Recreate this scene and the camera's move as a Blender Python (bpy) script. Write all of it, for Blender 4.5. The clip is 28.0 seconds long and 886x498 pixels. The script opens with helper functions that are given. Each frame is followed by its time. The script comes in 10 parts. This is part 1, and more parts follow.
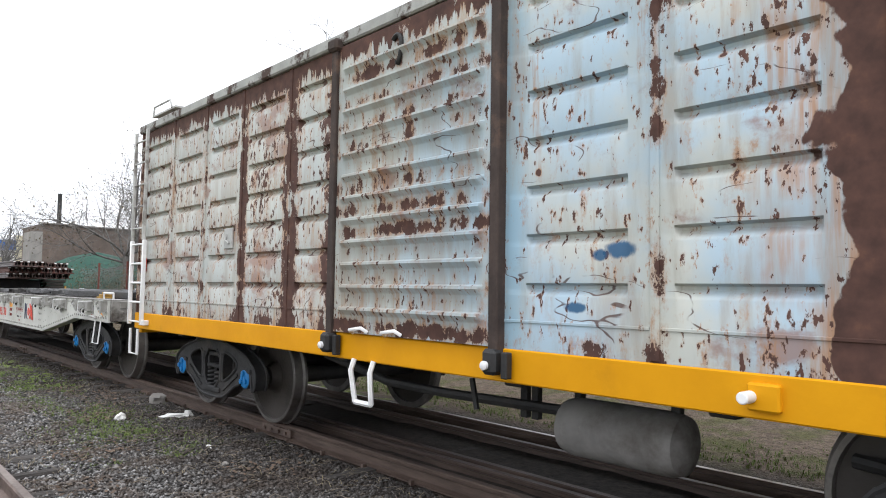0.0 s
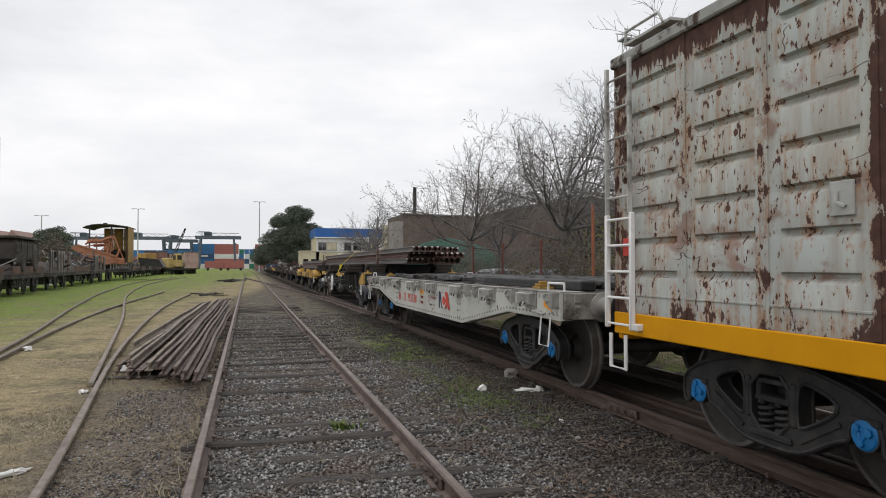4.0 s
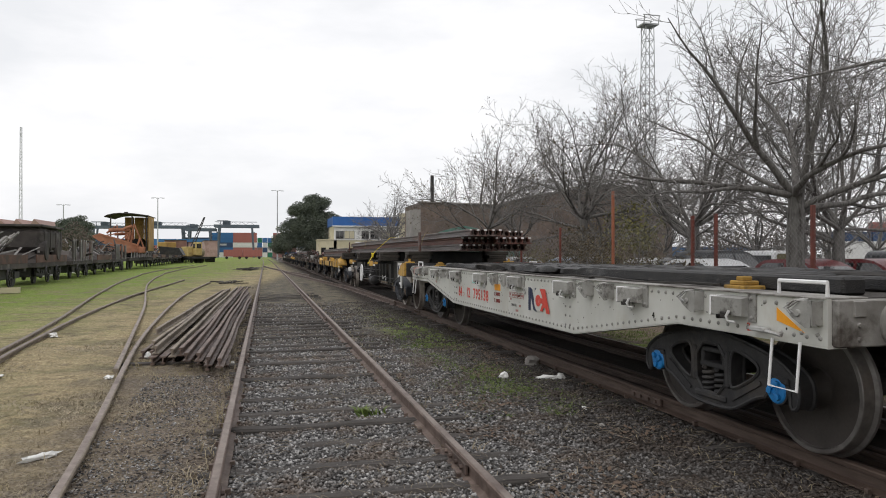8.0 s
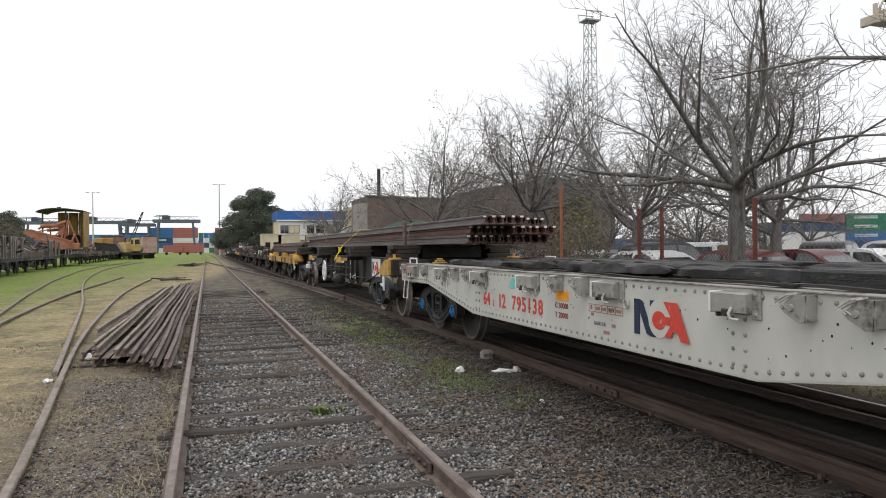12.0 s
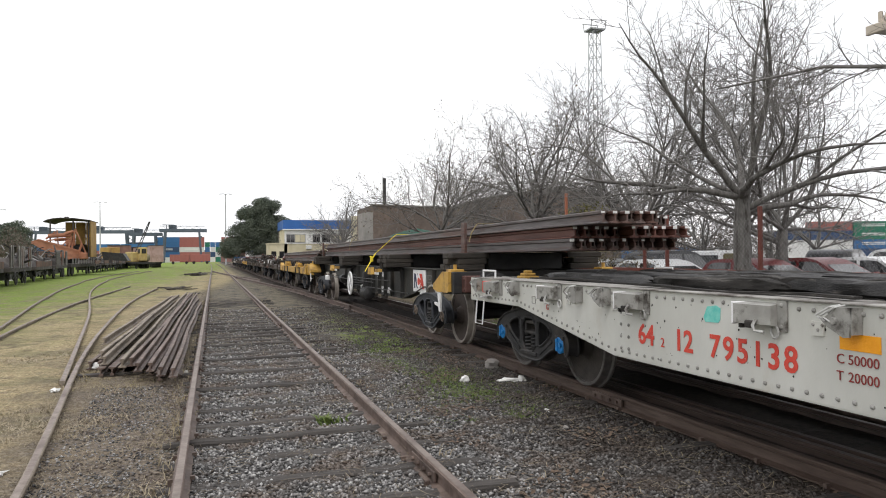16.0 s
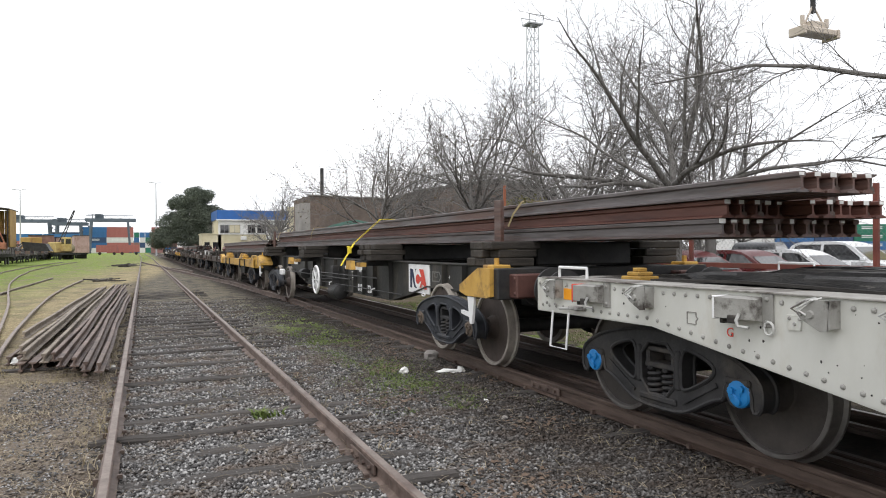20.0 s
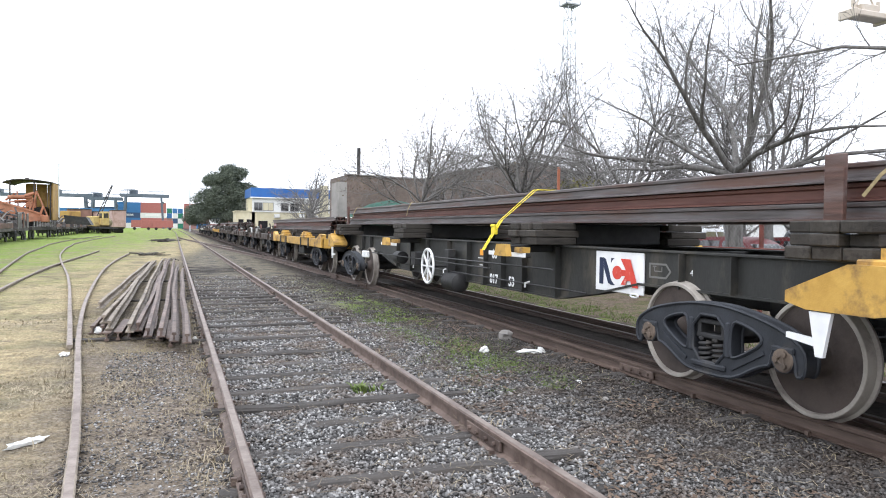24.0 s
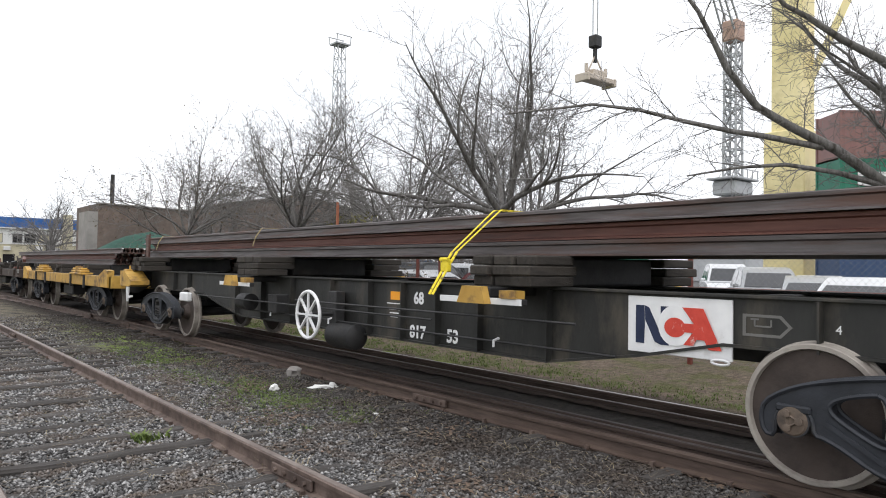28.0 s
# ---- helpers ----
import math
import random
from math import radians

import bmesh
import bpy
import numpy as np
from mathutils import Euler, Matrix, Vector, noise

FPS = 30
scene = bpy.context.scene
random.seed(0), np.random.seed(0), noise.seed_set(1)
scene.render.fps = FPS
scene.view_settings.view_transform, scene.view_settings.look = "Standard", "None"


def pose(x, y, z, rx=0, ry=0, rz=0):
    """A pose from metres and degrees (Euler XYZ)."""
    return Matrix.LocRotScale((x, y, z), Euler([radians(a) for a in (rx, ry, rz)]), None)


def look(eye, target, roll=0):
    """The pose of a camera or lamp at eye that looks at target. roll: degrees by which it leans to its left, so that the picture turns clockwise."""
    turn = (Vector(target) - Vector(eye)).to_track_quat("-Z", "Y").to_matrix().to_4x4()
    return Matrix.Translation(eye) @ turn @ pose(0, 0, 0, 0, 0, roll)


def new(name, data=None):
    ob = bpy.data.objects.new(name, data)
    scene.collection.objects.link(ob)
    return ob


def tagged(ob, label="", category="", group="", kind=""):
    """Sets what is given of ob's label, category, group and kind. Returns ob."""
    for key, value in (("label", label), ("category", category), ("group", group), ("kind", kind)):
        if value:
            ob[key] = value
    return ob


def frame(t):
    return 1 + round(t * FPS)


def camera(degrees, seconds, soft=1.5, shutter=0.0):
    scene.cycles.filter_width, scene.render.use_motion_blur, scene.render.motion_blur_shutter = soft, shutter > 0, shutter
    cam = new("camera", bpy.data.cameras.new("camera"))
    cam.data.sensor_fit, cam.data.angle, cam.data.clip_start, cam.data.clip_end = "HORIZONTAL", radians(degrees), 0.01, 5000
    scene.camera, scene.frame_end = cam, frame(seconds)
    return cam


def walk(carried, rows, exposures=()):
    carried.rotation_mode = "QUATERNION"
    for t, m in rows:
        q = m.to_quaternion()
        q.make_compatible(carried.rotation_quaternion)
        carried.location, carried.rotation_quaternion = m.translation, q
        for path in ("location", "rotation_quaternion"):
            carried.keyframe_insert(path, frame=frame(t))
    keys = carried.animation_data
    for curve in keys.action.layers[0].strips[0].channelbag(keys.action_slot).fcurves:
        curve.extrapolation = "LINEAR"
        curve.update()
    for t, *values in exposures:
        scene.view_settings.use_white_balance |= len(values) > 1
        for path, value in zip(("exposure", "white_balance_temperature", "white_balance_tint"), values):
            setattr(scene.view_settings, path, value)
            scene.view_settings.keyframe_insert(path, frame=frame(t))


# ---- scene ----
cam = camera(64.1, 28.0, 1.0)
PATH = [
    (0, (-0.254, 0.187, 1.544), (1.071, 1.68, 1.661), 0.9),
    (0.5, (-0.18, 0.221, 1.606), (0.832, 1.946, 1.635), -0.3),
    (1, (-0.248, 0.144, 1.61), (0.585, 1.962, 1.66), 0.2),
    (1.5, (-0.363, 0.068, 1.636), (0.358, 1.933, 1.687), -1.1),
    (2, (-0.466, -0.052, 1.634), (0.209, 1.829, 1.709), -0.9),
    (2.5, (-0.494, -0.046, 1.62), (0.154, 1.845, 1.685), -0.6),
    (3, (-0.518, -0.043, 1.634), (0.092, 1.86, 1.713), -0.2),
    (3.5, (-0.508, -0.03, 1.636), (0.055, 1.888, 1.706), -0.1),
    (5.5, (-0.515, 0.015, 1.608), (-0.008, 1.95, 1.592), 0.3),
    (6, (-0.523, 0.02, 1.613), (-0.032, 1.958, 1.62), -0.0),
    (6.5, (-0.526, 0.02, 1.605), (-0.055, 1.963, 1.607), -0.1),
    (7, (-0.52, 0.015, 1.607), (-0.046, 1.958, 1.612), -0.0),
    (7.5, (-0.541, 0.013, 1.612), (-0.063, 1.955, 1.629), 0.1),
    (8, (-0.557, 0.023, 1.612), (-0.07, 1.963, 1.627), 0.0),
    (8.5, (-0.58, 0.034, 1.612), (-0.105, 1.977, 1.609), -0.9),
    (9, (-0.554, 0.036, 1.609), (-0.046, 1.97, 1.604), -1.2),
    (9.5, (-0.473, 0.069, 1.625), (0.034, 2.003, 1.621), -1.0),
    (10, (-0.429, 0.081, 1.626), (0.088, 2.013, 1.6), -1.1),
    (10.5, (-0.486, 0.095, 1.634), (0.083, 2.013, 1.624), -1.8),
    (11, (-0.556, 0.151, 1.627), (0.052, 2.056, 1.605), -1.6),
    (11.5, (-0.612, 0.147, 1.631), (0.01, 2.048, 1.616), -0.5),
    (12, (-0.642, 0.136, 1.625), (-0.009, 2.033, 1.621), -0.5),
    (12.5, (-0.65, 0.109, 1.63), (-0.025, 2.009, 1.632), -0.7),
    (14.5, (-0.633, 0.125, 1.629), (-0.012, 2.026, 1.631), -0.7),
    (15, (-0.639, 0.114, 1.631), (-0.023, 2.016, 1.631), -0.6),
    (15.5, (-0.642, 0.107, 1.626), (-0.024, 2.009, 1.64), -0.6),
    (16, (-0.641, 0.104, 1.632), (-0.023, 2.006, 1.653), -0.6),
    (16.5, (-0.644, 0.113, 1.632), (-0.023, 2.014, 1.65), -0.5),
    (17, (-0.636, 0.126, 1.626), (-0.023, 2.03, 1.641), -0.8),
    (17.5, (-0.634, 0.127, 1.631), (-0.024, 2.032, 1.641), -0.7),
    (18, (-0.631, 0.121, 1.628), (-0.015, 2.023, 1.638), -0.6),
    (18.5, (-0.644, 0.117, 1.631), (-0.034, 2.021, 1.634), -0.5),
    (19, (-0.64, 0.121, 1.633), (-0.01, 2.019, 1.636), -0.5),
    (19.5, (-0.638, 0.135, 1.628), (0.018, 2.024, 1.636), -0.4),
    (20, (-0.636, 0.171, 1.621), (0.145, 2.012, 1.617), -0.4),
    (20.5, (-0.678, 0.222, 1.611), (0.246, 1.996, 1.577), -0.5),
    (21, (-0.736, 0.228, 1.594), (0.039, 2.07, 1.497), 0.5),
    (21.5, (-0.702, 0.244, 1.608), (-0.049, 2.132, 1.525), 1.1),
    (22, (-0.673, 0.279, 1.579), (-0.086, 2.189, 1.507), 0.8),
    (22.5, (-0.775, 0.284, 1.606), (-0.197, 2.197, 1.53), 2.7),
    (24.5, (-1.461, 0.517, 1.58), (-0.73, 2.378, 1.557), 0.1),
    (25, (-1.56, 0.527, 1.586), (-0.851, 2.397, 1.614), -0.2),
    (25.5, (-1.559, 0.537, 1.59), (-0.886, 2.42, 1.62), -0.1),
    (26, (-1.562, 0.542, 1.594), (-0.889, 2.425, 1.639), 0.3),
    (26.5, (-1.575, 0.588, 1.593), (-0.869, 2.458, 1.639), 0.6),
    (27, (-1.578, 0.564, 1.59), (-0.835, 2.421, 1.632), 0.7),
    (27.5, (-1.576, 0.663, 1.555), (-0.647, 2.433, 1.613), 1.1),
    (28, (-1.554, 0.627, 1.561), (-0.286, 2.172, 1.614), 0.9),
]
EXPOSURES = [(0, 0.88, 6230, 11), (0.5, 0.68, 6230, 11), (1.0, 0.5, 6250, 11), (2.0, -0.02, 6380, 11), (3.0, -0.1, 6480, 11), (6.0, 0.1, 6550, 11), (8.0, 0.06, 6550, 11), (12.0, 0.25, 6550, 11), (17.0, 0.45, 6550, 11), (20.0, 0.62, 6450, 11), (21.0, 1.15, 6100, 11), (22.0, 1.25, 6050, 11), (25.0, 1.11, 6050, 11), (26.0, 0.64, 6150, 11), (27.0, 0.54, 6200, 11), (28.0, 0.56, 6350, 11)]
walk(cam, [(t, look(eye, target, roll)) for t, eye, target, roll in PATH], EXPOSURES)

# ---- world, sun and exposure ----
world = bpy.data.worlds.new("overcast_sky")
scene.world = world
world.use_nodes = True
wn, wl = world.node_tree.nodes, world.node_tree.links
bg = wn["Background"]
sky = wn.new("ShaderNodeTexSky")
sky.sky_type, sky.sun_disc, sky.sun_elevation, sky.sun_rotation = "NISHITA", False, radians(38), radians(205)
sky.dust_density, sky.air_density = 4.0, 1.0
co = wn.new("ShaderNodeTexCoord")
mp = wn.new("ShaderNodeMapping")
mp.inputs["Scale"].default_value = (1.0, 1.0, 3.2)
cl = wn.new("ShaderNodeTexNoise")
cl.inputs["Scale"].default_value, cl.inputs["Detail"].default_value, cl.inputs["Roughness"].default_value = 2.2, 7.0, 0.55
cr = wn.new("ShaderNodeValToRGB")
cr.color_ramp.elements[0].position, cr.color_ramp.elements[1].position = 0.40, 0.63
cr.color_ramp.elements[0].color = (8.7, 8.9, 9.15, 1)
cr.color_ramp.elements[1].color = (10.9, 10.9, 11.0, 1)
mx = wn.new("ShaderNodeMix")
mx.data_type = "RGBA"
mx.inputs["Factor"].default_value = 0.93
wl.new(co.outputs["Generated"], mp.inputs["Vector"])
wl.new(mp.outputs["Vector"], cl.inputs["Vector"])
wl.new(cl.outputs["Fac"], cr.inputs["Fac"])
wl.new(sky.outputs["Color"], mx.inputs["A"])
wl.new(cr.outputs["Color"], mx.inputs["B"])
wl.new(mx.outputs["Result"], bg.inputs["Color"])
bg.inputs["Strength"].default_value = 0.1

sun = new("sun", bpy.data.lights.new("sun", "SUN"))
sun.data.energy, sun.data.angle, sun.data.color = 0.7, radians(25), (1.0, 0.985, 0.96)
sun.matrix_basis = look((0, 0, 60), (14, 20, 14))

# ---- materials ----
def ramp(nt, src, stops):
    r = nt.nodes.new("ShaderNodeValToRGB")
    while len(r.color_ramp.elements) < len(stops):
        r.color_ramp.elements.new(0.5)
    for e, (p, c) in zip(r.color_ramp.elements, stops):
        e.position, e.color = p, (*c, 1) if len(c) == 3 else c
    nt.links.new(src, r.inputs["Fac"])
    return r.outputs["Color"]


def noise_tex(nt, vec, scale, detail=5.0, rough=0.6):
    n = nt.nodes.new("ShaderNodeTexNoise")
    n.inputs["Scale"].default_value, n.inputs["Detail"].default_value, n.inputs["Roughness"].default_value = scale, detail, rough
    nt.links.new(vec, n.inputs["Vector"])
    return n.outputs["Fac"]


def scaled(nt, vec, s):
    m = nt.nodes.new("ShaderNodeMapping")
    m.inputs["Scale"].default_value = s
    nt.links.new(vec, m.inputs["Vector"])
    return m.outputs["Vector"]


def mixc(nt, fac, a, b):
    m = nt.nodes.new("ShaderNodeMix")
    m.data_type = "RGBA"
    for key, v in (("Factor", fac), ("A", a), ("B", b)):
        if isinstance(v, (int, float)):
            m.inputs[key].default_value = v
        elif isinstance(v, tuple):
            m.inputs[key].default_value = (*v, 1)
        else:
            nt.links.new(v, m.inputs[key])
    return m.outputs["Result"]


def mathn(nt, op, a, b=None, c=None, clamp=False):
    m = nt.nodes.new("ShaderNodeMath")
    m.operation, m.use_clamp = op, clamp
    for i, v in enumerate((a, b, c)):
        if v is None:
            continue
        if isinstance(v, (int, float)):
            m.inputs[i].default_value = v
        else:
            nt.links.new(v, m.inputs[i])
    return m.outputs[0]


def smooth(nt, v, lo, hi):
    m = nt.nodes.new("ShaderNodeMapRange")
    m.interpolation_type = "SMOOTHSTEP"
    m.inputs["From Min"].default_value, m.inputs["From Max"].default_value = lo, hi
    nt.links.new(v, m.inputs["Value"])
    return m.outputs["Result"]


def base(name, rough=0.8, metal=0.0, spec=0.5):
    m = bpy.data.materials.new(name)
    m.use_nodes = True
    nt = m.node_tree
    b = nt.nodes["Principled BSDF"]
    b.inputs["Roughness"].default_value, b.inputs["Metallic"].default_value = rough, metal
    b.inputs["Specular IOR Level"].default_value = spec
    c = nt.nodes.new("ShaderNodeTexCoord")
    return m, nt, b, c.outputs["Object"]


def bumped(nt, b, h, strength, dist=0.01):
    u = nt.nodes.new("ShaderNodeBump")
    u.inputs["Strength"].default_value, u.inputs["Distance"].default_value = strength, dist
    nt.links.new(h, u.inputs["Height"])
    nt.links.new(u.outputs["Normal"], b.inputs["Normal"])


def mottled(name, c1, c2, scale=6.0, rough=0.8, metal=0.0, stain=None, stain_scale=1.2, amount=(0.5, 0.68), bump=0.25, fine=40.0, vary=0.25, stretch=(1, 1, 1), spec=0.4):
    """A surface with two tones, blotches of a third and fine relief."""
    m, nt, b, vec = base(name, rough, metal, spec)
    info = nt.nodes.new("ShaderNodeObjectInfo")
    add = nt.nodes.new("ShaderNodeVectorMath")
    add.operation = "ADD"
    nt.links.new(scaled(nt, vec, stretch), add.inputs[0])
    nt.links.new(mathn(nt, "MULTIPLY", info.outputs["Random"], 37.0), add.inputs[1])
    vec = add.outputs[0]
    col = ramp(nt, noise_tex(nt, vec, scale), ((0.32, c1), (0.68, c2)))
    if stain:
        col = mixc(nt, ramp(nt, noise_tex(nt, vec, stain_scale, 8.0, 0.65), ((amount[0], (0, 0, 0)), (amount[1], (1, 1, 1)))), col, stain)
    if vary:
        k = mathn(nt, "MULTIPLY_ADD", info.outputs["Random"], vary, 1 - vary / 2)
        hsv = nt.nodes.new("ShaderNodeHueSaturation")
        nt.links.new(k, hsv.inputs["Value"])
        nt.links.new(col, hsv.inputs["Color"])
        col = hsv.outputs["Color"]
    nt.links.new(col, b.inputs["Base Color"])
    f = noise_tex(nt, vec, fine, 4.0)
    bumped(nt, b, f, bump)
    nt.links.new(mathn(nt, "MULTIPLY_ADD", f, 0.3, rough - 0.15, True), b.inputs["Roughness"])
    return m


def ground_material():
    m, nt, b, vec = base("yard_ground", 0.95, 0, 0.2)
    sep = nt.nodes.new("ShaderNodeSeparateXYZ")
    nt.links.new(vec, sep.inputs[0])
    X, Y = sep.outputs["X"], sep.outputs["Y"]
    vor = nt.nodes.new("ShaderNodeTexVoronoi")
    vor.inputs["Scale"].default_value = 27.0
    nt.links.new(vec, vor.inputs["Vector"])
    shade = nt.nodes.new("ShaderNodeSeparateColor")
    nt.links.new(vor.outputs["Color"], shade.inputs[0])
    # low stone tones and near-black gaps: shade between stones painted in
    stones = ramp(nt, shade.outputs[0], ((0.0, (0.042, 0.039, 0.037)), (0.5, (0.100, 0.095, 0.090)), (1.0, (0.20, 0.19, 0.183))))
    stone_gap = smooth(nt, vor.outputs["Distance"], 0.35, 0.75)
    gravel = mixc(nt, stone_gap, stones, (0.028, 0.025, 0.022))
    n1 = noise_tex(nt, vec, 0.35, 6.0)
    n2 = noise_tex(nt, vec, 1.7, 6.0)
    n3 = noise_tex(nt, vec, 14.0, 5.0)
    dirt = ramp(nt, n3, ((0.3, (0.090, 0.067, 0.049)), (0.7, (0.215, 0.168, 0.128))))
    gravel = mixc(nt, smooth(nt, n2, 0.50, 0.70), gravel, dirt)
    # gravel turns darker brown towards the train
    train_side = mathn(nt, "MULTIPLY", smooth(nt, mathn(nt, "ADD", X, mathn(nt, "MULTIPLY", mathn(nt, "SUBTRACT", n1, 0.5), 1.5)), 1.1, 2.5), 0.68)
    gravel = mixc(nt, train_side, gravel, (0.042, 0.035, 0.03))
    straw = ramp(nt, noise_tex(nt, scaled(nt, vec, (9, 3, 9)), 3.0, 6.0), ((0.3, (0.225, 0.175, 0.10)), (0.55, (0.41, 0.335, 0.20)), (0.75, (0.54, 0.465, 0.31))))
    green = ramp(nt, noise_tex(nt, vec, 16.0, 5.0), ((0.3, (0.11, 0.172, 0.026)), (0.7, (0.27, 0.355, 0.075))))
    # meadow: straw, turning green with the distance and to the far side
    gx = mathn(nt, "ADD", mathn(nt, "MULTIPLY", X, -0.2), mathn(nt, "MULTIPLY", Y, 0.015))
    g = mathn(nt, "ADD", mathn(nt, "ADD", gx, mathn(nt, "MULTIPLY", n1, 1.6)), mathn(nt, "MULTIPLY", mathn(nt, "SUBTRACT", n2, 0.5), 1.6))
    meadow = mixc(nt, smooth(nt, g, 1.7, 3.0), straw, green)
    olive = ramp(nt, noise_tex(nt, vec, 5.0, 6.0), ((0.3, (0.155, 0.135, 0.07)), (0.7, (0.34, 0.305, 0.175))))
    meadow = mixc(nt, mathn(nt, "MULTIPLY", smooth(nt, noise_tex(nt, vec, 0.8, 7.0, 0.65), 0.46, 0.62), smooth(nt, X, -16.0, -7.0)), meadow, olive)
    meadow = mixc(nt, smooth(nt, n2, 0.55, 0.75), meadow, dirt)
    worn = smooth(nt, noise_tex(nt, scaled(nt, vec, (1.0, 0.45, 1.0)), 0.55, 7.0, 0.7), 0.52, 0.60)
    meadow = mixc(nt, mathn(nt, "MULTIPLY", mathn(nt, "MULTIPLY", worn, smooth(nt, X, -13.0, -6.0)), 0.5), meadow, ramp(nt, n3, ((0.3, (0.10, 0.085, 0.06)), (0.7, (0.25, 0.215, 0.155)))))
    edge = mathn(nt, "ADD", mathn(nt, "MULTIPLY", X, -1.0), mathn(nt, "MULTIPLY", mathn(nt, "SUBTRACT", n2, 0.5), 2.6))
    edge = mathn(nt, "ADD", edge, mathn(nt, "MULTIPLY", smooth(nt, Y, 16.0, 70.0), 4.0))
    left = smooth(nt, edge, 1.4, 3.2)
    col = mixc(nt, left, gravel, meadow)
    bare = mathn(nt, "MULTIPLY", mathn(nt, "SUBTRACT", 1.0, smooth(nt, X, -1.05, -0.9)), mathn(nt, "SUBTRACT", 1.0, left))
    col = mixc(nt, mathn(nt, "MULTIPLY", bare, 0.6), col, ramp(nt, n3, ((0.3, (0.155, 0.122, 0.092)), (0.7, (0.35, 0.285, 0.22)))))
    dust = mathn(nt, "MULTIPLY", mathn(nt, "MULTIPLY", smooth(nt, Y, 9.0, 19.0), smooth(nt, n2, 0.33, 0.58)), mathn(nt, "SUBTRACT", 1.0, smooth(nt, X, 2.2, 3.0)))
    col = mixc(nt, mathn(nt, "MULTIPLY", mathn(nt, "MULTIPLY", dust, mathn(nt, "SUBTRACT", 1.0, left)), 0.75), col, ramp(nt, n3, ((0.3, (0.13, 0.112, 0.085)), (0.6, (0.26, 0.23, 0.165)), (0.75, (0.22, 0.23, 0.11)))))
    # strip of grass between the two tracks and beside the train
    gap = mathn(nt, "MULTIPLY", smooth(nt, X, 1.5, 2.3), smooth(nt, Y, 6.6, 9.0))
    gap = mathn(nt, "MULTIPLY", gap, smooth(nt, n2, 0.46, 0.60))
    gap = mathn(nt, "MULTIPLY", gap, mathn(nt, "SUBTRACT", 1.0, smooth(nt, Y, 14.0, 24.0)))
    col = mixc(nt, mathn(nt, "MULTIPLY", gap, 0.85), col, green)
    # brown dirt under the train, with the wagons' shade mixed into its colour
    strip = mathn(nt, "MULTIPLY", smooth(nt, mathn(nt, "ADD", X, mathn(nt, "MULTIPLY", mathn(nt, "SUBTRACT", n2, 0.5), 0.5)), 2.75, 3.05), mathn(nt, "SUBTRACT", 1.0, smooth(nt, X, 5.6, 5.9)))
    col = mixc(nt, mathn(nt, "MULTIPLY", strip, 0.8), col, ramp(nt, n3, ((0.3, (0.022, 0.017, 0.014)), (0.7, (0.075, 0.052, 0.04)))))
    far = smooth(nt, X, 5.7, 6.4)
    turf = mixc(nt, mathn(nt, "MULTIPLY", smooth(nt, n2, 0.44, 0.62), 0.7), dirt, ramp(nt, noise_tex(nt, vec, 16.0, 5.0), ((0.3, (0.05, 0.062, 0.018)), (0.7, (0.13, 0.135, 0.045)))))
    col = mixc(nt, far, col, turf)
    col = mixc(nt, smooth(nt, X, 10.2, 10.6), col, ramp(nt, n3, ((0.3, (0.10, 0.10, 0.10)), (0.7, (0.17, 0.17, 0.165)))))
    # tufts, crumbs and hoof-sized scars over all of it
    n4, n5 = noise_tex(nt, vec, 48.0, 4.0, 0.7), noise_tex(nt, vec, 6.5, 6.0, 0.7)
    value = mathn(nt, "MULTIPLY", mathn(nt, "MULTIPLY_ADD", n4, 1.5, 0.25), mathn(nt, "MULTIPLY_ADD", n5, 1.3, 0.35))
    hsv = nt.nodes.new("ShaderNodeHueSaturation")
    nt.links.new(value, hsv.inputs["Value"])
    nt.links.new(col, hsv.inputs["Color"])
    col = hsv.outputs["Color"]
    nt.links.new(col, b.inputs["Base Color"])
    h = mathn(nt, "ADD", mathn(nt, "MULTIPLY", stone_gap, -1.0), mathn(nt, "ADD", n3, n4))
    bumped(nt, b, h, 0.8, 0.03)
    return m


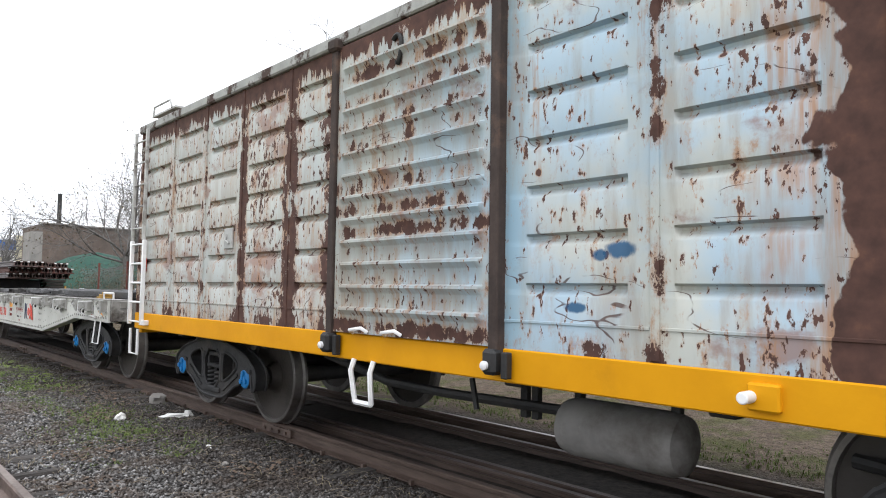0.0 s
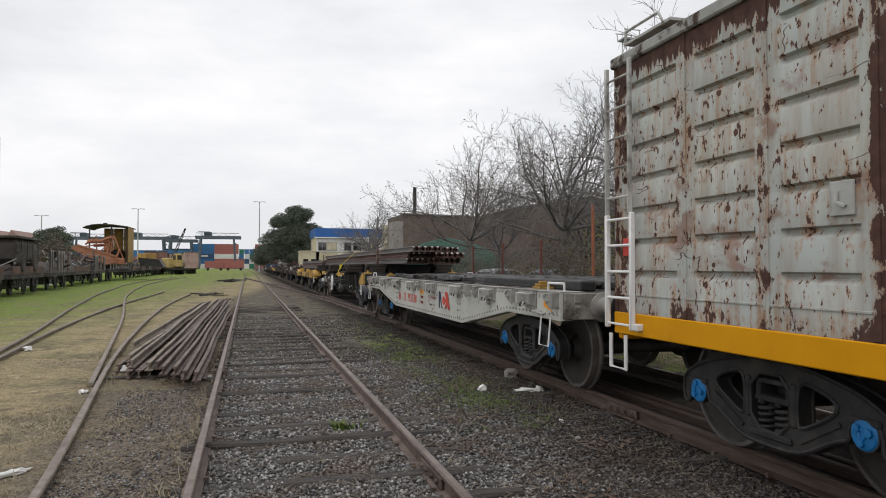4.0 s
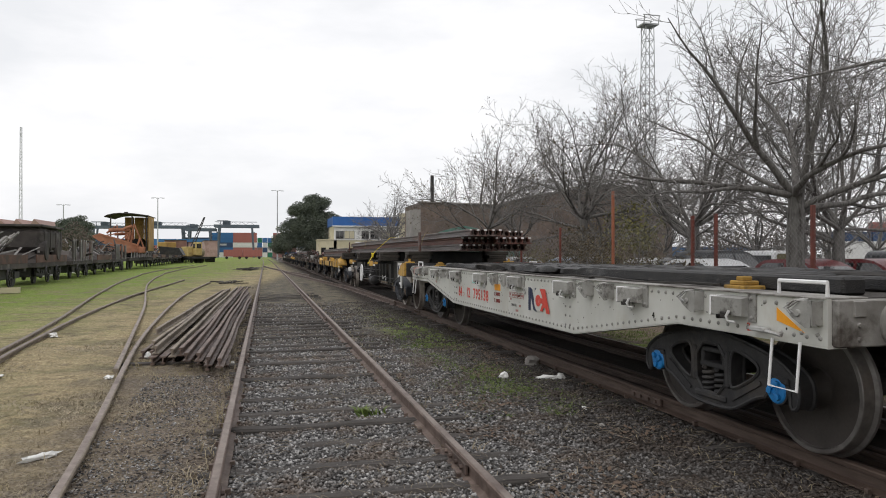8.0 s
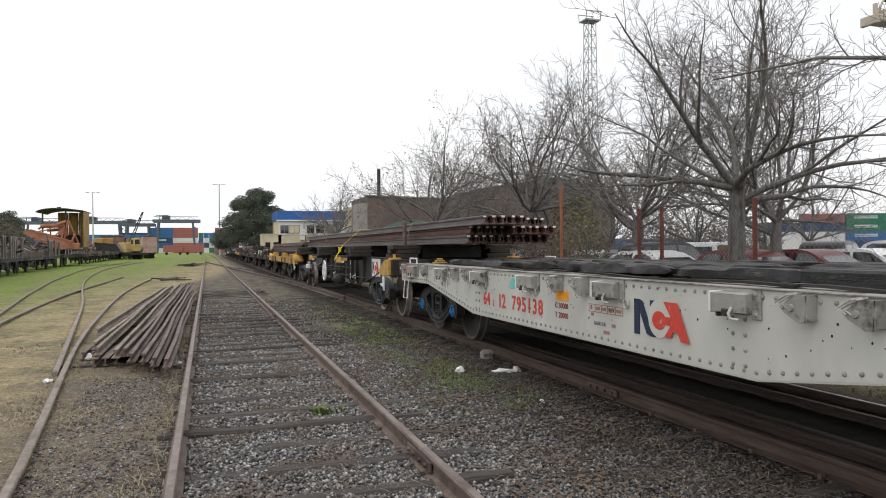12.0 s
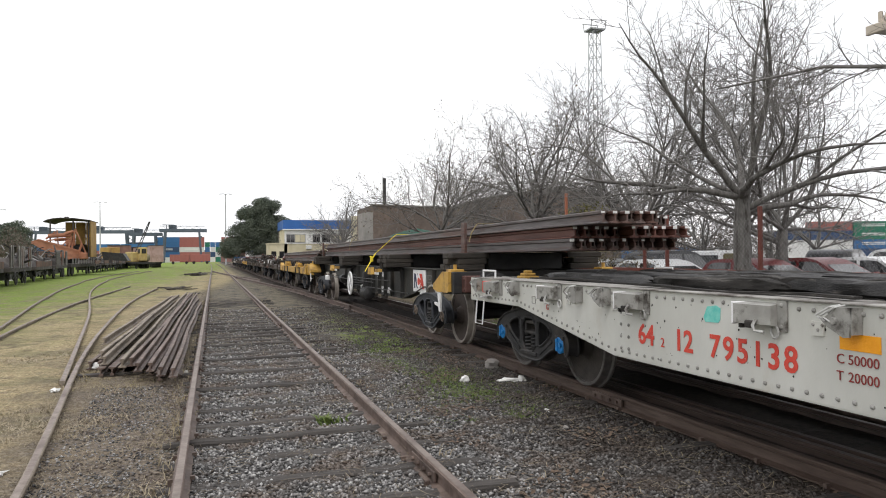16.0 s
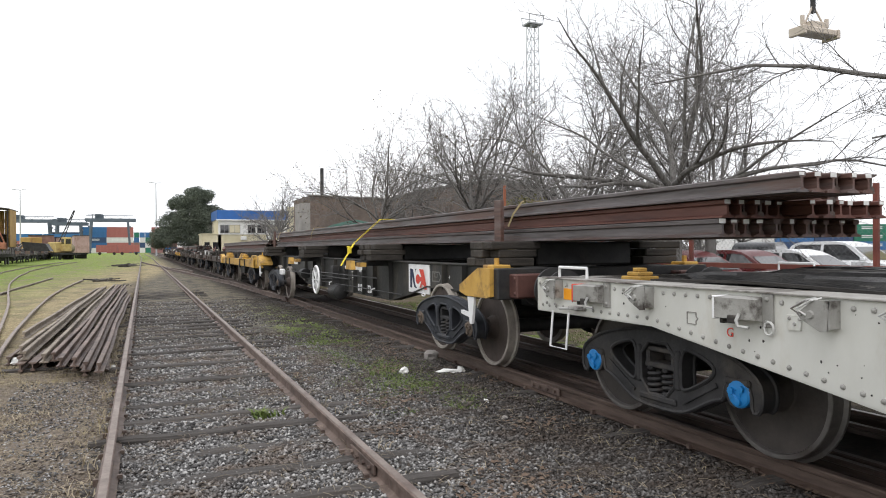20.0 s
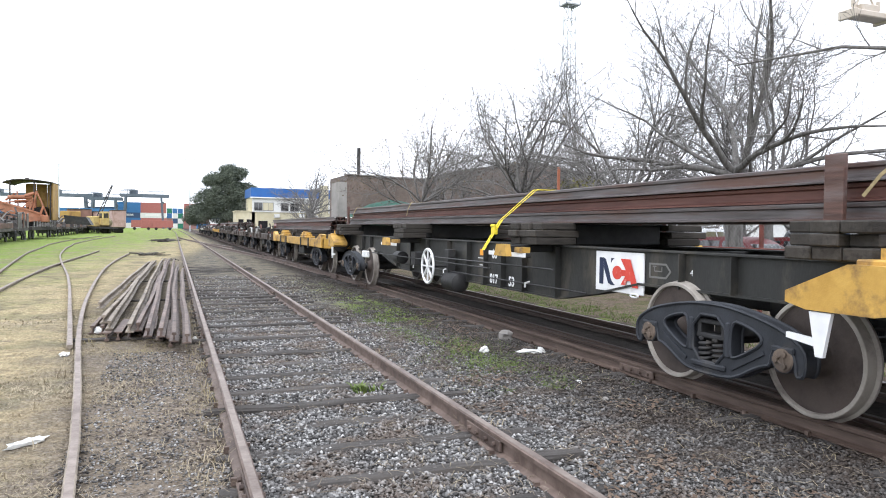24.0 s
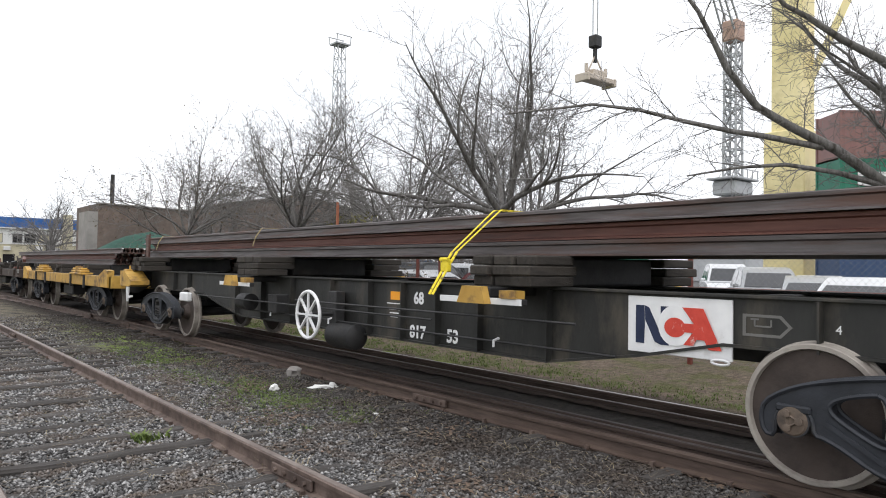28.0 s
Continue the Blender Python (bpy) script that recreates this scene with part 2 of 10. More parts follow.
def boxcar_paint():
    """Pale blue-white paint over steel: rust flecks, blobs, runs, bands along the seams and one big bare field."""
    m, nt, b, vec = base("rusted_pale_paint", 0.6, 0, 0.35)
    sep = nt.nodes.new("ShaderNodeSeparateXYZ")
    nt.links.new(vec, sep.inputs[0])
    Y, Z = sep.outputs["Y"], sep.outputs["Z"]
    mul = lambda a, c: mathn(nt, "MULTIPLY", a, c)
    add = lambda a, c: mathn(nt, "ADD", a, c)
    flip = lambda a: mathn(nt, "SUBTRACT", 1.0, a)

    def bump_at(centre, width, axis=None):
        d = mathn(nt, "DIVIDE", mathn(nt, "ABSOLUTE", mathn(nt, "SUBTRACT", Y if axis is None else axis, centre)), width)
        return smooth(nt, d, 1.0, 0.15)

    near = smooth(nt, Y, -0.75, -1.0)              # the half beyond the door, better kept
    door = mul(smooth(nt, Y, 0.95, 0.85), flip(near))
    cloud = noise_tex(nt, vec, 0.9, 5.0)
    paint = ramp(nt, cloud, ((0.3, (0.35, 0.385, 0.385)), (0.5, (0.42, 0.44, 0.42)), (0.72, (0.48, 0.485, 0.435))))
    blue = mul(smooth(nt, Y, 0.9, -0.9), smooth(nt, noise_tex(nt, vec, 1.3, 5.0), 0.34, 0.6))
    paint = mixc(nt, mul(blue, 0.85), paint, (0.33, 0.45, 0.55))
    paint = mixc(nt, mul(bump_at(-0.97, 0.16), 0.6), paint, (0.22, 0.38, 0.50))
    # dirty veil, grey-brown, in soft vertical streaks
    veil = noise_tex(nt, scaled(nt, vec, (3.0, 4.0, 0.7)), 1.6, 6.0, 0.6)
    paint = mixc(nt, mul(smooth(nt, add(veil, mul(flip(near), 0.05)), 0.46, 0.68), 0.55), paint, (0.28, 0.235, 0.185))
    # primer showing pinkish-brown
    pink = noise_tex(nt, scaled(nt, vec, (1, 1.0, 1.3)), 2.3, 6.0, 0.6)
    pinkgain = add(mul(bump_at(2.1, 0.6), 0.10), mul(flip(near), 0.045))
    pinkgain = add(pinkgain, mul(mul(bump_at(-2.35, 0.45), bump_at(1.30, 0.14, Z)), 0.22))
    pinkgain = add(pinkgain, mul(mul(bump_at(1.3, 0.5), bump_at(1.42, 0.25, Z)), 0.12))
    paint = mixc(nt, mul(smooth(nt, add(pink, pinkgain), 0.60, 0.72), 0.75), paint, (0.22, 0.115, 0.085))
    # gain of bare rust over the plan of the side
    total = mul(flip(near), 0.0)
    for centre, width, gain in ((3.43, 0.11, 0.085), (2.52, 0.13, 0.135), (1.62, 0.22, 0.135), (1.0, 0.20, 0.115), (4.38, 0.22, 0.06), (5.3, 0.25, 0.10), (2.1, 0.5, 0.03), (-1.93, 0.09, 0.07), (-5.0, 0.5, 0.08)):
        total = add(total, mul(bump_at(centre, width), gain))
    total = add(total, mul(smooth(nt, Z, 1.40, 1.24), 0.055))
    drips = noise_tex(nt, scaled(nt, vec, (3.0, 9.0, 0.4)), 2.0, 4.0, 0.6)
    total = add(total, mul(mul(smooth(nt, add(Z, mul(mathn(nt, "SUBTRACT", drips, 0.5), 0.45)), 3.27, 3.36), flip(near)), 0.20))
    for z, g in ((1.965, 0.125), (2.13, 0.07), (2.30, 0.07), (2.60, 0.06), (2.76, 0.085), (2.95, 0.06), (3.14, 0.10), (1.28, 0.09)):
        total = add(total, mul(mul(bump_at(z, 0.085, Z), door), g))
    for k in range(7):
        total = add(total, mul(mul(bump_at(1.56 + 0.277 * k, 0.06, Z), flip(near)), 0.028))
    patch = noise_tex(nt, scaled(nt, vec, (1.0, 1.5, 0.9)), 4.2, 9.0, 0.72)
    level = add(mul(patch, 0.62), total)
    big = smooth(nt, level, 0.405, 0.422)
    # small flecks, a little taller than wide, in drifts
    drift = noise_tex(nt, vec, 2.1, 4.0)
    spots = noise_tex(nt, scaled(nt, vec, (1, 1.5, 0.75)), 17.0, 5.0, 0.6)
    speckgain = add(mul(mathn(nt, "SUBTRACT", drift, 0.5), 0.32), mul(near, 0.012))
    speckgain = add(speckgain, mul(bump_at(2.1, 0.55), 0.045))
    speckgain = add(speckgain, mul(flip(near), 0.012))
    speck = smooth(nt, add(spots, speckgain), 0.625, 0.645)
    # round blobs
    vor = nt.nodes.new("ShaderNodeTexVoronoi")
    vor.inputs["Scale"].default_value = 9.0
    nt.links.new(vec, vor.inputs["Vector"])
    pick = nt.nodes.new("ShaderNodeSeparateColor")
    nt.links.new(vor.outputs["Color"], pick.inputs[0])
    rad = mul(smooth(nt, add(pick.outputs[0], mul(mathn(nt, "SUBTRACT", drift, 0.5), 1.1)), 0.86, 1.10), 0.26)
    rough_d = add(vor.outputs["Distance"], mul(mathn(nt, "SUBTRACT", spots, 0.5), 0.22))
    blob = smooth(nt, mathn(nt, "SUBTRACT", rough_d, rad), 0.0, -0.03)
    # bare field with a lobed edge
    lobes = noise_tex(nt, vec, 3.2, 3.0, 0.45)
    edge = add(Y, mul(mathn(nt, "SUBTRACT", lobes, 0.5), 1.0))
    edge = add(edge, mul(mathn(nt, "SUBTRACT", spots, 0.5), 0.10))
    field = mul(smooth(nt, edge, -2.70, -2.725), smooth(nt, edge, -4.5, -4.3))
    fieldhalo = mul(smooth(nt, edge, -2.38, -2.70), smooth(nt, edge, -4.7, -4.4))
    # scratches: thin level lines of a long noise
    sc = noise_tex(nt, scaled(nt, vec, (1, 0.55, 1.6)), 1.7, 3.0, 0.4)
    scratch = smooth(nt, mathn(nt, "ABSOLUTE", mathn(nt, "SUBTRACT", sc, 0.56)), 0.0035, 0.0012)
    scratch = mul(scratch, smooth(nt, noise_tex(nt, vec, 3.0, 3.0), 0.50, 0.56))
    rustmask = mathn(nt, "MAXIMUM", mathn(nt, "MAXIMUM", big, speck), mathn(nt, "MAXIMUM", mathn(nt, "MAXIMUM", blob, field), mul(scratch, 0.85)))
    # orange halo round the rust and runs below it
    streak = noise_tex(nt, scaled(nt, vec, (3.0, 11.0, 0.9)), 1.5, 6.0, 0.6)
    halo = mathn(nt, "MAXIMUM", smooth(nt, level, 0.335, 0.42), fieldhalo)
    halo = mathn(nt, "MAXIMUM", halo, smooth(nt, add(spots, speckgain), 0.56, 0.64))
    halo = mathn(nt, "MAXIMUM", halo, smooth(nt, mathn(nt, "SUBTRACT", rough_d, rad), 0.07, 0.0))
    stain = mul(halo, smooth(nt, streak, 0.34, 0.62))
    paint = mixc(nt, mul(stain, 0.8), paint, (0.34, 0.16, 0.065))
    runs = mul(smooth(nt, add(streak, mul(flip(near), 0.03)), 0.52, 0.66), smooth(nt, add(drift, mul(flip(near), 0.04)), 0.47, 0.6))
    paint = mixc(nt, mul(runs, 0.55), paint, (0.31, 0.175, 0.09))
    rust = ramp(nt, noise_tex(nt, vec, 9.0, 6.0), ((0.3, (0.052, 0.026, 0.021)), (0.6, (0.09, 0.044, 0.034)), (0.82, (0.15, 0.07, 0.043))))
    col = mixc(nt, rustmask, paint, rust)
    # blue paint daubs
    for y0, z0, w, h in ((-1.72, 1.765, 0.10, 0.05), (-1.60, 1.74, 0.06, 0.035), (-1.44, 1.465, 0.085, 0.032)):
        dy = mathn(nt, "DIVIDE", mathn(nt, "SUBTRACT", Y, y0), w)
        dz = mathn(nt, "DIVIDE", mathn(nt, "SUBTRACT", Z, z0), h)
        r = add(add(mul(dy, dy), mul(dz, dz)), mul(mathn(nt, "SUBTRACT", spots, 0.5), 1.3))
        col = mixc(nt, mul(smooth(nt, r, 1.1, 0.35), 0.95), col, (0.006, 0.065, 0.15))
    nt.links.new(col, b.inputs["Base Color"])
    nt.links.new(mathn(nt, "MULTIPLY_ADD", rustmask, 0.35, 0.5), b.inputs["Roughness"])
    bumped(nt, b, add(mul(rustmask, -0.6), mul(spots, 0.3)), 0.3, 0.006)
    return m


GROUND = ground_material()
CARPAINT_OLD = boxcar_paint()
RAILRUST = mottled("rusty_rail_steel", (0.092, 0.064, 0.052), (0.185, 0.138, 0.116), 7.0, 0.62, 0.25, (0.05, 0.035, 0.03), 1.5, bump=0.3)
RAILTAN = mottled("tan_rusted_siding_rail", (0.155, 0.128, 0.100), (0.28, 0.238, 0.19), 7.0, 0.7, 0.1, (0.08, 0.06, 0.05), 1.5, bump=0.3)
RAILSHINE = mottled("worn_rail_top", (0.30, 0.27, 0.25), (0.42, 0.39, 0.37), 20.0, 0.35, 0.8, (0.14, 0.09, 0.07), 3.0, vary=0)
RAILTRAIN = mottled("brown_train_rail", (0.062, 0.041, 0.032), (0.125, 0.088, 0.070), 6.0, 0.62, 0.15, (0.17, 0.125, 0.10), 1.2, (0.55, 0.75), bump=0.3, stretch=(4, 0.5, 4))
RAILTOP_DULL = mottled("dull_rail_top", (0.150, 0.118, 0.100), (0.24, 0.198, 0.172), 9.0, 0.55, 0.2, (0.09, 0.06, 0.05), 2.0, (0.5, 0.7))
RAILGREY = mottled("grey_rail_steel", (0.055, 0.046, 0.045), (0.15, 0.135, 0.137), 5.0, 0.5, 0.3, (0.10, 0.055, 0.043), 1.6, (0.5, 0.66), stretch=(4, 0.3, 4))
RAILDARK = mottled("dark_new_rail", (0.065, 0.035, 0.028), (0.14, 0.075, 0.06), 6.0, 0.55, 0.2, (0.17, 0.14, 0.135), 1.0, (0.5, 0.7), stretch=(4, 0.4, 4))
SLEEPER = mottled("weathered_sleeper_wood", (0.034, 0.030, 0.028), (0.092, 0.084, 0.078), 5.0, 0.95, 0, (0.05, 0.042, 0.036), 2.0, bump=0.6, stretch=(0.7, 7, 7), vary=0.5)
TIMBER = mottled("dark_creosoted_timber", (0.018, 0.016, 0.015), (0.05, 0.045, 0.04), 4.0, 0.9, 0, (0.09, 0.075, 0.06), 2.0, (0.6, 0.75), bump=0.6, stretch=(6, 0.7, 6), vary=0.5)
BUNKWOOD = mottled("grey_bunk_timber", (0.024, 0.021, 0.018), (0.066, 0.057, 0.049), 4.0, 0.9, 0, (0.03, 0.025, 0.02), 2.0, bump=0.6, stretch=(0.8, 6, 6), vary=0.5)
BLACK = mottled("black_underframe_steel", (0.016, 0.016, 0.017), (0.038, 0.037, 0.037), 4.0, 0.6, 0.1, (0.07, 0.055, 0.045), 1.6, (0.55, 0.8), vary=0.2)
BOGIE = mottled("bogie_cast_steel", (0.017, 0.017, 0.018), (0.037, 0.036, 0.037), 6.0, 0.65, 0.15, (0.10, 0.085, 0.07), 1.8, (0.52, 0.8), vary=0.2)
WHEELDARK = mottled("oily_wheel_steel", (0.036, 0.031, 0.028), (0.070, 0.060, 0.053), 4.0, 0.6, 0.1, (0.035, 0.03, 0.027), 2.0, vary=0.2)
RIMDARK = mottled("oily_wheel_rim", (0.12, 0.112, 0.106), (0.21, 0.198, 0.186), 10.0, 0.4, 0.4, (0.06, 0.05, 0.045), 2.5, vary=0.1)
DOORPOST = mottled("dark_rusted_post", (0.032, 0.022, 0.019), (0.065, 0.045, 0.038), 6.0, 0.8, 0, (0.12, 0.07, 0.05), 3.0, (0.56, 0.7))
WHEELFACE = mottled("brown_wheel_steel", (0.038, 0.029, 0.025), (0.074, 0.057, 0.049), 4.0, 0.8, 0.0, (0.06, 0.045, 0.038), 2.0, vary=0.2)
WHEELRIM = mottled("worn_wheel_rim", (0.25, 0.225, 0.20), (0.36, 0.33, 0.29), 10.0, 0.6, 0.0, (0.12, 0.10, 0.09), 2.5, vary=0.1)
BLUECAP = mottled("bright_blue_paint", (0.008, 0.15, 0.40), (0.015, 0.20, 0.50), 8.0, 0.45, 0, (0.02, 0.06, 0.14), 6.0, (0.62, 0.75), vary=0.15)
YELLOW = mottled("yellow_sill_paint", (0.62, 0.275, 0.002), (0.69, 0.315, 0.003), 3.0, 0.6, 0, (0.50, 0.225, 0.006), 2.5, (0.58, 0.85), bump=0.08, vary=0, spec=0.15)
YELLOWOLD = mottled("worn_yellow_paint", (0.42, 0.24, 0.045), (0.56, 0.34, 0.075), 5.0, 0.6, 0, (0.13, 0.075, 0.04), 3.0, (0.50, 0.66), vary=0.3)
WHITE = mottled("white_enamel", (0.70, 0.70, 0.71), (0.80, 0.80, 0.80), 6.0, 0.4, 0, (0.50, 0.48, 0.45), 4.0, (0.6, 0.8), bump=0.08, vary=0.1)
FLATWHITE = mottled("chalky_white_wagon_paint", (0.47, 0.47, 0.435), (0.58, 0.58, 0.545), 1.4, 0.55, 0, (0.42, 0.38, 0.31), 2.2, (0.56, 0.80), bump=0.12, vary=0, stretch=(1, 1, 0.5))
# stake pockets and cleats: darker grey with near-black blotches
POCKETGREY = mottled("blotched_grey_casting", (0.22, 0.215, 0.20), (0.33, 0.325, 0.305), 6.0, 0.55, 0.0, (0.06, 0.052, 0.045), 5.0, (0.52, 0.64), vary=0.2)
FITTING = mottled("grey_white_fitting", (0.34, 0.34, 0.33), (0.48, 0.48, 0.465), 4.0, 0.6, 0.0, (0.11, 0.092, 0.078), 3.0, (0.50, 0.66), vary=0.35)
ENDGRIME = mottled("grimy_white_end_paint", (0.19, 0.18, 0.165), (0.36, 0.35, 0.33), 4.0, 0.65, 0.0, (0.07, 0.058, 0.05), 3.0, (0.46, 0.62), vary=0.1)
RIVET = mottled("grimy_rivet_head", (0.20, 0.195, 0.18), (0.36, 0.355, 0.335), 9.0, 0.6, 0.1, vary=0)
REDPAINT = mottled("red_marking_paint", (0.52, 0.045, 0.03), (0.62, 0.07, 0.045), 12.0, 0.55, 0, (0.66, 0.5, 0.45), 14.0, (0.62, 0.72), vary=0)
NAVY = mottled("navy_marking_paint", (0.010, 0.018, 0.05), (0.02, 0.03, 0.075), 10.0, 0.5, vary=0)
ORANGE = mottled("orange_reflector", (0.78, 0.30, 0.01), (0.85, 0.36, 0.02), 10.0, 0.35, vary=0)
GREENDAUB = mottled("turquoise_daub", (0.10, 0.50, 0.44), (0.22, 0.60, 0.53), 20.0, 0.6, vary=0)
STRAP = mottled("yellow_webbing", (0.72, 0.56, 0.02), (0.85, 0.68, 0.05), 30.0, 0.7, 0, (0.18, 0.15, 0.03), 18.0, (0.56, 0.62), vary=0.1)
ROOFEDGE = mottled("flaking_pale_roof_edge", (0.26, 0.26, 0.25), (0.40, 0.40, 0.385), 4.0, 0.8, 0.0, (0.06, 0.035, 0.028), 5.0, (0.52, 0.60), vary=0.0)
ROOFRUST = mottled("rusted_roof_sheet", (0.10, 0.07, 0.055), (0.26, 0.22, 0.19), 3.0, 0.75, 0.1, (0.06, 0.03, 0.022), 1.6, vary=0.1)
BARK = mottled("grey_bark", (0.095, 0.090, 0.085), (0.19, 0.180, 0.170), 8.0, 0.95, 0, (0.045, 0.04, 0.034), 3.0, bump=0.7, vary=0.2, stretch=(3, 3, 0.7))
TWIG = mottled("brown_grey_twigs", (0.115, 0.108, 0.103), (0.205, 0.194, 0.186), 3.0, 0.9, vary=0.2)
LEAFDARK = mottled("dark_evergreen_leaf", (0.095, 0.112, 0.090), (0.150, 0.170, 0.130), 0.5, 0.95, vary=0.08, spec=0.1)
LEAFOLIVE = mottled("olive_leaf", (0.085, 0.085, 0.028), (0.18, 0.16, 0.05), 2.0, 0.7, vary=0.3)
KGIRDER = mottled("dark_olive_grey_girder_paint", (0.015, 0.015, 0.014), (0.031, 0.031, 0.029), 1.5, 0.6, 0.0, (0.10, 0.085, 0.065), 1.6, (0.52, 0.78), bump=0.15, stretch=(1, 1.3, 0.5), vary=0.1)
CAPTAN = mottled("dusty_brown_bearing_cap", (0.10, 0.075, 0.057), (0.17, 0.13, 0.10), 9.0, 0.7, 0.1, (0.07, 0.055, 0.045), 6.0, vary=0.2)
FRAMEBLUE = mottled("dark_slate_cast_steel", (0.015, 0.017, 0.021), (0.031, 0.034, 0.042), 5.0, 0.6, 0.1, (0.085, 0.075, 0.065), 1.8, (0.55, 0.8), vary=0.2)
REDPOST = mottled("red_oxide_post_paint", (0.11, 0.028, 0.02), (0.17, 0.045, 0.03), 6.0, 0.6, 0, (0.10, 0.04, 0.03), 4.0, vary=0.2)
ORANGEPOST = mottled("faded_orange_post_paint", (0.26, 0.085, 0.045), (0.34, 0.12, 0.06), 6.0, 0.6, 0, (0.2, 0.07, 0.04), 3.0, vary=0.1)
GALV = mottled("galvanised_wire", (0.20, 0.20, 0.20), (0.30, 0.30, 0.30), 12.0, 0.6, 0.3, vary=0)
BRICK = mottled("brown_brickwork", (0.125, 0.094, 0.078), (0.195, 0.152, 0.128), 2.5, 0.9, 0, (0.095, 0.078, 0.068), 0.35, (0.42, 0.66), vary=0.1)
CONCRETE = mottled("grey_concrete", (0.22, 0.21, 0.195), (0.32, 0.30, 0.28), 0.8, 0.9, 0, (0.14, 0.13, 0.12), 0.3, vary=0.1)
GREYPANEL = mottled("grey_window_frame", (0.20, 0.20, 0.195), (0.30, 0.30, 0.29), 2.0, 0.6, vary=0.1)
CREAM = mottled("cream_render", (0.50, 0.45, 0.30), (0.60, 0.55, 0.40), 0.5, 0.85, 0, (0.36, 0.32, 0.24), 0.3, (0.5, 0.75), vary=0.1)
BLUEROOF = mottled("blue_metal_cladding", (0.02, 0.10, 0.32), (0.03, 0.13, 0.40), 0.6, 0.45, vary=0.1)
GREENNET = mottled("green_shade_net", (0.010, 0.045, 0.032), (0.025, 0.085, 0.06), 3.0, 0.8, 0, (0.02, 0.05, 0.035), 1.0, vary=0)
TYRE = mottled("black_rubber", (0.014, 0.014, 0.015), (0.028, 0.028, 0.028), 10.0, 0.8, vary=0.1)
GLASS = mottled("dark_car_glass", (0.012, 0.013, 0.015), (0.02, 0.022, 0.025), 3.0, 0.06, 0, bump=0.0, vary=0, spec=1.0)
CHROME = mottled("car_alloy", (0.40, 0.40, 0.41), (0.5, 0.5, 0.5), 10.0, 0.3, 0.7, vary=0)
LITTER = mottled("white_litter", (0.62, 0.62, 0.60), (0.74, 0.74, 0.72), 20.0, 0.6, vary=0.2)
WEED = mottled("green_weed", (0.07, 0.11, 0.022), (0.16, 0.205, 0.055), 12.0, 0.8, vary=0.2)
STRAW = mottled("dry_grass_blades", (0.25, 0.208, 0.14), (0.41, 0.35, 0.25), 1.3, 0.9, 0, (0.26, 0.215, 0.11), 0.35, (0.5, 0.66), vary=0)
STEELGREY = mottled("painted_grey_steel", (0.32, 0.33, 0.34), (0.42, 0.43, 0.44), 1.0, 0.6, vary=0.2)
CRANEBLUE = mottled("slate_blue_crane_paint", (0.07, 0.088, 0.115), (0.10, 0.12, 0.15), 0.4, 0.6, vary=0.2)
# crane yellow paled to carry the haze in its colour
CRANEYELLOW = mottled("hazed_yellow_crane_paint", (0.72, 0.62, 0.30), (0.78, 0.69, 0.40), 0.3, 0.5, 0, (0.5, 0.42, 0.2), 0.2, vary=0.1)
RUSTWAGON = mottled("derelict_wagon_rust", (0.030, 0.027, 0.026), (0.078, 0.066, 0.060), 1.2, 0.85, 0, (0.14, 0.13, 0.125), 0.7, (0.55, 0.7), vary=0.6)
MACHORANGE = mottled("faded_orange_machine_paint", (0.30, 0.115, 0.06), (0.41, 0.19, 0.115), 1.0, 0.7, 0, (0.20, 0.09, 0.05), 0.8, (0.5, 0.7), vary=0.1)
MACHOCHRE = mottled("ochre_machine_paint", (0.30, 0.18, 0.05), (0.40, 0.25, 0.075), 1.0, 0.7, 0, (0.18, 0.10, 0.05), 0.7, (0.5, 0.7), vary=0.1)


def plain(name, c, rough=0.5, metal=0.0):
    return mottled(name, tuple(v * 0.88 for v in c), c, 2.0, rough, metal, tuple(v * 0.6 + 0.03 for v in c), 1.0, (0.6, 0.85), vary=0.15)


from mathutils.geometry import tessellate_polygon

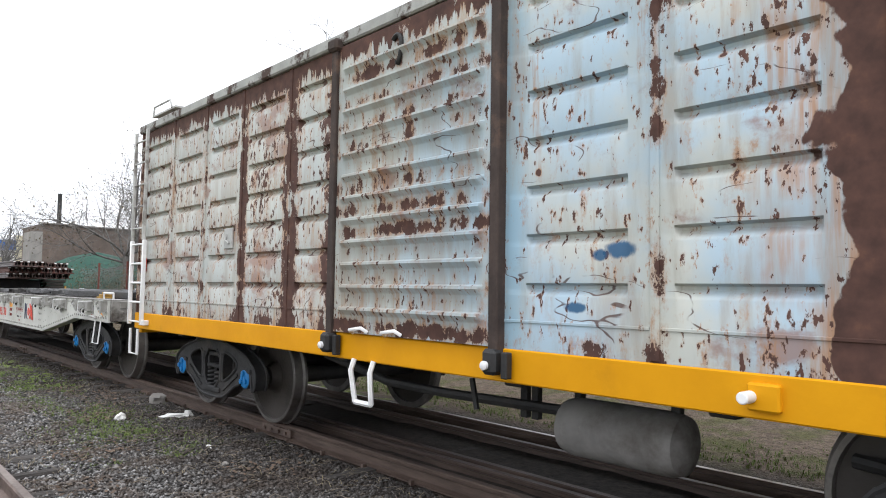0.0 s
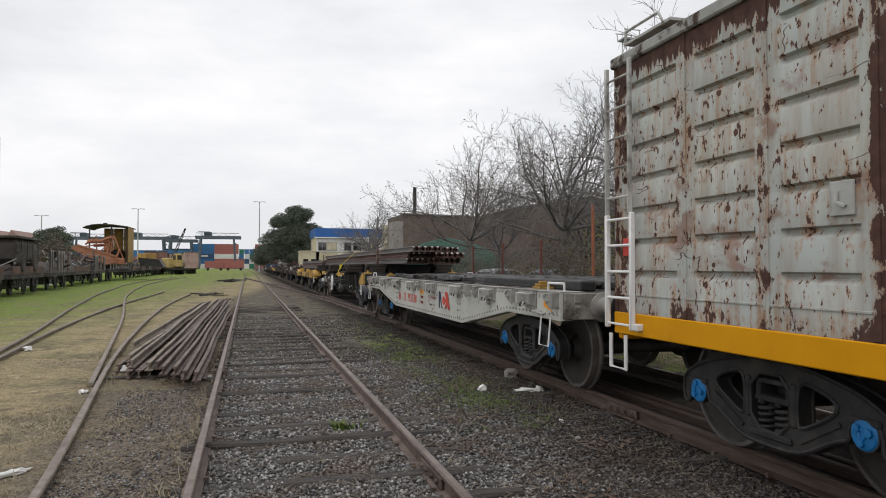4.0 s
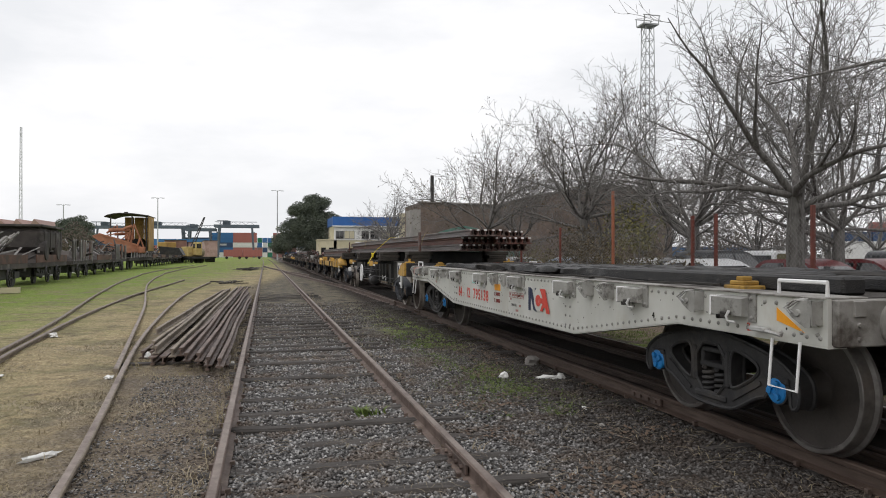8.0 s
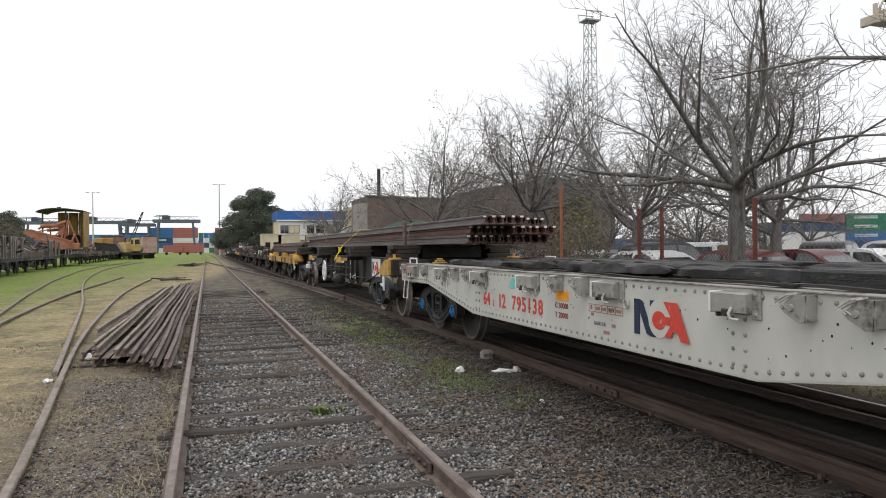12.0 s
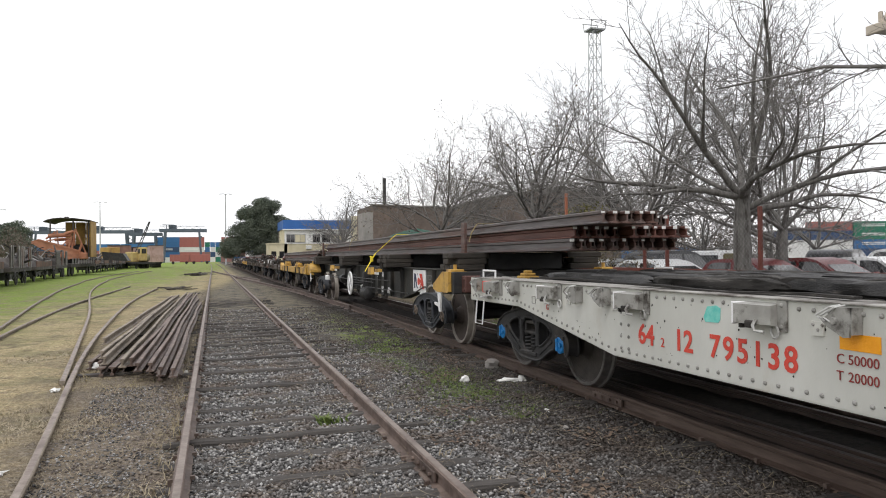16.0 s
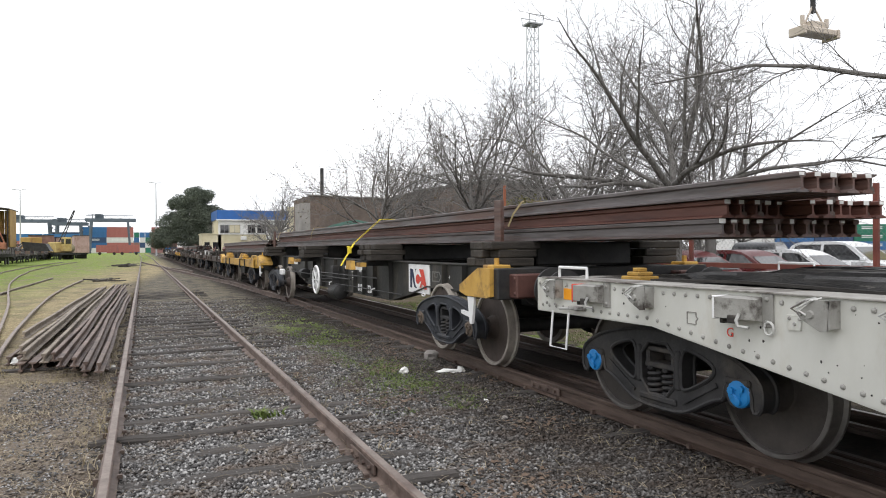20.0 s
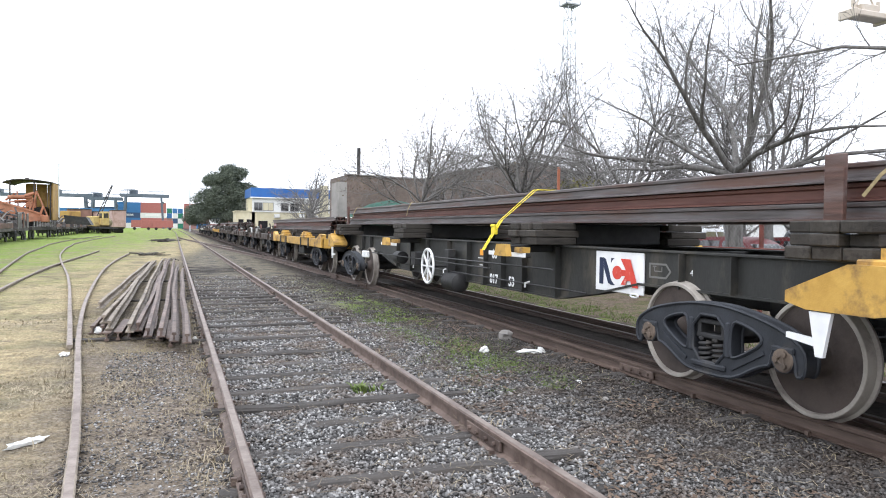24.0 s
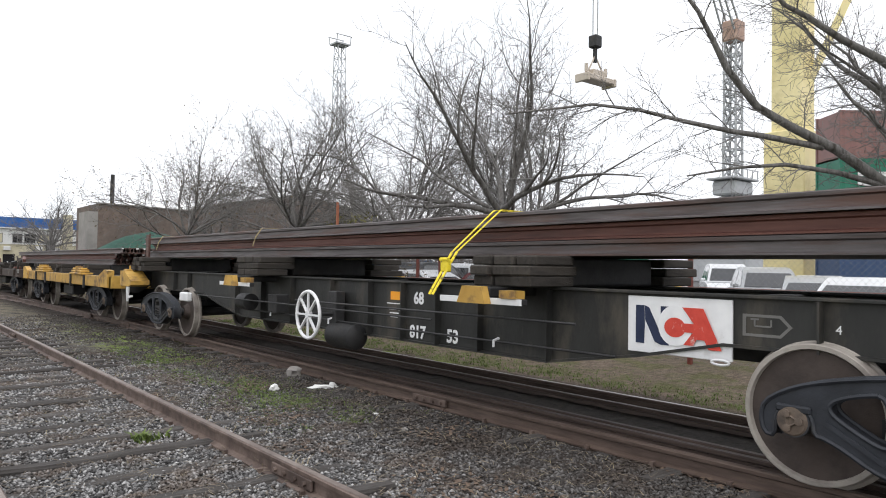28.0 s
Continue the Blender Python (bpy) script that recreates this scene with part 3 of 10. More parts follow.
# ---- mesh building ----
class Shape:
    """Gathers vertices and faces of one mesh."""

    def __init__(self):
        self.v, self.f = [], []

    def add(self, vs, fs):
        n = len(self.v)
        self.v += [tuple(p) for p in vs]
        self.f += [tuple(i + n for i in q) for q in fs]
        return self

    def box(self, cx, cy, cz, sx, sy, sz, bev=0.0, turn=None):
        hx, hy, hz = sx / 2, sy / 2, sz / 2
        b = min(bev, hx * 0.45, hy * 0.45, hz * 0.45)
        pts = []
        for i in (-1, 1):
            for j in (-1, 1):
                for k in (-1, 1):
                    if b > 0:
                        pts += [(i * hx, j * (hy - b), k * (hz - b)), (i * (hx - b), j * hy, k * (hz - b)), (i * (hx - b), j * (hy - b), k * hz)]
                    else:
                        pts.append((i * hx, j * hy, k * hz))
        q = lambda i, j, k: (i * 4 + j * 2 + k)
        if b > 0:
            V = lambda i, j, k, a: q(i, j, k) * 3 + a
            fs = [(V(0, 0, 0, 0), V(0, 0, 1, 0), V(0, 1, 1, 0), V(0, 1, 0, 0)), (V(1, 0, 0, 0), V(1, 1, 0, 0), V(1, 1, 1, 0), V(1, 0, 1, 0)),
                  (V(0, 0, 0, 1), V(1, 0, 0, 1), V(1, 0, 1, 1), V(0, 0, 1, 1)), (V(0, 1, 0, 1), V(0, 1, 1, 1), V(1, 1, 1, 1), V(1, 1, 0, 1)),
                  (V(0, 0, 0, 2), V(0, 1, 0, 2), V(1, 1, 0, 2), V(1, 0, 0, 2)), (V(0, 0, 1, 2), V(1, 0, 1, 2), V(1, 1, 1, 2), V(0, 1, 1, 2))]
            for i in (0, 1):
                for j in (0, 1):
                    a, c = (V(i, j, 0, 0), V(i, j, 1, 0)), (V(i, j, 0, 1), V(i, j, 1, 1))
                    fs.append((a[0], c[0], c[1], a[1]) if (i + j) % 2 else (a[0], a[1], c[1], c[0]))
                for k in (0, 1):
                    a, c = (V(i, 0, k, 0), V(i, 1, k, 0)), (V(i, 0, k, 2), V(i, 1, k, 2))
                    fs.append((a[0], a[1], c[1], c[0]) if (i + k) % 2 else (a[0], c[0], c[1], a[1]))
            for j in (0, 1):
                for k in (0, 1):
                    a, c = (V(0, j, k, 1), V(1, j, k, 1)), (V(0, j, k, 2), V(1, j, k, 2))
                    fs.append((a[0], c[0], c[1], a[1]) if (j + k) % 2 else (a[0], a[1], c[1], c[0]))
            for i in (0, 1):
                for j in (0, 1):
                    for k in (0, 1):
                        t = (V(i, j, k, 0), V(i, j, k, 1), V(i, j, k, 2))
                        fs.append(t if (i + j + k) % 2 else t[::-1])
        else:
            fs = [(0, 1, 3, 2), (4, 6, 7, 5), (0, 4, 5, 1), (2, 3, 7, 6), (0, 2, 6, 4), (1, 5, 7, 3)]
        m = Matrix.Translation((cx, cy, cz)) @ (turn if turn else Matrix.Identity(4))
        return self.add([m @ Vector(p) for p in pts], fs)

    def beam(self, a, b, w, h=None, up=(0, 0, 1), bev=0.0):
        """A bar of section w by h from a to b."""
        a, b = Vector(a), Vector(b)
        d = b - a
        h = h or w
        z = d.normalized()
        x = z.cross(Vector(up))
        if x.length < 1e-4:
            x = z.cross(Vector((1, 0, 0)))
        x.normalize()
        y = x.cross(z)
        turn = Matrix((x, z, y)).transposed().to_4x4()
        c = (a + b) / 2
        return self.box(c.x, c.y, c.z, w, d.length, h, bev, turn)

    def tube(self, pts, radii, n=8, caps=True):
        """A round bar through the points."""
        pts = [Vector(p) for p in pts]
        if isinstance(radii, (int, float)):
            radii = [radii] * len(pts)
        vs, fs, ref = [], [], None
        for i, p in enumerate(pts):
            d = (pts[min(i + 1, len(pts) - 1)] - pts[max(i - 1, 0)]).normalized()
            if ref is None:
                ref = d.cross(Vector((0, 0, 1)))
                if ref.length < 0.05:
                    ref = d.cross(Vector((1, 0, 0)))
            ref = (ref - d * ref.dot(d)).normalized()
            e = d.cross(ref)
            for k in range(n):
                t = 2 * math.pi * k / n
                vs.append(p + (ref * math.cos(t) + e * math.sin(t)) * radii[i])
        for i in range(len(pts) - 1):
            for k in range(n):
                a, b = i * n + k, i * n + (k + 1) % n
                fs.append((a, a + n, b + n, b))
        if caps:
            fs.append(tuple(range(n)))
            fs.append(tuple(reversed(range((len(pts) - 1) * n, len(pts) * n))))
        return self.add(vs, fs)

    def disc(self, c, axis, prof, n=32):
        """A turned body: profile of (along, radius) about the axis through c."""
        axis = Vector(axis).normalized()
        return self.tube([Vector(c) + axis * a for a, r in prof], [r for a, r in prof], n)

    def prism(self, outline, x0, x1, axis=0, holes=()):
        """An outline in (y, z) pushed from x0 to x1 along x."""
        n = len(outline)
        def put(u, p):
            return (u, p[0], p[1]) if axis == 0 else (p[0], u, p[1]) if axis == 1 else (p[0], p[1], u)
        vs = [put(x0, p) for p in outline] + [put(x1, p) for p in outline]
        fs = [tuple(range(n)), tuple(reversed(range(n, 2 * n)))]
        fs += [(i, i + n, (i + 1) % n + n, (i + 1) % n) for i in range(n)]
        return self.add(vs, fs)

    def plate(self, outer, holes, x0, x1, lip=0.0):
        """A flat casting in (y, z) with openings, from x0 to x1; rounded lips along its edges on both faces."""
        loops = [outer] + list(holes)
        flat = [p for lp in loops for p in lp]
        tris = tessellate_polygon([[Vector((p[0], p[1], 0)) for p in lp] for lp in loops])
        n = len(flat)
        vs = [(x0, p[0], p[1]) for p in flat] + [(x1, p[0], p[1]) for p in flat]
        fs = [tuple(t) for t in tris] + [tuple(i + n for i in reversed(t)) for t in tris]
        o = 0
        for lp in loops:
            k = len(lp)
            fs += [(o + i, o + (i + 1) % k, o + (i + 1) % k + n, o + i + n) for i in range(k)]
            o += k
        self.add(vs, fs)
        if lip:
            for lp in loops:
                for x in (x0, x1):
                    self.tube([(x, p[0], p[1]) for p in lp] + [(x, lp[0][0], lp[0][1])], lip, 6, caps=False)
        return self

    def mesh(self, name, mat, smooth_angle=False):
        me = bpy.data.meshes.new(name)
        me.from_pydata(self.v, [], self.f)
        me.validate()
        bm = bmesh.new()
        bm.from_mesh(me)
        bmesh.ops.recalc_face_normals(bm, faces=bm.faces)
        bm.to_mesh(me)
        bm.free()
        me.materials.append(mat)
        if smooth_angle:
            me.shade_smooth()
            me.set_sharp_from_angle(angle=radians(smooth_angle))
        return me


def part(name, shape, mat, parent=None, label="", soft=False, at=None):
    me = shape if isinstance(shape, bpy.types.Mesh) else shape.mesh(name, mat, soft)
    ob = new(name, me)
    if parent is not None:
        ob.parent = parent
    if at is not None:
        ob.matrix_basis = at
    if label:
        ob["label"] = label
    return ob


def thing(name, label, category, m=None, group="", kind=""):
    ob = new(name)
    ob.empty_display_size = 0.2
    if m is not None:
        ob.matrix_basis = m
    return tagged(ob, label, category, group, kind)


def letters(name, text, size, mat, parent, m, label="", bold=0.0, gap=1.0):
    """Lettering as a thin mesh."""
    cu = bpy.data.curves.new(name, "FONT")
    cu.body, cu.size, cu.extrude, cu.offset = text, size, 0.0015, bold
    cu.resolution_u, cu.space_character = 3, gap
    tmp = bpy.data.objects.new(name, cu)
    scene.collection.objects.link(tmp)
    bpy.context.view_layer.update()
    me = bpy.data.meshes.new_from_object(tmp.evaluated_get(bpy.context.evaluated_depsgraph_get()))
    bpy.data.objects.remove(tmp)
    me.materials.clear()
    me.materials.append(mat)
    ob = new(name, me)
    ob.parent, ob.matrix_basis = parent, m
    if label:
        ob["label"] = label
    return ob


# a pose for lettering on the side that faces the yard: reads from far to near
def side_text(x, y, z):
    return Matrix.Translation((x, y, z)) @ Matrix(((0, 0, -1, 0), (-1, 0, 0, 0), (0, 1, 0, 0), (0, 0, 0, 1)))


def rounded(loop, times=2):
    """Cut the corners of a closed loop."""
    for _ in range(times):
        loop = [(a[0] * u + c[0] * (1 - u), a[1] * u + c[1] * (1 - u)) for a, c in zip(loop, loop[1:] + loop[:1]) for u in (0.75, 0.25)]
    return loop


rng = random.Random(7)
MOVERS = []   # (thing, rest pose)
WHEELS = []   # (wheelset, rest pose)
SPEED = 0.873
TRAIN_X = 4.33
RAILPROF = ((-0.065, 0.0), (0.065, 0.0), (0.065, 0.012), (0.012, 0.03), (0.009, 0.10), (0.034, 0.112), (0.036, 0.138), (0.028, 0.147), (-0.028, 0.147), (-0.036, 0.138), (-0.034, 0.112), (-0.009, 0.10), (-0.012, 0.03), (-0.065, 0.012))


def rail_shape(shape, pts, flip=False, scale=1.0):
    """Sweep the rail section along points whose z is the foot."""
    pts = [Vector(p) for p in pts]
    n, vs, fs = len(RAILPROF), [], []
    for i, p in enumerate(pts):
        d = (pts[min(i + 1, len(pts) - 1)] - pts[max(i - 1, 0)])
        d.z = 0
        d.normalize()
        side = Vector((d.y, -d.x, 0))
        for u, w in RAILPROF:
            w = (0.147 - w) if flip else w
            vs.append(p + side * u * scale + Vector((0, 0, w * scale)))
    for i in range(len(pts) - 1):
        for k in range(n):
            a, b = i * n + k, i * n + (k + 1) % n
            fs.append((a, b, b + n, a + n))
    fs += [tuple(range(n)), tuple(reversed(range((len(pts) - 1) * n, len(pts) * n)))]
    return shape.add(vs, fs)

# ---- ground and tracks ----
def ground_sheet():
    """One sheet to the horizon, finer near the tracks, with shallow unevenness."""
    xs = sorted(set([-2500, -800, -300, -120, -60, -30, -18] + [round(-12 + 0.5 * i, 2) for i in range(60)] + [20, 26, 40, 80, 200, 800, 2500]))
    ys = sorted(set([-2500, -600, -150, -50, -20, -10] + [round(-5 + 0.5 * i, 2) for i in range(90)] + [45, 55, 70, 90, 130, 200, 400, 900, 2500]))
    s = Shape()
    for y in ys:
        for x in xs:
            z = 0.0
            if -12 <= x <= 18 and -5 <= y <= 40:
                z = (noise.noise((x * 0.5, y * 0.5, 0)) * 0.025 + noise.noise((x * 1.6, y * 1.6, 4)) * 0.018)
                if 2.5 < x < 6.2 or abs(x) < 1.5:
                    z *= 0.5
            if x > 6.6 and -25 < y < 58 and x < 120:
                z += 0.05 * min(1.0, (x - 6.6) / 1.9)
            s.v.append((x, y, z - 0.01))
    n = len(xs)
    s.f = [(j * n + i, j * n + i + 1, (j + 1) * n + i + 1, (j + 1) * n + i) for j in range(len(ys) - 1) for i in range(n - 1)]
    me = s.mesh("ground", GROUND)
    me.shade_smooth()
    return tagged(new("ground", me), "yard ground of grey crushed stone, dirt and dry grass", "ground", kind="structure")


ground_sheet()


def curve_pts(ctrl, step=1.5):
    """Points along a smooth line through (x, y) control points ordered by y."""
    ys = np.array([c[1] for c in ctrl])
    xs = np.array([c[0] for c in ctrl])
    out, y = [], ys[0]
    while y < ys[-1]:
        out.append(y)
        y += step if y < 60 else step * 4
    out.append(ys[-1])
    px = np.interp(out, ys, xs)
    for _ in range(6):
        q = px.copy()
        q[1:-1] = (px[:-2] + 2 * px[1:-1] + px[2:]) / 4
        px = q
    return [(float(x), float(y)) for x, y in zip(px, out)]


def rail_line(parent, ctrl, foot, name="rail", mat=RAILRUST, wobble=0.004):
    pts = curve_pts(ctrl)
    s = Shape()
    rail_shape(s, [(x + noise.noise((x, y * 0.2, 1)) * wobble, y, foot + noise.noise((x, y * 0.3, 9)) * wobble) for x, y in pts])
    ob = part(name, s, mat, parent)
    # worn running surface, a thin strip proud of the head
    t = Shape()
    for k in range(len(pts) - 1):
        (x0, y0), (x1, y1) = pts[k], pts[k + 1]
        z0 = foot + 0.1485 + noise.noise((x0, y0 * 0.3, 9)) * wobble
        z1 = foot + 0.1485 + noise.noise((x1, y1 * 0.3, 9)) * wobble
        a0, a1 = x0 + noise.noise((x0, y0 * 0.2, 1)) * wobble, x1 + noise.noise((x1, y1 * 0.2, 1)) * wobble
        t.add([(a0 - 0.024, y0, z0), (a0 + 0.024, y0, z0), (a1 + 0.024, y1, z1), (a1 - 0.024, y1, z1)], [(0, 1, 2, 3)])
    return ob, t


near_track = thing("track_near", "worn broad-gauge railway track on old wooden sleepers, set flush in gravel", "railway track", kind="structure")
train_track = thing("track_train", "broad-gauge railway track under the freight train, with spare rails laid inside", "railway track", kind="structure")
side_track = thing("track_siding", "rusty siding track half sunk in dry grass", "railway track", kind="structure")
branch_track = thing("track_branch", "rusty branch track curving away over the grass", "railway track", kind="structure")

for x in (-0.873, 0.873):
    ob, strip = rail_line(near_track, [(x, -30), (x, 150), (x - 1.0, 260)], 0.0)
    part("running_surface", strip, RAILTOP_DULL, ob)
for x in (TRAIN_X - 0.873, TRAIN_X + 0.873):
    ob, strip = rail_line(train_track, [(x, -30), (x, 150), (x - 1.5, 260)], 0.0, mat=RAILTRAIN)
    part("running_surface", strip, RAILSHINE if x > 4 else RAILTRAIN, ob)
# deeper brown steel for the spare and the nested rails
RAILDEEP = mottled("deep_brown_rail", (0.045, 0.031, 0.026), (0.095, 0.068, 0.056), 6.0, 0.5, 0.1, (0.15, 0.105, 0.085), 1.0, (0.55, 0.75), stretch=(4, 0.4, 4))
# spare rails lying between the running rails
for x, y0, y1, z in ((3.86, -12, 26, -0.03), (4.02, -14, 22, -0.035), (4.86, -13, 24, -0.03)):
    s = Shape()
    rail_shape(s, [(x + 0.02 * math.sin(y * 0.3), y, z) for y in range(y0, y1, 2)])
    part("spare_rail", s, RAILDEEP, train_track, "dark spare rail lying between the running rails")
# dark sheet between the rails: shade below the wagons put into its colour
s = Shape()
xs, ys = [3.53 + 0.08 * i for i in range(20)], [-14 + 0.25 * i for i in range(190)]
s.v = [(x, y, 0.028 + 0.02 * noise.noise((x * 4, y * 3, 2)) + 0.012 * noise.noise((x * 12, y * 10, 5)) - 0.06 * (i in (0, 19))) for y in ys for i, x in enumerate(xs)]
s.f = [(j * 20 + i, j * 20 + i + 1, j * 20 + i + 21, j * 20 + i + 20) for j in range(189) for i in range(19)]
part("oily_ballast", s, mottled("black_shaded_ballast", (0.020, 0.017, 0.015), (0.062, 0.050, 0.042), 14.0, 0.85, 0, (0.10, 0.08, 0.065), 3.0, (0.6, 0.75), bump=0.9, fine=26.0), train_track, "black ballast with the shade under the wagons put into its colour", soft=60)

# turnout on the grass
r1 = [(-1.45, -12), (-1.55, 0), (-1.78, 5.1), (-2.05, 7.4), (-2.47, 10.4), (-2.76, 13.5), (-3.2, 20), (-3.6, 28), (-3.65, 35), (-3.53, 42)]
r2 = [(-3.2, -12), (-3.3, 0), (-3.55, 5.1), (-3.85, 7.4), (-4.25, 10.4), (-4.6, 13.7), (-5.05, 19), (-5.35, 25), (-5.5, 32), (-5.42, 37), (-5.37, 46)]
r3 = [(-2.52, 10.4), (-3.2, 16), (-4.2, 24), (-5.2, 30.2), (-6.6, 40), (-7.75, 51), (-9.0, 70), (-9.3, 85), (-8.6, 105)]
r4 = [(-4.6, 12.0), (-5.5, 20.1), (-6.34, 25.5), (-7.2, 32.2), (-8.5, 42.8), (-9.7, 57), (-10.6, 70), (-11.0, 85), (-10.3, 105)]
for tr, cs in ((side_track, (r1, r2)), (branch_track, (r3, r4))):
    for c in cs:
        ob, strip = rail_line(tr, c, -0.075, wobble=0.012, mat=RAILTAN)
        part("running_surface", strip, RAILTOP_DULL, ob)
# crossover from the train track to the near track, far down the yard
cross_track = thing("track_crossover", "rusty crossover rails between the two tracks", "railway track", kind="structure")
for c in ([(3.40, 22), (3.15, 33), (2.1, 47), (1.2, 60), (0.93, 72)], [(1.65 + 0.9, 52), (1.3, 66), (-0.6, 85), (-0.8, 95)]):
    ob, strip = rail_line(cross_track, c, -0.004)
    part("running_surface", strip, RAILTOP_DULL, ob)


def sleeper_mesh(seed, length, w=0.22, h=0.14):
    r = random.Random(seed)
    s = Shape()
    n = 9
    rings = []
    for i in range(n):
        x = -length / 2 + length * i / (n - 1)
        e = 0.75 if i in (0, n - 1) else 1
        a, b = w / 2 * e * r.uniform(0.86, 1.06), w / 2 * e * r.uniform(0.86, 1.06)
        t = r.uniform(-0.016, 0.006)
        rings.append([(x, -a, -h), (x, -a, t - 0.02), (x, -a * 0.75, t), (x, b * 0.75, t + r.uniform(-0.008, 0.004)), (x, b, t - 0.02), (x, b, -h)])
    vs = [p for ring in rings for p in ring]
    fs = [(i * 6 + k, i * 6 + (k + 1) % 6, (i + 1) * 6 + (k + 1) % 6, (i + 1) * 6 + k) for i in range(n - 1) for k in range(6)]
    fs += [tuple(range(6)), tuple(reversed(range((n - 1) * 6, n * 6)))]
    return s.add(vs, fs).mesh("sleeper", SLEEPER)


SLEEPERS = [sleeper_mesh(k, 2.45, 0.165) for k in range(8)]


def lay_sleepers(track, x, y0, y1, pitch, z, skip=0.0):
    y, r = y0, random.Random(int(x * 10))
    while y < y1:
        if r.random() >= skip:
            part("sleeper", r.choice(SLEEPERS), None, track, at=pose(x + r.uniform(-0.05, 0.05), y + r.uniform(-0.04, 0.04), z + r.uniform(-0.026, 0.006), 0, r.uniform(-0.9, 0.9), r.uniform(-1.6, 1.6) + (180 if r.random() < 0.5 else 0)))
        y += pitch * r.uniform(0.94, 1.06)


def spikes(track, x, y0, y1, pitch):
    s = Shape()
    y = y0
    while y < y1:
        for d in (-0.075, 0.075):
            s.box(x + d, y + d * 0.3, 0.01, 0.035, 0.03, 0.05)
        y += pitch
    tagged(part("spikes", s, RAILRUST, track), kind="stuff")


# joint bars on the near rails
def joint(track, x, y):
    s = Shape()
    for d in (-0.03, 0.03):
        s.box(x + d, y, 0.07, 0.022, 0.6, 0.075, 0.006)
        for k in (-0.22, -0.08, 0.08, 0.22):
            s.disc((x + d * 1.4, y + k, 0.07), (1 if d > 0 else -1, 0, 0), ((0, 0.018), (0.022, 0.018)), 6)
    part("joint_bar", s, RAILRUST, track, "bolted rail joint bar")


for x, y in ((0.873, 5.2), (0.873, 17.2), (-0.873, 11.0), (-0.873, 4.6), (TRAIN_X - 0.873, 6.9), (TRAIN_X - 0.873, 18.8)):
    joint(near_track if abs(x) < 1 else train_track, x, y)

# ---- rolling stock: shared parts ----
def wheel_meshes():
    s = Shape()
    # rim and flange outward along -x (towards the yard); centre plane at x = 0
    ring = ((-0.09, 0.425), (-0.09, 0.497), (-0.06, 0.504), (-0.045, 0.478), (0.036, 0.470), (0.042, 0.464), (0.042, 0.436), (0.022, 0.428), (-0.09, 0.425))
    # keep the section from turning inside out: sweep ring by ring
    n = 48
    for a, rad in ring:
        s.v += [(-a, rad * math.cos(2 * math.pi * k / n), rad * math.sin(2 * math.pi * k / n)) for k in range(n)]
    s.f = [(i * n + k, i * n + (k + 1) % n, i * n + n + (k + 1) % n, i * n + n + k) for i in range(len(ring) - 1) for k in range(n)]
    rim = s.mesh("tyre", WHEELRIM, 30)
    s = Shape()
    s.disc((0, 0, 0), (-1, 0, 0), ((-0.06, 0.432), (0.012, 0.431), (-0.006, 0.37), (-0.018, 0.25), (0.01, 0.155), (0.07, 0.125), (0.10, 0.115), (0.102, 0.06)), 48)
    disc = s.mesh("wheel_disc", WHEELFACE, 40)
    return rim, disc


RIM, DISC = wheel_meshes()
RIMB, DISCB = RIM.copy(), DISC.copy()
RIMB.materials[0], DISCB.materials[0] = RIMDARK, WHEELDARK


def cap_mesh(mat):
    s = Shape()
    s.disc((0, 0, 0), (-1, 0, 0), ((-0.12, 0.085), (-0.03, 0.088), (-0.02, 0.098), (0.02, 0.098), (0.03, 0.088), (0.034, 0.06)), 24)
    for k in range(3):
        a = radians(90 + 120 * k)
        s.disc((-0.03, 0.052 * math.cos(a), 0.052 * math.sin(a)), (-1, 0, 0), ((0, 0.027), (0.022, 0.027), (0.024, 0.018)), 6)
    s.tube([(-0.034, 0.05 * math.cos(radians(90 + 120 * k)), 0.05 * math.sin(radians(90 + 120 * k))) for k in (0, 1, 2, 0)], 0.012, 5)
    return s.mesh("bearing_cap", mat, 35)


CAPBLUE, CAPGREY = cap_mesh(BLUECAP), cap_mesh(CAPTAN)


def axle_mesh():
    s = Shape()
    s.disc((-1.22, 0, 0), (1, 0, 0), ((0, 0.07), (0.3, 0.075), (0.36, 0.095), (0.5, 0.09), (1.22, 0.075), (1.94, 0.09), (2.08, 0.095), (2.14, 0.075), (2.44, 0.07)), 20)
    return s.mesh("wheelset", BOGIE, 40)


AXLE = axle_mesh()
AXLE_Z = 0.622


def wheelset(wagon, y, cap):
    ax = part("wheelset", AXLE, None, wagon, at=pose(0, y, AXLE_Z, rng.uniform(0, 360)))
    for x, r in ((-0.93, 0), (0.93, 180)):
        part("wheel_disc", DISCB if cap is CAPBLUE else DISC, None, ax, at=pose(x, 0, 0, 0, 0, r))
        part("tyre", RIMB if cap is CAPBLUE else RIM, None, ax, "worn bright steel tyre", at=pose(x, 0, 0, 0, 0, r))
    for x, r in ((-1.255, 0), (1.255, 180)):
        part("bearing_cap", cap, None, ax, "bright blue bearing cap" if cap is CAPBLUE else "dusty brown bearing cap", at=pose(x, 0, 0, 0, 0, r))
    WHEELS.append((ax, ax.matrix_basis.copy()))
    return ax


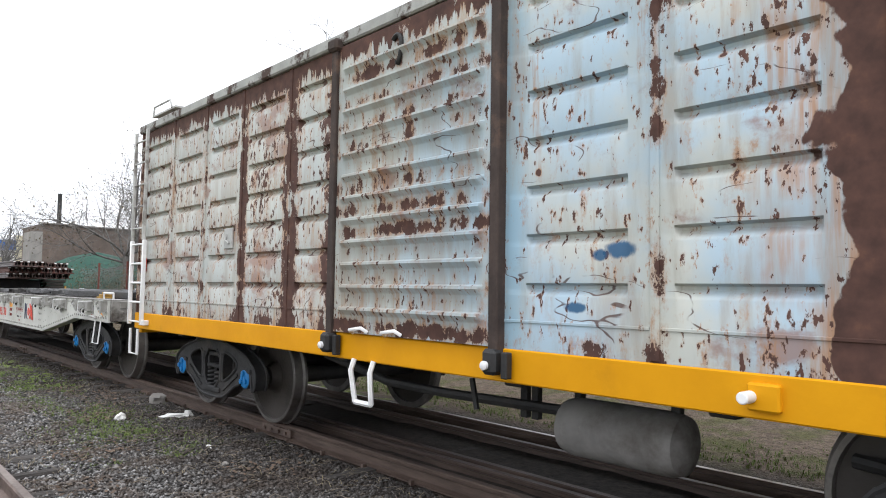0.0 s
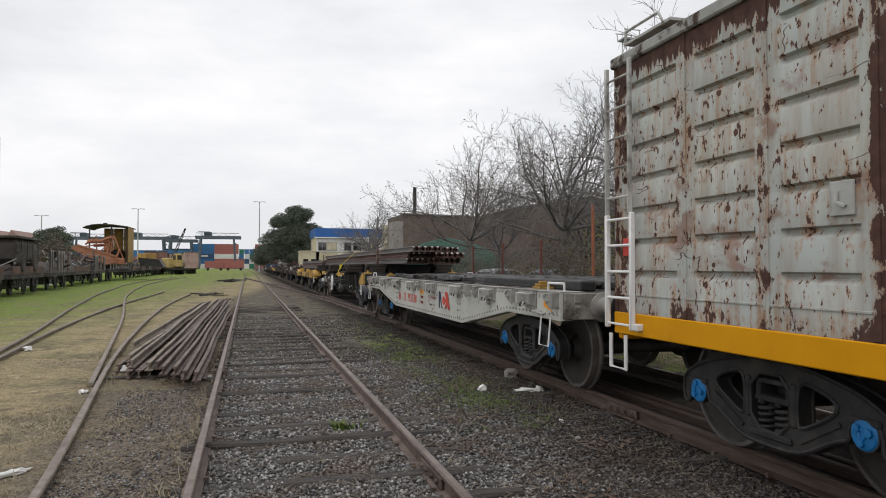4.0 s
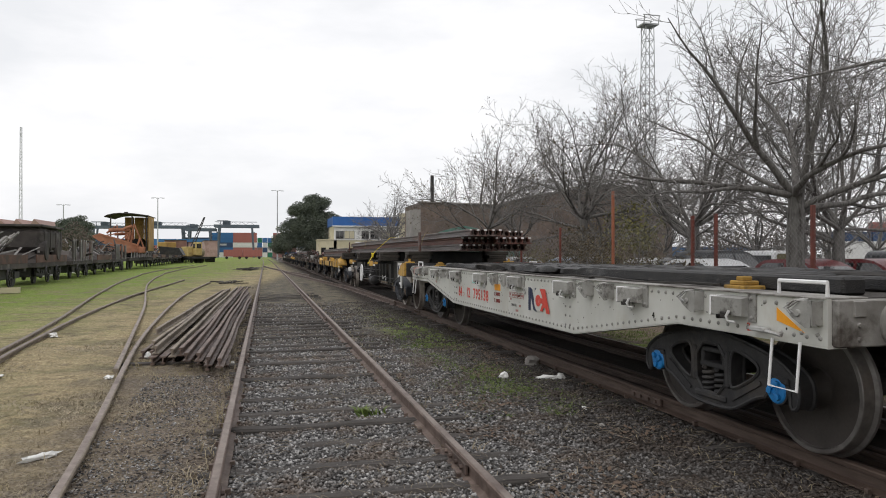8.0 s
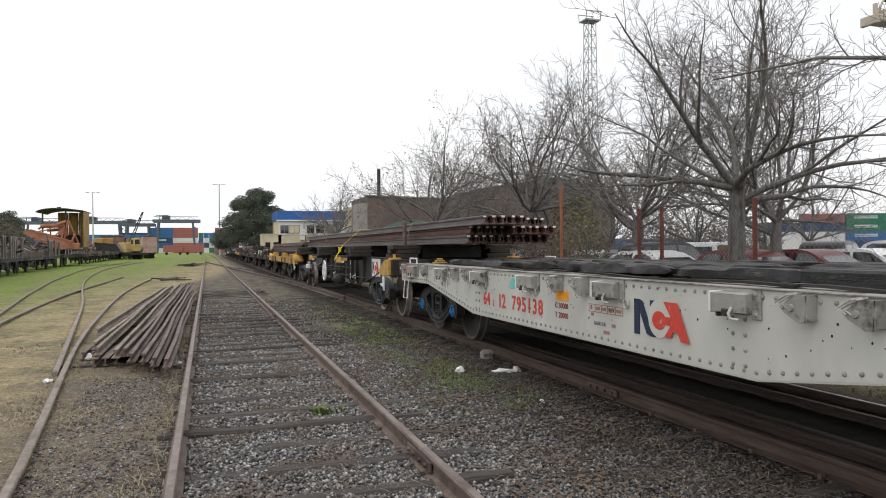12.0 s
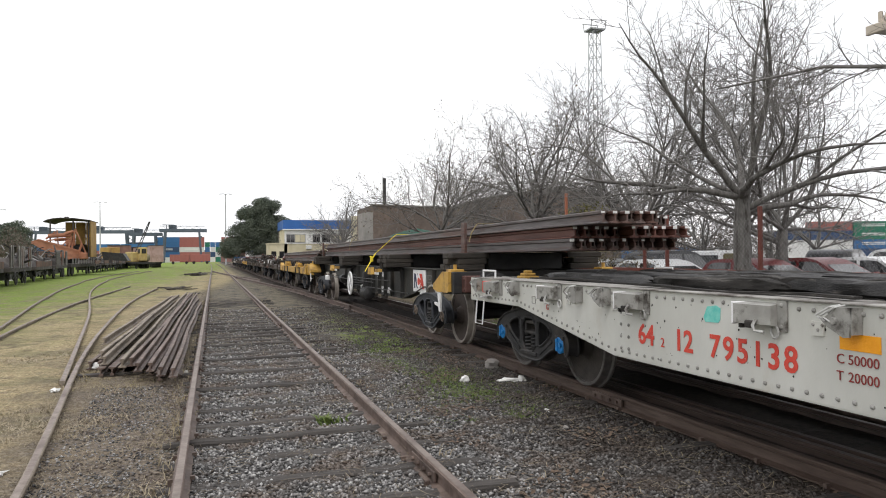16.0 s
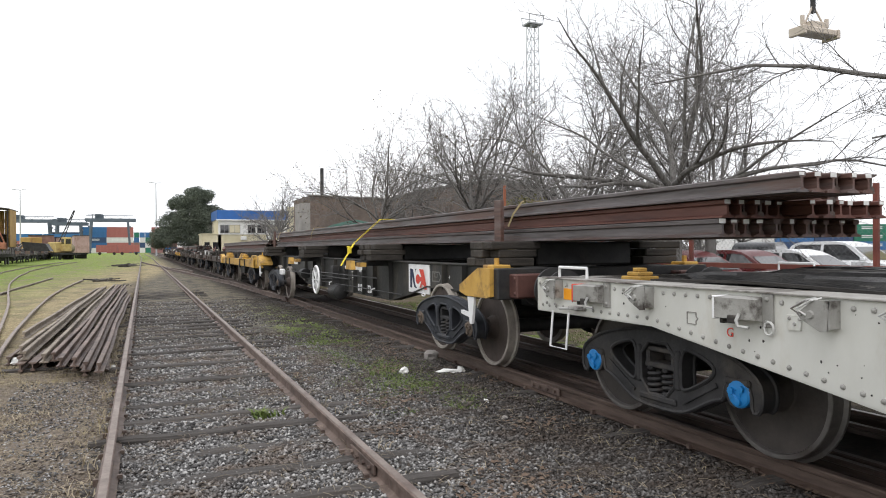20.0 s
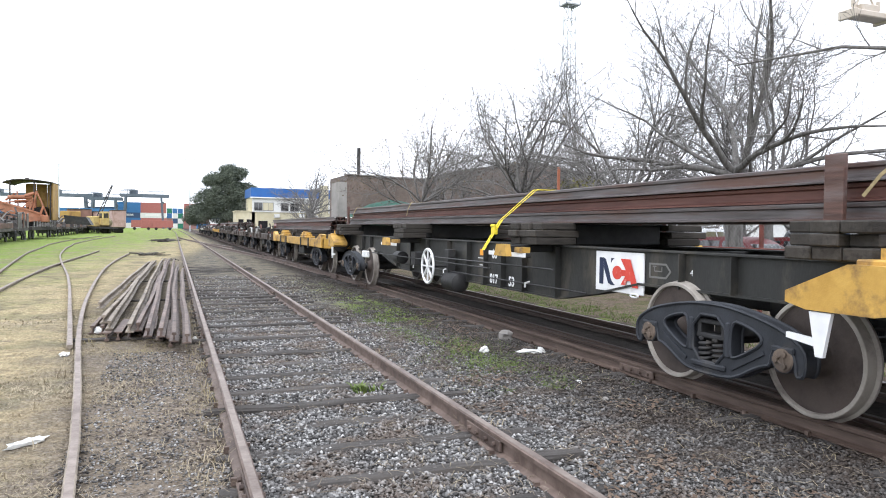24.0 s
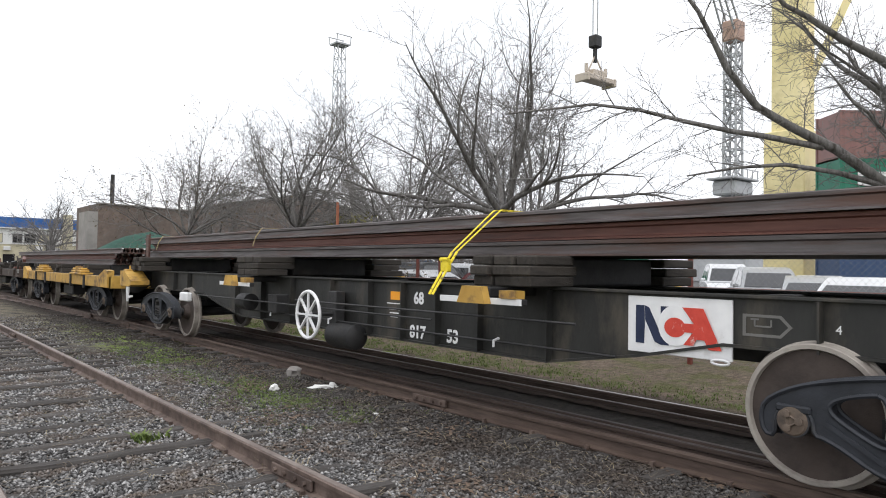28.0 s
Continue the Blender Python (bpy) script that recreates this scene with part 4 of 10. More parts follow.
def frame_mesh(mat, wb=1.62):
    """Cast side frame of a three-piece bogie, with its openings; centred on y = 0, z from the axles."""
    h = wb / 2
    half = [(0.0, 0.345), (0.20, 0.34), (0.45, 0.305), (0.72, 0.245), (h + 0.06, 0.185), (h + 0.19, 0.10), (h + 0.215, 0.0), (h + 0.19, -0.105), (h + 0.12, -0.115), (h + 0.115, 0.02), (h + 0.06, 0.085), (h - 0.06, 0.085), (h - 0.115, 0.03), (h - 0.125, -0.07), (h - 0.20, -0.085), (0.50, -0.135), (0.36, -0.215), (0.24, -0.255), (0.0, -0.265)]
    outer = rounded(half[:-1] + [(0.0, -0.265)] + [(-y, z) for y, z in half[-2:0:-1]], 1)
    win = rounded([(0.265, 0.235), (0.42, 0.215), (0.585, 0.155), (0.60, 0.085), (0.47, 0.0), (0.30, -0.085), (0.255, -0.06)], 2)
    mid = rounded([(-0.205, 0.245), (0.205, 0.245), (0.19, -0.165), (-0.19, -0.165)], 1)
    s = Shape()
    s.plate(outer, [win, [(-y, z) for y, z in reversed(win)], mid], -0.062, 0.062, 0.016)
    for sy in (-1, 1):
        # bearing adapter in the jaw, wear plate on the column
        s.disc((-0.075, sy * h, 0.0), (1, 0, 0), ((0, 0.105), (0.15, 0.105)), 20)
        s.box(0, sy * h, 0.075, 0.17, 0.22, 0.05, 0.012)
        s.box(0, sy * 0.225, 0.06, 0.16, 0.05, 0.30, 0.012)
        s.beam((-0.05, sy * 0.28, -0.17), (-0.05, sy * 0.62, 0.02), 0.05, 0.03)
    s.box(0, 0, -0.19, 0.17, 0.42, 0.05, 0.015)
    return s.mesh("side_frame", mat, 35)


def spring_mesh():
    s = Shape()
    pts = [(0.062 * math.cos(t * 0.7854), 0.062 * math.sin(t * 0.7854), -0.165 + 0.20 * t / 36) for t in range(37)]
    s.tube(pts, 0.017, 6)
    return s.mesh("coil_spring", BOGIE, 50)


def bolster_mesh():
    s = Shape()
    s.box(0, 0, 0.12, 2.18, 0.30, 0.15, 0.03)
    s.box(0, 0, 0.28, 0.7, 0.5, 0.22, 0.03)
    for x in (-1.17, 1.17):
        g = 1 if x > 0 else -1
        s.box(x + g * 0.0, 0, 0.06, 0.16, 0.36, 0.045, 0.01)
        s.box(x + g * 0.0, 0, 0.185, 0.16, 0.30, 0.04, 0.01)
        for y in (-0.145, 0.145):
            s.box(x, y, 0.12, 0.16, 0.045, 0.12, 0.01)
    for y in (-0.36, 0.36):
        s.beam((-0.95, y, -0.02), (0.95, y, -0.02), 0.10, 0.12)
        for x in (-0.85, 0.85):
            s.box(x, y * 1.25, 0.02, 0.10, 0.10, 0.34, 0.02)
    return s.mesh("bolster", BOGIE, 30)


FRAME, FRAMESLATE, SPRING, BOLSTER = frame_mesh(BOGIE), frame_mesh(FRAMEBLUE), spring_mesh(), bolster_mesh()


def bogie(wagon, y, cap, wb=1.63):
    b = part("bogie", BOLSTER, None, wagon, at=pose(0, y, AXLE_Z))
    for x, r in ((-1.20, 0), (1.20, 180)):
        part("side_frame", FRAME if cap is CAPBLUE else FRAMESLATE, None, b, at=pose(x, 0, 0, 0, 0, r))
        for d in (-0.085, 0.085):
            part("coil_spring", SPRING, None, b, at=pose(x, d, 0))
    for d in (-wb / 2, wb / 2):
        wheelset(wagon, y + d, cap)


def buffer_pair(wagon, y, way, z=1.13, mat=BLACK, x=0.98):
    for sx in (-x, x):
        s = Shape()
        s.disc((sx, y, z), (0, way, 0), ((0, 0.17), (0.03, 0.17), (0.05, 0.12), (0.34, 0.115)), 24)
        body = part("buffer_casing", s, mat, wagon, soft=35)
        s = Shape()
        s.disc((sx, y, z), (0, way, 0), ((0.30, 0.085), (0.56, 0.085), (0.57, 0.235), (0.595, 0.235), (0.605, 0.20)), 28)
        part("buffer_head", s, BLACK, body, "black buffer head", soft=35)


def wagon_root(name, label, s_centre):
    w = thing(name, label, "rail wagon", Matrix.Translation((TRAIN_X, s_centre, 0)), "wagons of the freight train")
    MOVERS.append(w)
    return w


def boxcar():
    c = 3.98
    w = wagon_root("boxcar", "rusted pale blue-white steel boxcar with a yellow sill", c)
    side, half, z0, z1 = 1.55, 5.41, 1.21, 3.47
    seams_far = [5.38, 4.33, 3.43, 2.58, 1.67, 0.87]      # from the end to the door post
    def pressed(s, x, ya, yb, za, zb, ribs, ia, ib, out=-0.042, hgt=0.036, thick=0.07):
        """A sheet with pressed horizontal ribs, one connected skin with turned edges."""
        g = math.copysign(1, x)
        ys = [ya, ya + ia, ya + ia + 0.018, ya + ia + 0.05, yb - ib - 0.05, yb - ib - 0.018, yb - ib, yb]
        ky = [0, 0, 0.8, 1, 1, 0.8, 0, 0]
        zs, kz = [za], [0]
        for z in ribs:
            for d, k in ((-1.2, 0), (-0.9, 0.2), (0.1, 1), (0.6, 0.95), (0.85, 0.25), (0.95, 0)):
                zs.append(z + d * hgt)
                kz.append(k)
        zs.append(zb)
        kz.append(0)
        n = len(ys)
        vs = [(x + g * out * kz[j] * ky[i], y, z) for j, z in enumerate(zs) for i, y in enumerate(ys)]
        fs = [(j * n + i, j * n + i + 1, (j + 1) * n + i + 1, (j + 1) * n + i) for j in range(len(zs) - 1) for i in range(n - 1)]
        m = len(vs)
        vs += [(x - g * thick, ya, za), (x - g * thick, yb, za), (x - g * thick, yb, zb), (x - g * thick, ya, zb)]
        last = (len(zs) - 1) * n
        fs += [(0, *range(1, n), m + 1, m), (last, *range(last + 1, last + n), m + 2, m + 3)]
        fs += [(*[j * n for j in range(len(zs))], m + 3, m), (*[j * n + n - 1 for j in range(len(zs))], m + 2, m + 1), (m, m + 1, m + 2, m + 3)]
        s.add(vs, fs)
    for sx in (-1, 1):
        # wall panels, each with its row of ribs
        cols = [(seams_far[i + 1], seams_far[i]) for i in range(5)]
        cols += [(-1.90, -0.87), (-2.93, -1.90), (-3.85, -2.93), (-4.65, -3.85), (-5.38, -4.65)]
        for a, b in cols:
            s = Shape()
            wd = b - a
            ia, ib = {-1.90: (0.13, 0.22), -2.93: (0.24, 0.12)}.get(a, (0.08, 0.15))
            pressed(s, sx * side, a + 0.003, b - 0.003, z0 - 0.02, z1 - 0.02, [1.56 + 0.277 * k for k in range(7)], ia, ib)
            panel = part("side_panel", s, CARPAINT_OLD, w, soft=40)
            s = Shape()
            s.box(sx * (side + 0.003), b - 0.02, (z0 + z1) / 2, 0.012, 0.05, z1 - z0 - 0.02, 0.003)
            part("seam_strip", s, CARPAINT_OLD, panel)
            s = Shape()
            s.box(sx * (side + 0.002), (a + b) / 2 - 0.02, 1.375, 0.010, wd - 0.06, 0.016, 0.002)
            part("low_seam", s, CARPAINT_OLD, panel)
        # sliding door
        s = Shape()
        pressed(s, sx * (side + 0.04), -0.83, 0.83, z0 + 0.01, 3.43, [1.385 + 0.167 * k for k in range(12)], 0.05, 0.07, 0.033, 0.032, 0.04)
        door = part("sliding_door", s, CARPAINT_OLD, w, "ribbed sliding door, paint flaking to rust", soft=40)
        for y in (0.08, 0.47):
            s = Shape()
            s.tube([(sx * (side + 0.045), y - 0.09, 1.235), (sx * (side + 0.09), y - 0.07, 1.265), (sx * (side + 0.09), y + 0.07, 1.245), (sx * (side + 0.045), y + 0.09, 1.225)], 0.014, 6)
            part("door_handle", s, WHITE, door, "white bent door handle", soft=60)
        s = Shape()
        s.tube([(sx * (side + 0.05), 0.08 + (0.075 - 0.012 * t) * math.cos(t), 3.27 + 0.085 * math.sin(t) - 0.012 * t) for t in np.linspace(0.6, 5.6, 12)], 0.018, 6)
        part("door_ring", s, BLACK, door, soft=60)
        # dark door posts with their feet
        for y in (-0.89, 0.87):
            s = Shape()
            s.box(sx * (side + 0.03), y, 2.33, 0.075, 0.075, 2.30, 0.008)
            s.box(sx * (side + 0.045), y, 3.45, 0.11, 0.13, 0.10, 0.02)
            post = part("door_post", s, DOORPOST, w, "dark rusted door post")
            s = Shape()
            s.box(sx * (side + 0.06), y, 1.135, 0.10, 0.11, 0.15, 0.025)
            s.box(sx * (side + 0.05), y - 0.10, 1.12, 0.05, 0.05, 0.15, 0.006)
            part("post_foot", s, BLACK, post)
            s = Shape()
            s.disc((sx * (side + 0.10), y + 0.01, 1.115), (sx, 0, 0), ((0, 0.027), (0.03, 0.027), (0.035, 0.02)), 14)
            part("foot_bolt", s, WHITE, post, "white painted bolt", soft=40)
        # yellow sill
        s = Shape()
        s.box(sx * (side - 0.035), 0, 1.115, 0.09, 2 * half - 0.02, 0.195, 0.008)
        sill = part("side_sill", s, YELLOW, w, "freshly painted yellow side sill")
        for y in (-2.42,):
            s = Shape()
            s.box(sx * (side + 0.02), y - 0.03, 1.115, 0.05, 0.14, 0.12, 0.01)
            plate = part("pin_plate", s, YELLOW, sill)
            s = Shape()
            s.disc((sx * (side + 0.02), y + 0.02, 1.115), (sx, 0, 0), ((0, 0.027), (0.10, 0.027), (0.105, 0.022)), 14)
            part("sill_pin", s, WHITE, plate, "white painted pin", soft=40)
        if sx < 0:
            for t, y in (("6", 2.45), ("8", 4.95)):
                letters("sill_number", t, 0.12, WHITE, sill, side_text(-side + 0.0075, y, 1.075), bold=0.003)
            s = Shape()
            s.box(-side + 0.006, 4.55, 1.12, 0.006, 0.22, 0.085)
            part("faded_plate", s, plain("faded_orange_brown", (0.36, 0.16, 0.02), 0.6), sill)
        # grab ladder at each end of the side: white below, dark above
        for y0, d in ((half, -1), (-half, 1)):
            if sx > 0 and y0 < 0:
                continue
            lad = Shape()
            xo = sx * (side + 0.07)
            ys = (y0 - d * 0.0, y0 + d * 0.43)
            for y in ys:
                lad.box(xo, y, 1.585, 0.05, 0.035, 1.03, 0.008)
            lad.box(xo, sum(ys) / 2, 1.11, 0.02, 0.43, 0.02, 0.004)
            ladder = part("ladder", lad, WHITE, w, "white painted steel ladder", soft=40)
            for k in range(1, 5):
                rung = Shape()
                rung.tube([(xo, ys[0], 1.11 + 0.235 * k), (xo, ys[1], 1.11 + 0.235 * k)], 0.013, 8)
                part("rung", rung, WHITE, ladder, soft=40)
            foot = Shape()
            foot.box(xo - sx * 0.03, ys[1] + d * 0.03, 1.10, 0.07, 0.10, 0.06, 0.008)
            part("bracket", foot, WHITE, ladder)
            up = Shape()
            for y in (y0, y0 + d * 0.40):
                up.box(xo, y, 2.78, 0.04, 0.03, 1.36, 0.006)
            up.tube([(xo, y0, 2.25), (xo, y0 + d * 0.40, 2.25)], 0.011, 8)
            ladder = part("upper_ladder", up, FITTING, w, "grey rust-streaked upper ladder", soft=40)
            for k in range(1, 5):
                rung = Shape()
                rung.tube([(xo, y0, 2.25 + 0.27 * k), (xo, y0 + d * 0.40, 2.25 + 0.27 * k)], 0.011, 8)
                part("rung", rung, FITTING, ladder, soft=40)
            st = Shape()
            st.tube([(xo, y0 + d * 0.06, 1.02), (xo, y0 + d * 0.06, 0.72), (xo, y0 + d * 0.32, 0.72), (xo, y0 + d * 0.32, 1.02)], 0.018, 6)
            part("foot_step", st, WHITE, w, "white stirrup step", soft=40)
        # step under the door
        st = Shape()
        for y in (0.33, 0.57):
            st.tube([(sx * (side + 0.02), y, 1.03), (sx * (side + 0.05), y, 0.95), (sx * (side + 0.02), y - 0.02 * (1 if y > .4 else -1), 0.72)], 0.02, 6)
        st.tube([(sx * (side + 0.02), 0.55, 0.72), (sx * (side + 0.02), 0.35, 0.72)], 0.02, 6)
        part("door_step", st, WHITE, w, "white stirrup step", soft=40)
        # small red plate beside the ladder, catch plate
        s = Shape()
        s.box(sx * (side + 0.012), 5.14, 1.80, 0.02, 0.15, 0.16, 0.004)
        part("red_plate", s, REDPAINT, w, "small red plate")
        s = Shape()
        s.box(sx * (side + 0.012), 2.78, 2.02, 0.02, 0.17, 0.20, 0.004)
        s.tube([(sx * (side + 0.03), 2.74, 1.97), (sx * (side + 0.04), 2.80, 2.0), (sx * (side + 0.03), 2.80, 2.06)], 0.012, 5)
        part("catch_plate", s, FITTING, w)
        # end cap rail at the roof edge
        s = Shape()
        s.box(sx * (side + 0.008), 0, 3.505, 0.06, 2 * half, 0.10, 0.02)
        part("roof_rail", s, ROOFEDGE, w, "flaking pale grey roof edge")
    for y in (-half + 0.03, half - 0.03):
        s = Shape()
        s.box(0, y, (z0 + z1) / 2, 2 * side - 0.08, 0.05, z1 - z0, 0.005)
        for k in range(8):
            s.box(0, y + math.copysign(0.035, y), 1.5 + 0.26 * k, 2 * side - 0.3, 0.05, 0.06, 0.015)
        part("end_wall", s, CARPAINT_OLD, w)
        s = Shape()
        s.box(0, y, 1.08, 2 * side - 0.1, 0.10, 0.24, 0.01)
        part("end_sill", s, YELLOW, w)
    # curved ribbed roof
    prof = [(-1.56, 3.50), (-1.3, 3.60), (-0.9, 3.70), (-0.45, 3.76), (0, 3.78), (0.45, 3.76), (0.9, 3.70), (1.3, 3.60), (1.56, 3.50)]
    s = Shape()
    n = 13
    for k in range(n):
        ya, yb = -half + 2 * half * k / n, -half + 2 * half * (k + 1) / n
        for y0, y1, up in ((ya, yb - 0.07, 0.0), (yb - 0.07, yb, 0.035)):
            vs = [(x, y, z + up) for y in (y0, y1) for x, z in prof] + [(x, y, z - 0.03) for y in (y0, y1) for x, z in prof]
            m = len(prof)
            fs = [(i, i + 1, m + i + 1, m + i) for i in range(m - 1)] + [(2 * m + i, 3 * m + i, 3 * m + i + 1, 2 * m + i + 1) for i in range(m - 1)]
            fs += [(i, 2 * m + i, 2 * m + i + 1, i + 1) for i in range(m - 1)] + [(m + i, m + i + 1, 3 * m + i + 1, 3 * m + i) for i in range(m - 1)]
            s.add(vs, fs)
    part("roof", s, ROOFRUST, w, "rusty ribbed sheet roof", soft=30)
    # running board at the end of the roof
    s = Shape()
    s.box(-1.25, half - 0.35, 3.72, 0.34, 0.75, 0.03, 0.005)
    s.tube([(-1.42, half + 0.02, 3.70), (-1.42, half - 0.02, 3.83), (-1.42, half - 0.55, 3.83), (-1.42, half - 0.62, 3.72)], 0.013, 6)
    part("roof_walkway", s, FITTING, w, "small roof walkway with a handrail", soft=40)
    # underframe
    s = Shape()
    s.box(0, 0, 0.98, 0.5, 2 * half - 0.2, 0.28, 0.01)
    for y in (-4.2, -2.2, -0.9, 0.9, 2.2, 4.2):
        s.box(0, y, 1.06, 2.9, 0.14, 0.16, 0.01)
    for x in (-1.2, 1.2):
        s.box(x, 0, 1.08, 0.10, 2 * half - 0.3, 0.12, 0.01)
    part("underframe", s, BLACK, w)
    s = Shape()
    s.disc((-0.92, -1.76, 0.70), (0, 1, 0), ((0, 0.09), (0.04, 0.165), (0.10, 0.182), (0.78, 0.182), (0.84, 0.165), (0.88, 0.09)), 28)
    part("air_tank", s, mottled("dusty_grey_tank", (0.16, 0.155, 0.15), (0.25, 0.24, 0.23), 3.0, 0.8, 0, (0.09, 0.08, 0.07), 2.0), w, "dusty grey air reservoir", soft=40)
    for y in (-0.98, -1.66, -0.62, -0.52):
        s = Shape()
        s.box(-0.9, y, 0.86, 0.05, 0.06, 0.34, 0.005)
        part("tank_hanger", s, BLACK, w)
    s = Shape()
    s.tube([(-1.15, 1.6, 0.96), (-1.15, 0.7, 0.82), (-1.1, 0.1, 0.80), (-1.0, -1.0, 0.80)], 0.035, 8)
    part("brake_rod", s, BLACK, w, soft=40)
    s = Shape()
    s.tube([(-1.0, -2.6, 0.80), (-1.05, -3.4, 0.74), (-1.05, -4.2, 0.85)], 0.035, 8)
    part("brake_rod", s, BLACK, w, soft=40)
    s = Shape()
    s.tube([(-1.25, -0.35, 0.96), (-1.25, -0.4, 0.76)], 0.02, 6)
    part("brake_rod", s, BLACK, w, soft=40)
    for y in (-3.73, 3.73):
        bogie(w, y, CAPBLUE, 1.61)
    buffer_pair(w, half - 0.02, 1)
    buffer_pair(w, -half + 0.02, -1)
    return w


boxcar()

# ---- plain marks that stand for the operator's emblem ----
def emblem(parent, x, y_left, z, h, wide, plate=None):
    """Navy and red shapes; y falls from left to right."""
    k = wide / 3.0
    def flat(name, outline, mat):
        s = Shape()
        s.prism([(y_left - u * k, z + v * h) for u, v in outline], x, x - 0.003)
        part(name, s, mat, parent)
    flat("navy_mark", [(0, 0), (0.32, 0), (0.34, 0.5), (0.32, 1), (0, 1)], NAVY)
    flat("navy_mark", [(0.34, 1), (0.50, 0.95), (0.92, 0.30), (0.94, 0.0), (0.72, 0.06), (0.36, 0.62)], NAVY)
    flat("navy_mark", [(0.93, 0), (1.22, 0), (1.20, 1), (0.93, 1)], NAVY)
    ring = np.linspace(0, 2 * math.pi, 28)[:-1]
    x -= 0.003
    flat("white_mark", [(1.45 + 0.60 * math.cos(t), 0.52 + 0.52 * math.sin(t)) for t in ring], plate or FLATWHITE)
    x -= 0.003
    flat("red_mark", [(1.45 + 0.37 * math.cos(t), 0.48 + 0.25 * math.sin(t)) for t in ring], REDPAINT)
    x -= 0.002
    flat("red_mark", [(1.68, 0.38), (2.14, 0.38), (2.14, 0.60), (1.68, 0.60)], REDPAINT)
    x -= 0.002
    flat("red_mark", [(1.72, 1.0), (2.42, 1.0), (3.02, 0.0), (2.60, 0.0), (2.46, 0.22), (2.20, 0.22), (2.10, 0.06), (1.76, 0.06), (2.10, 0.40), (2.10, 0.62)], REDPAINT)


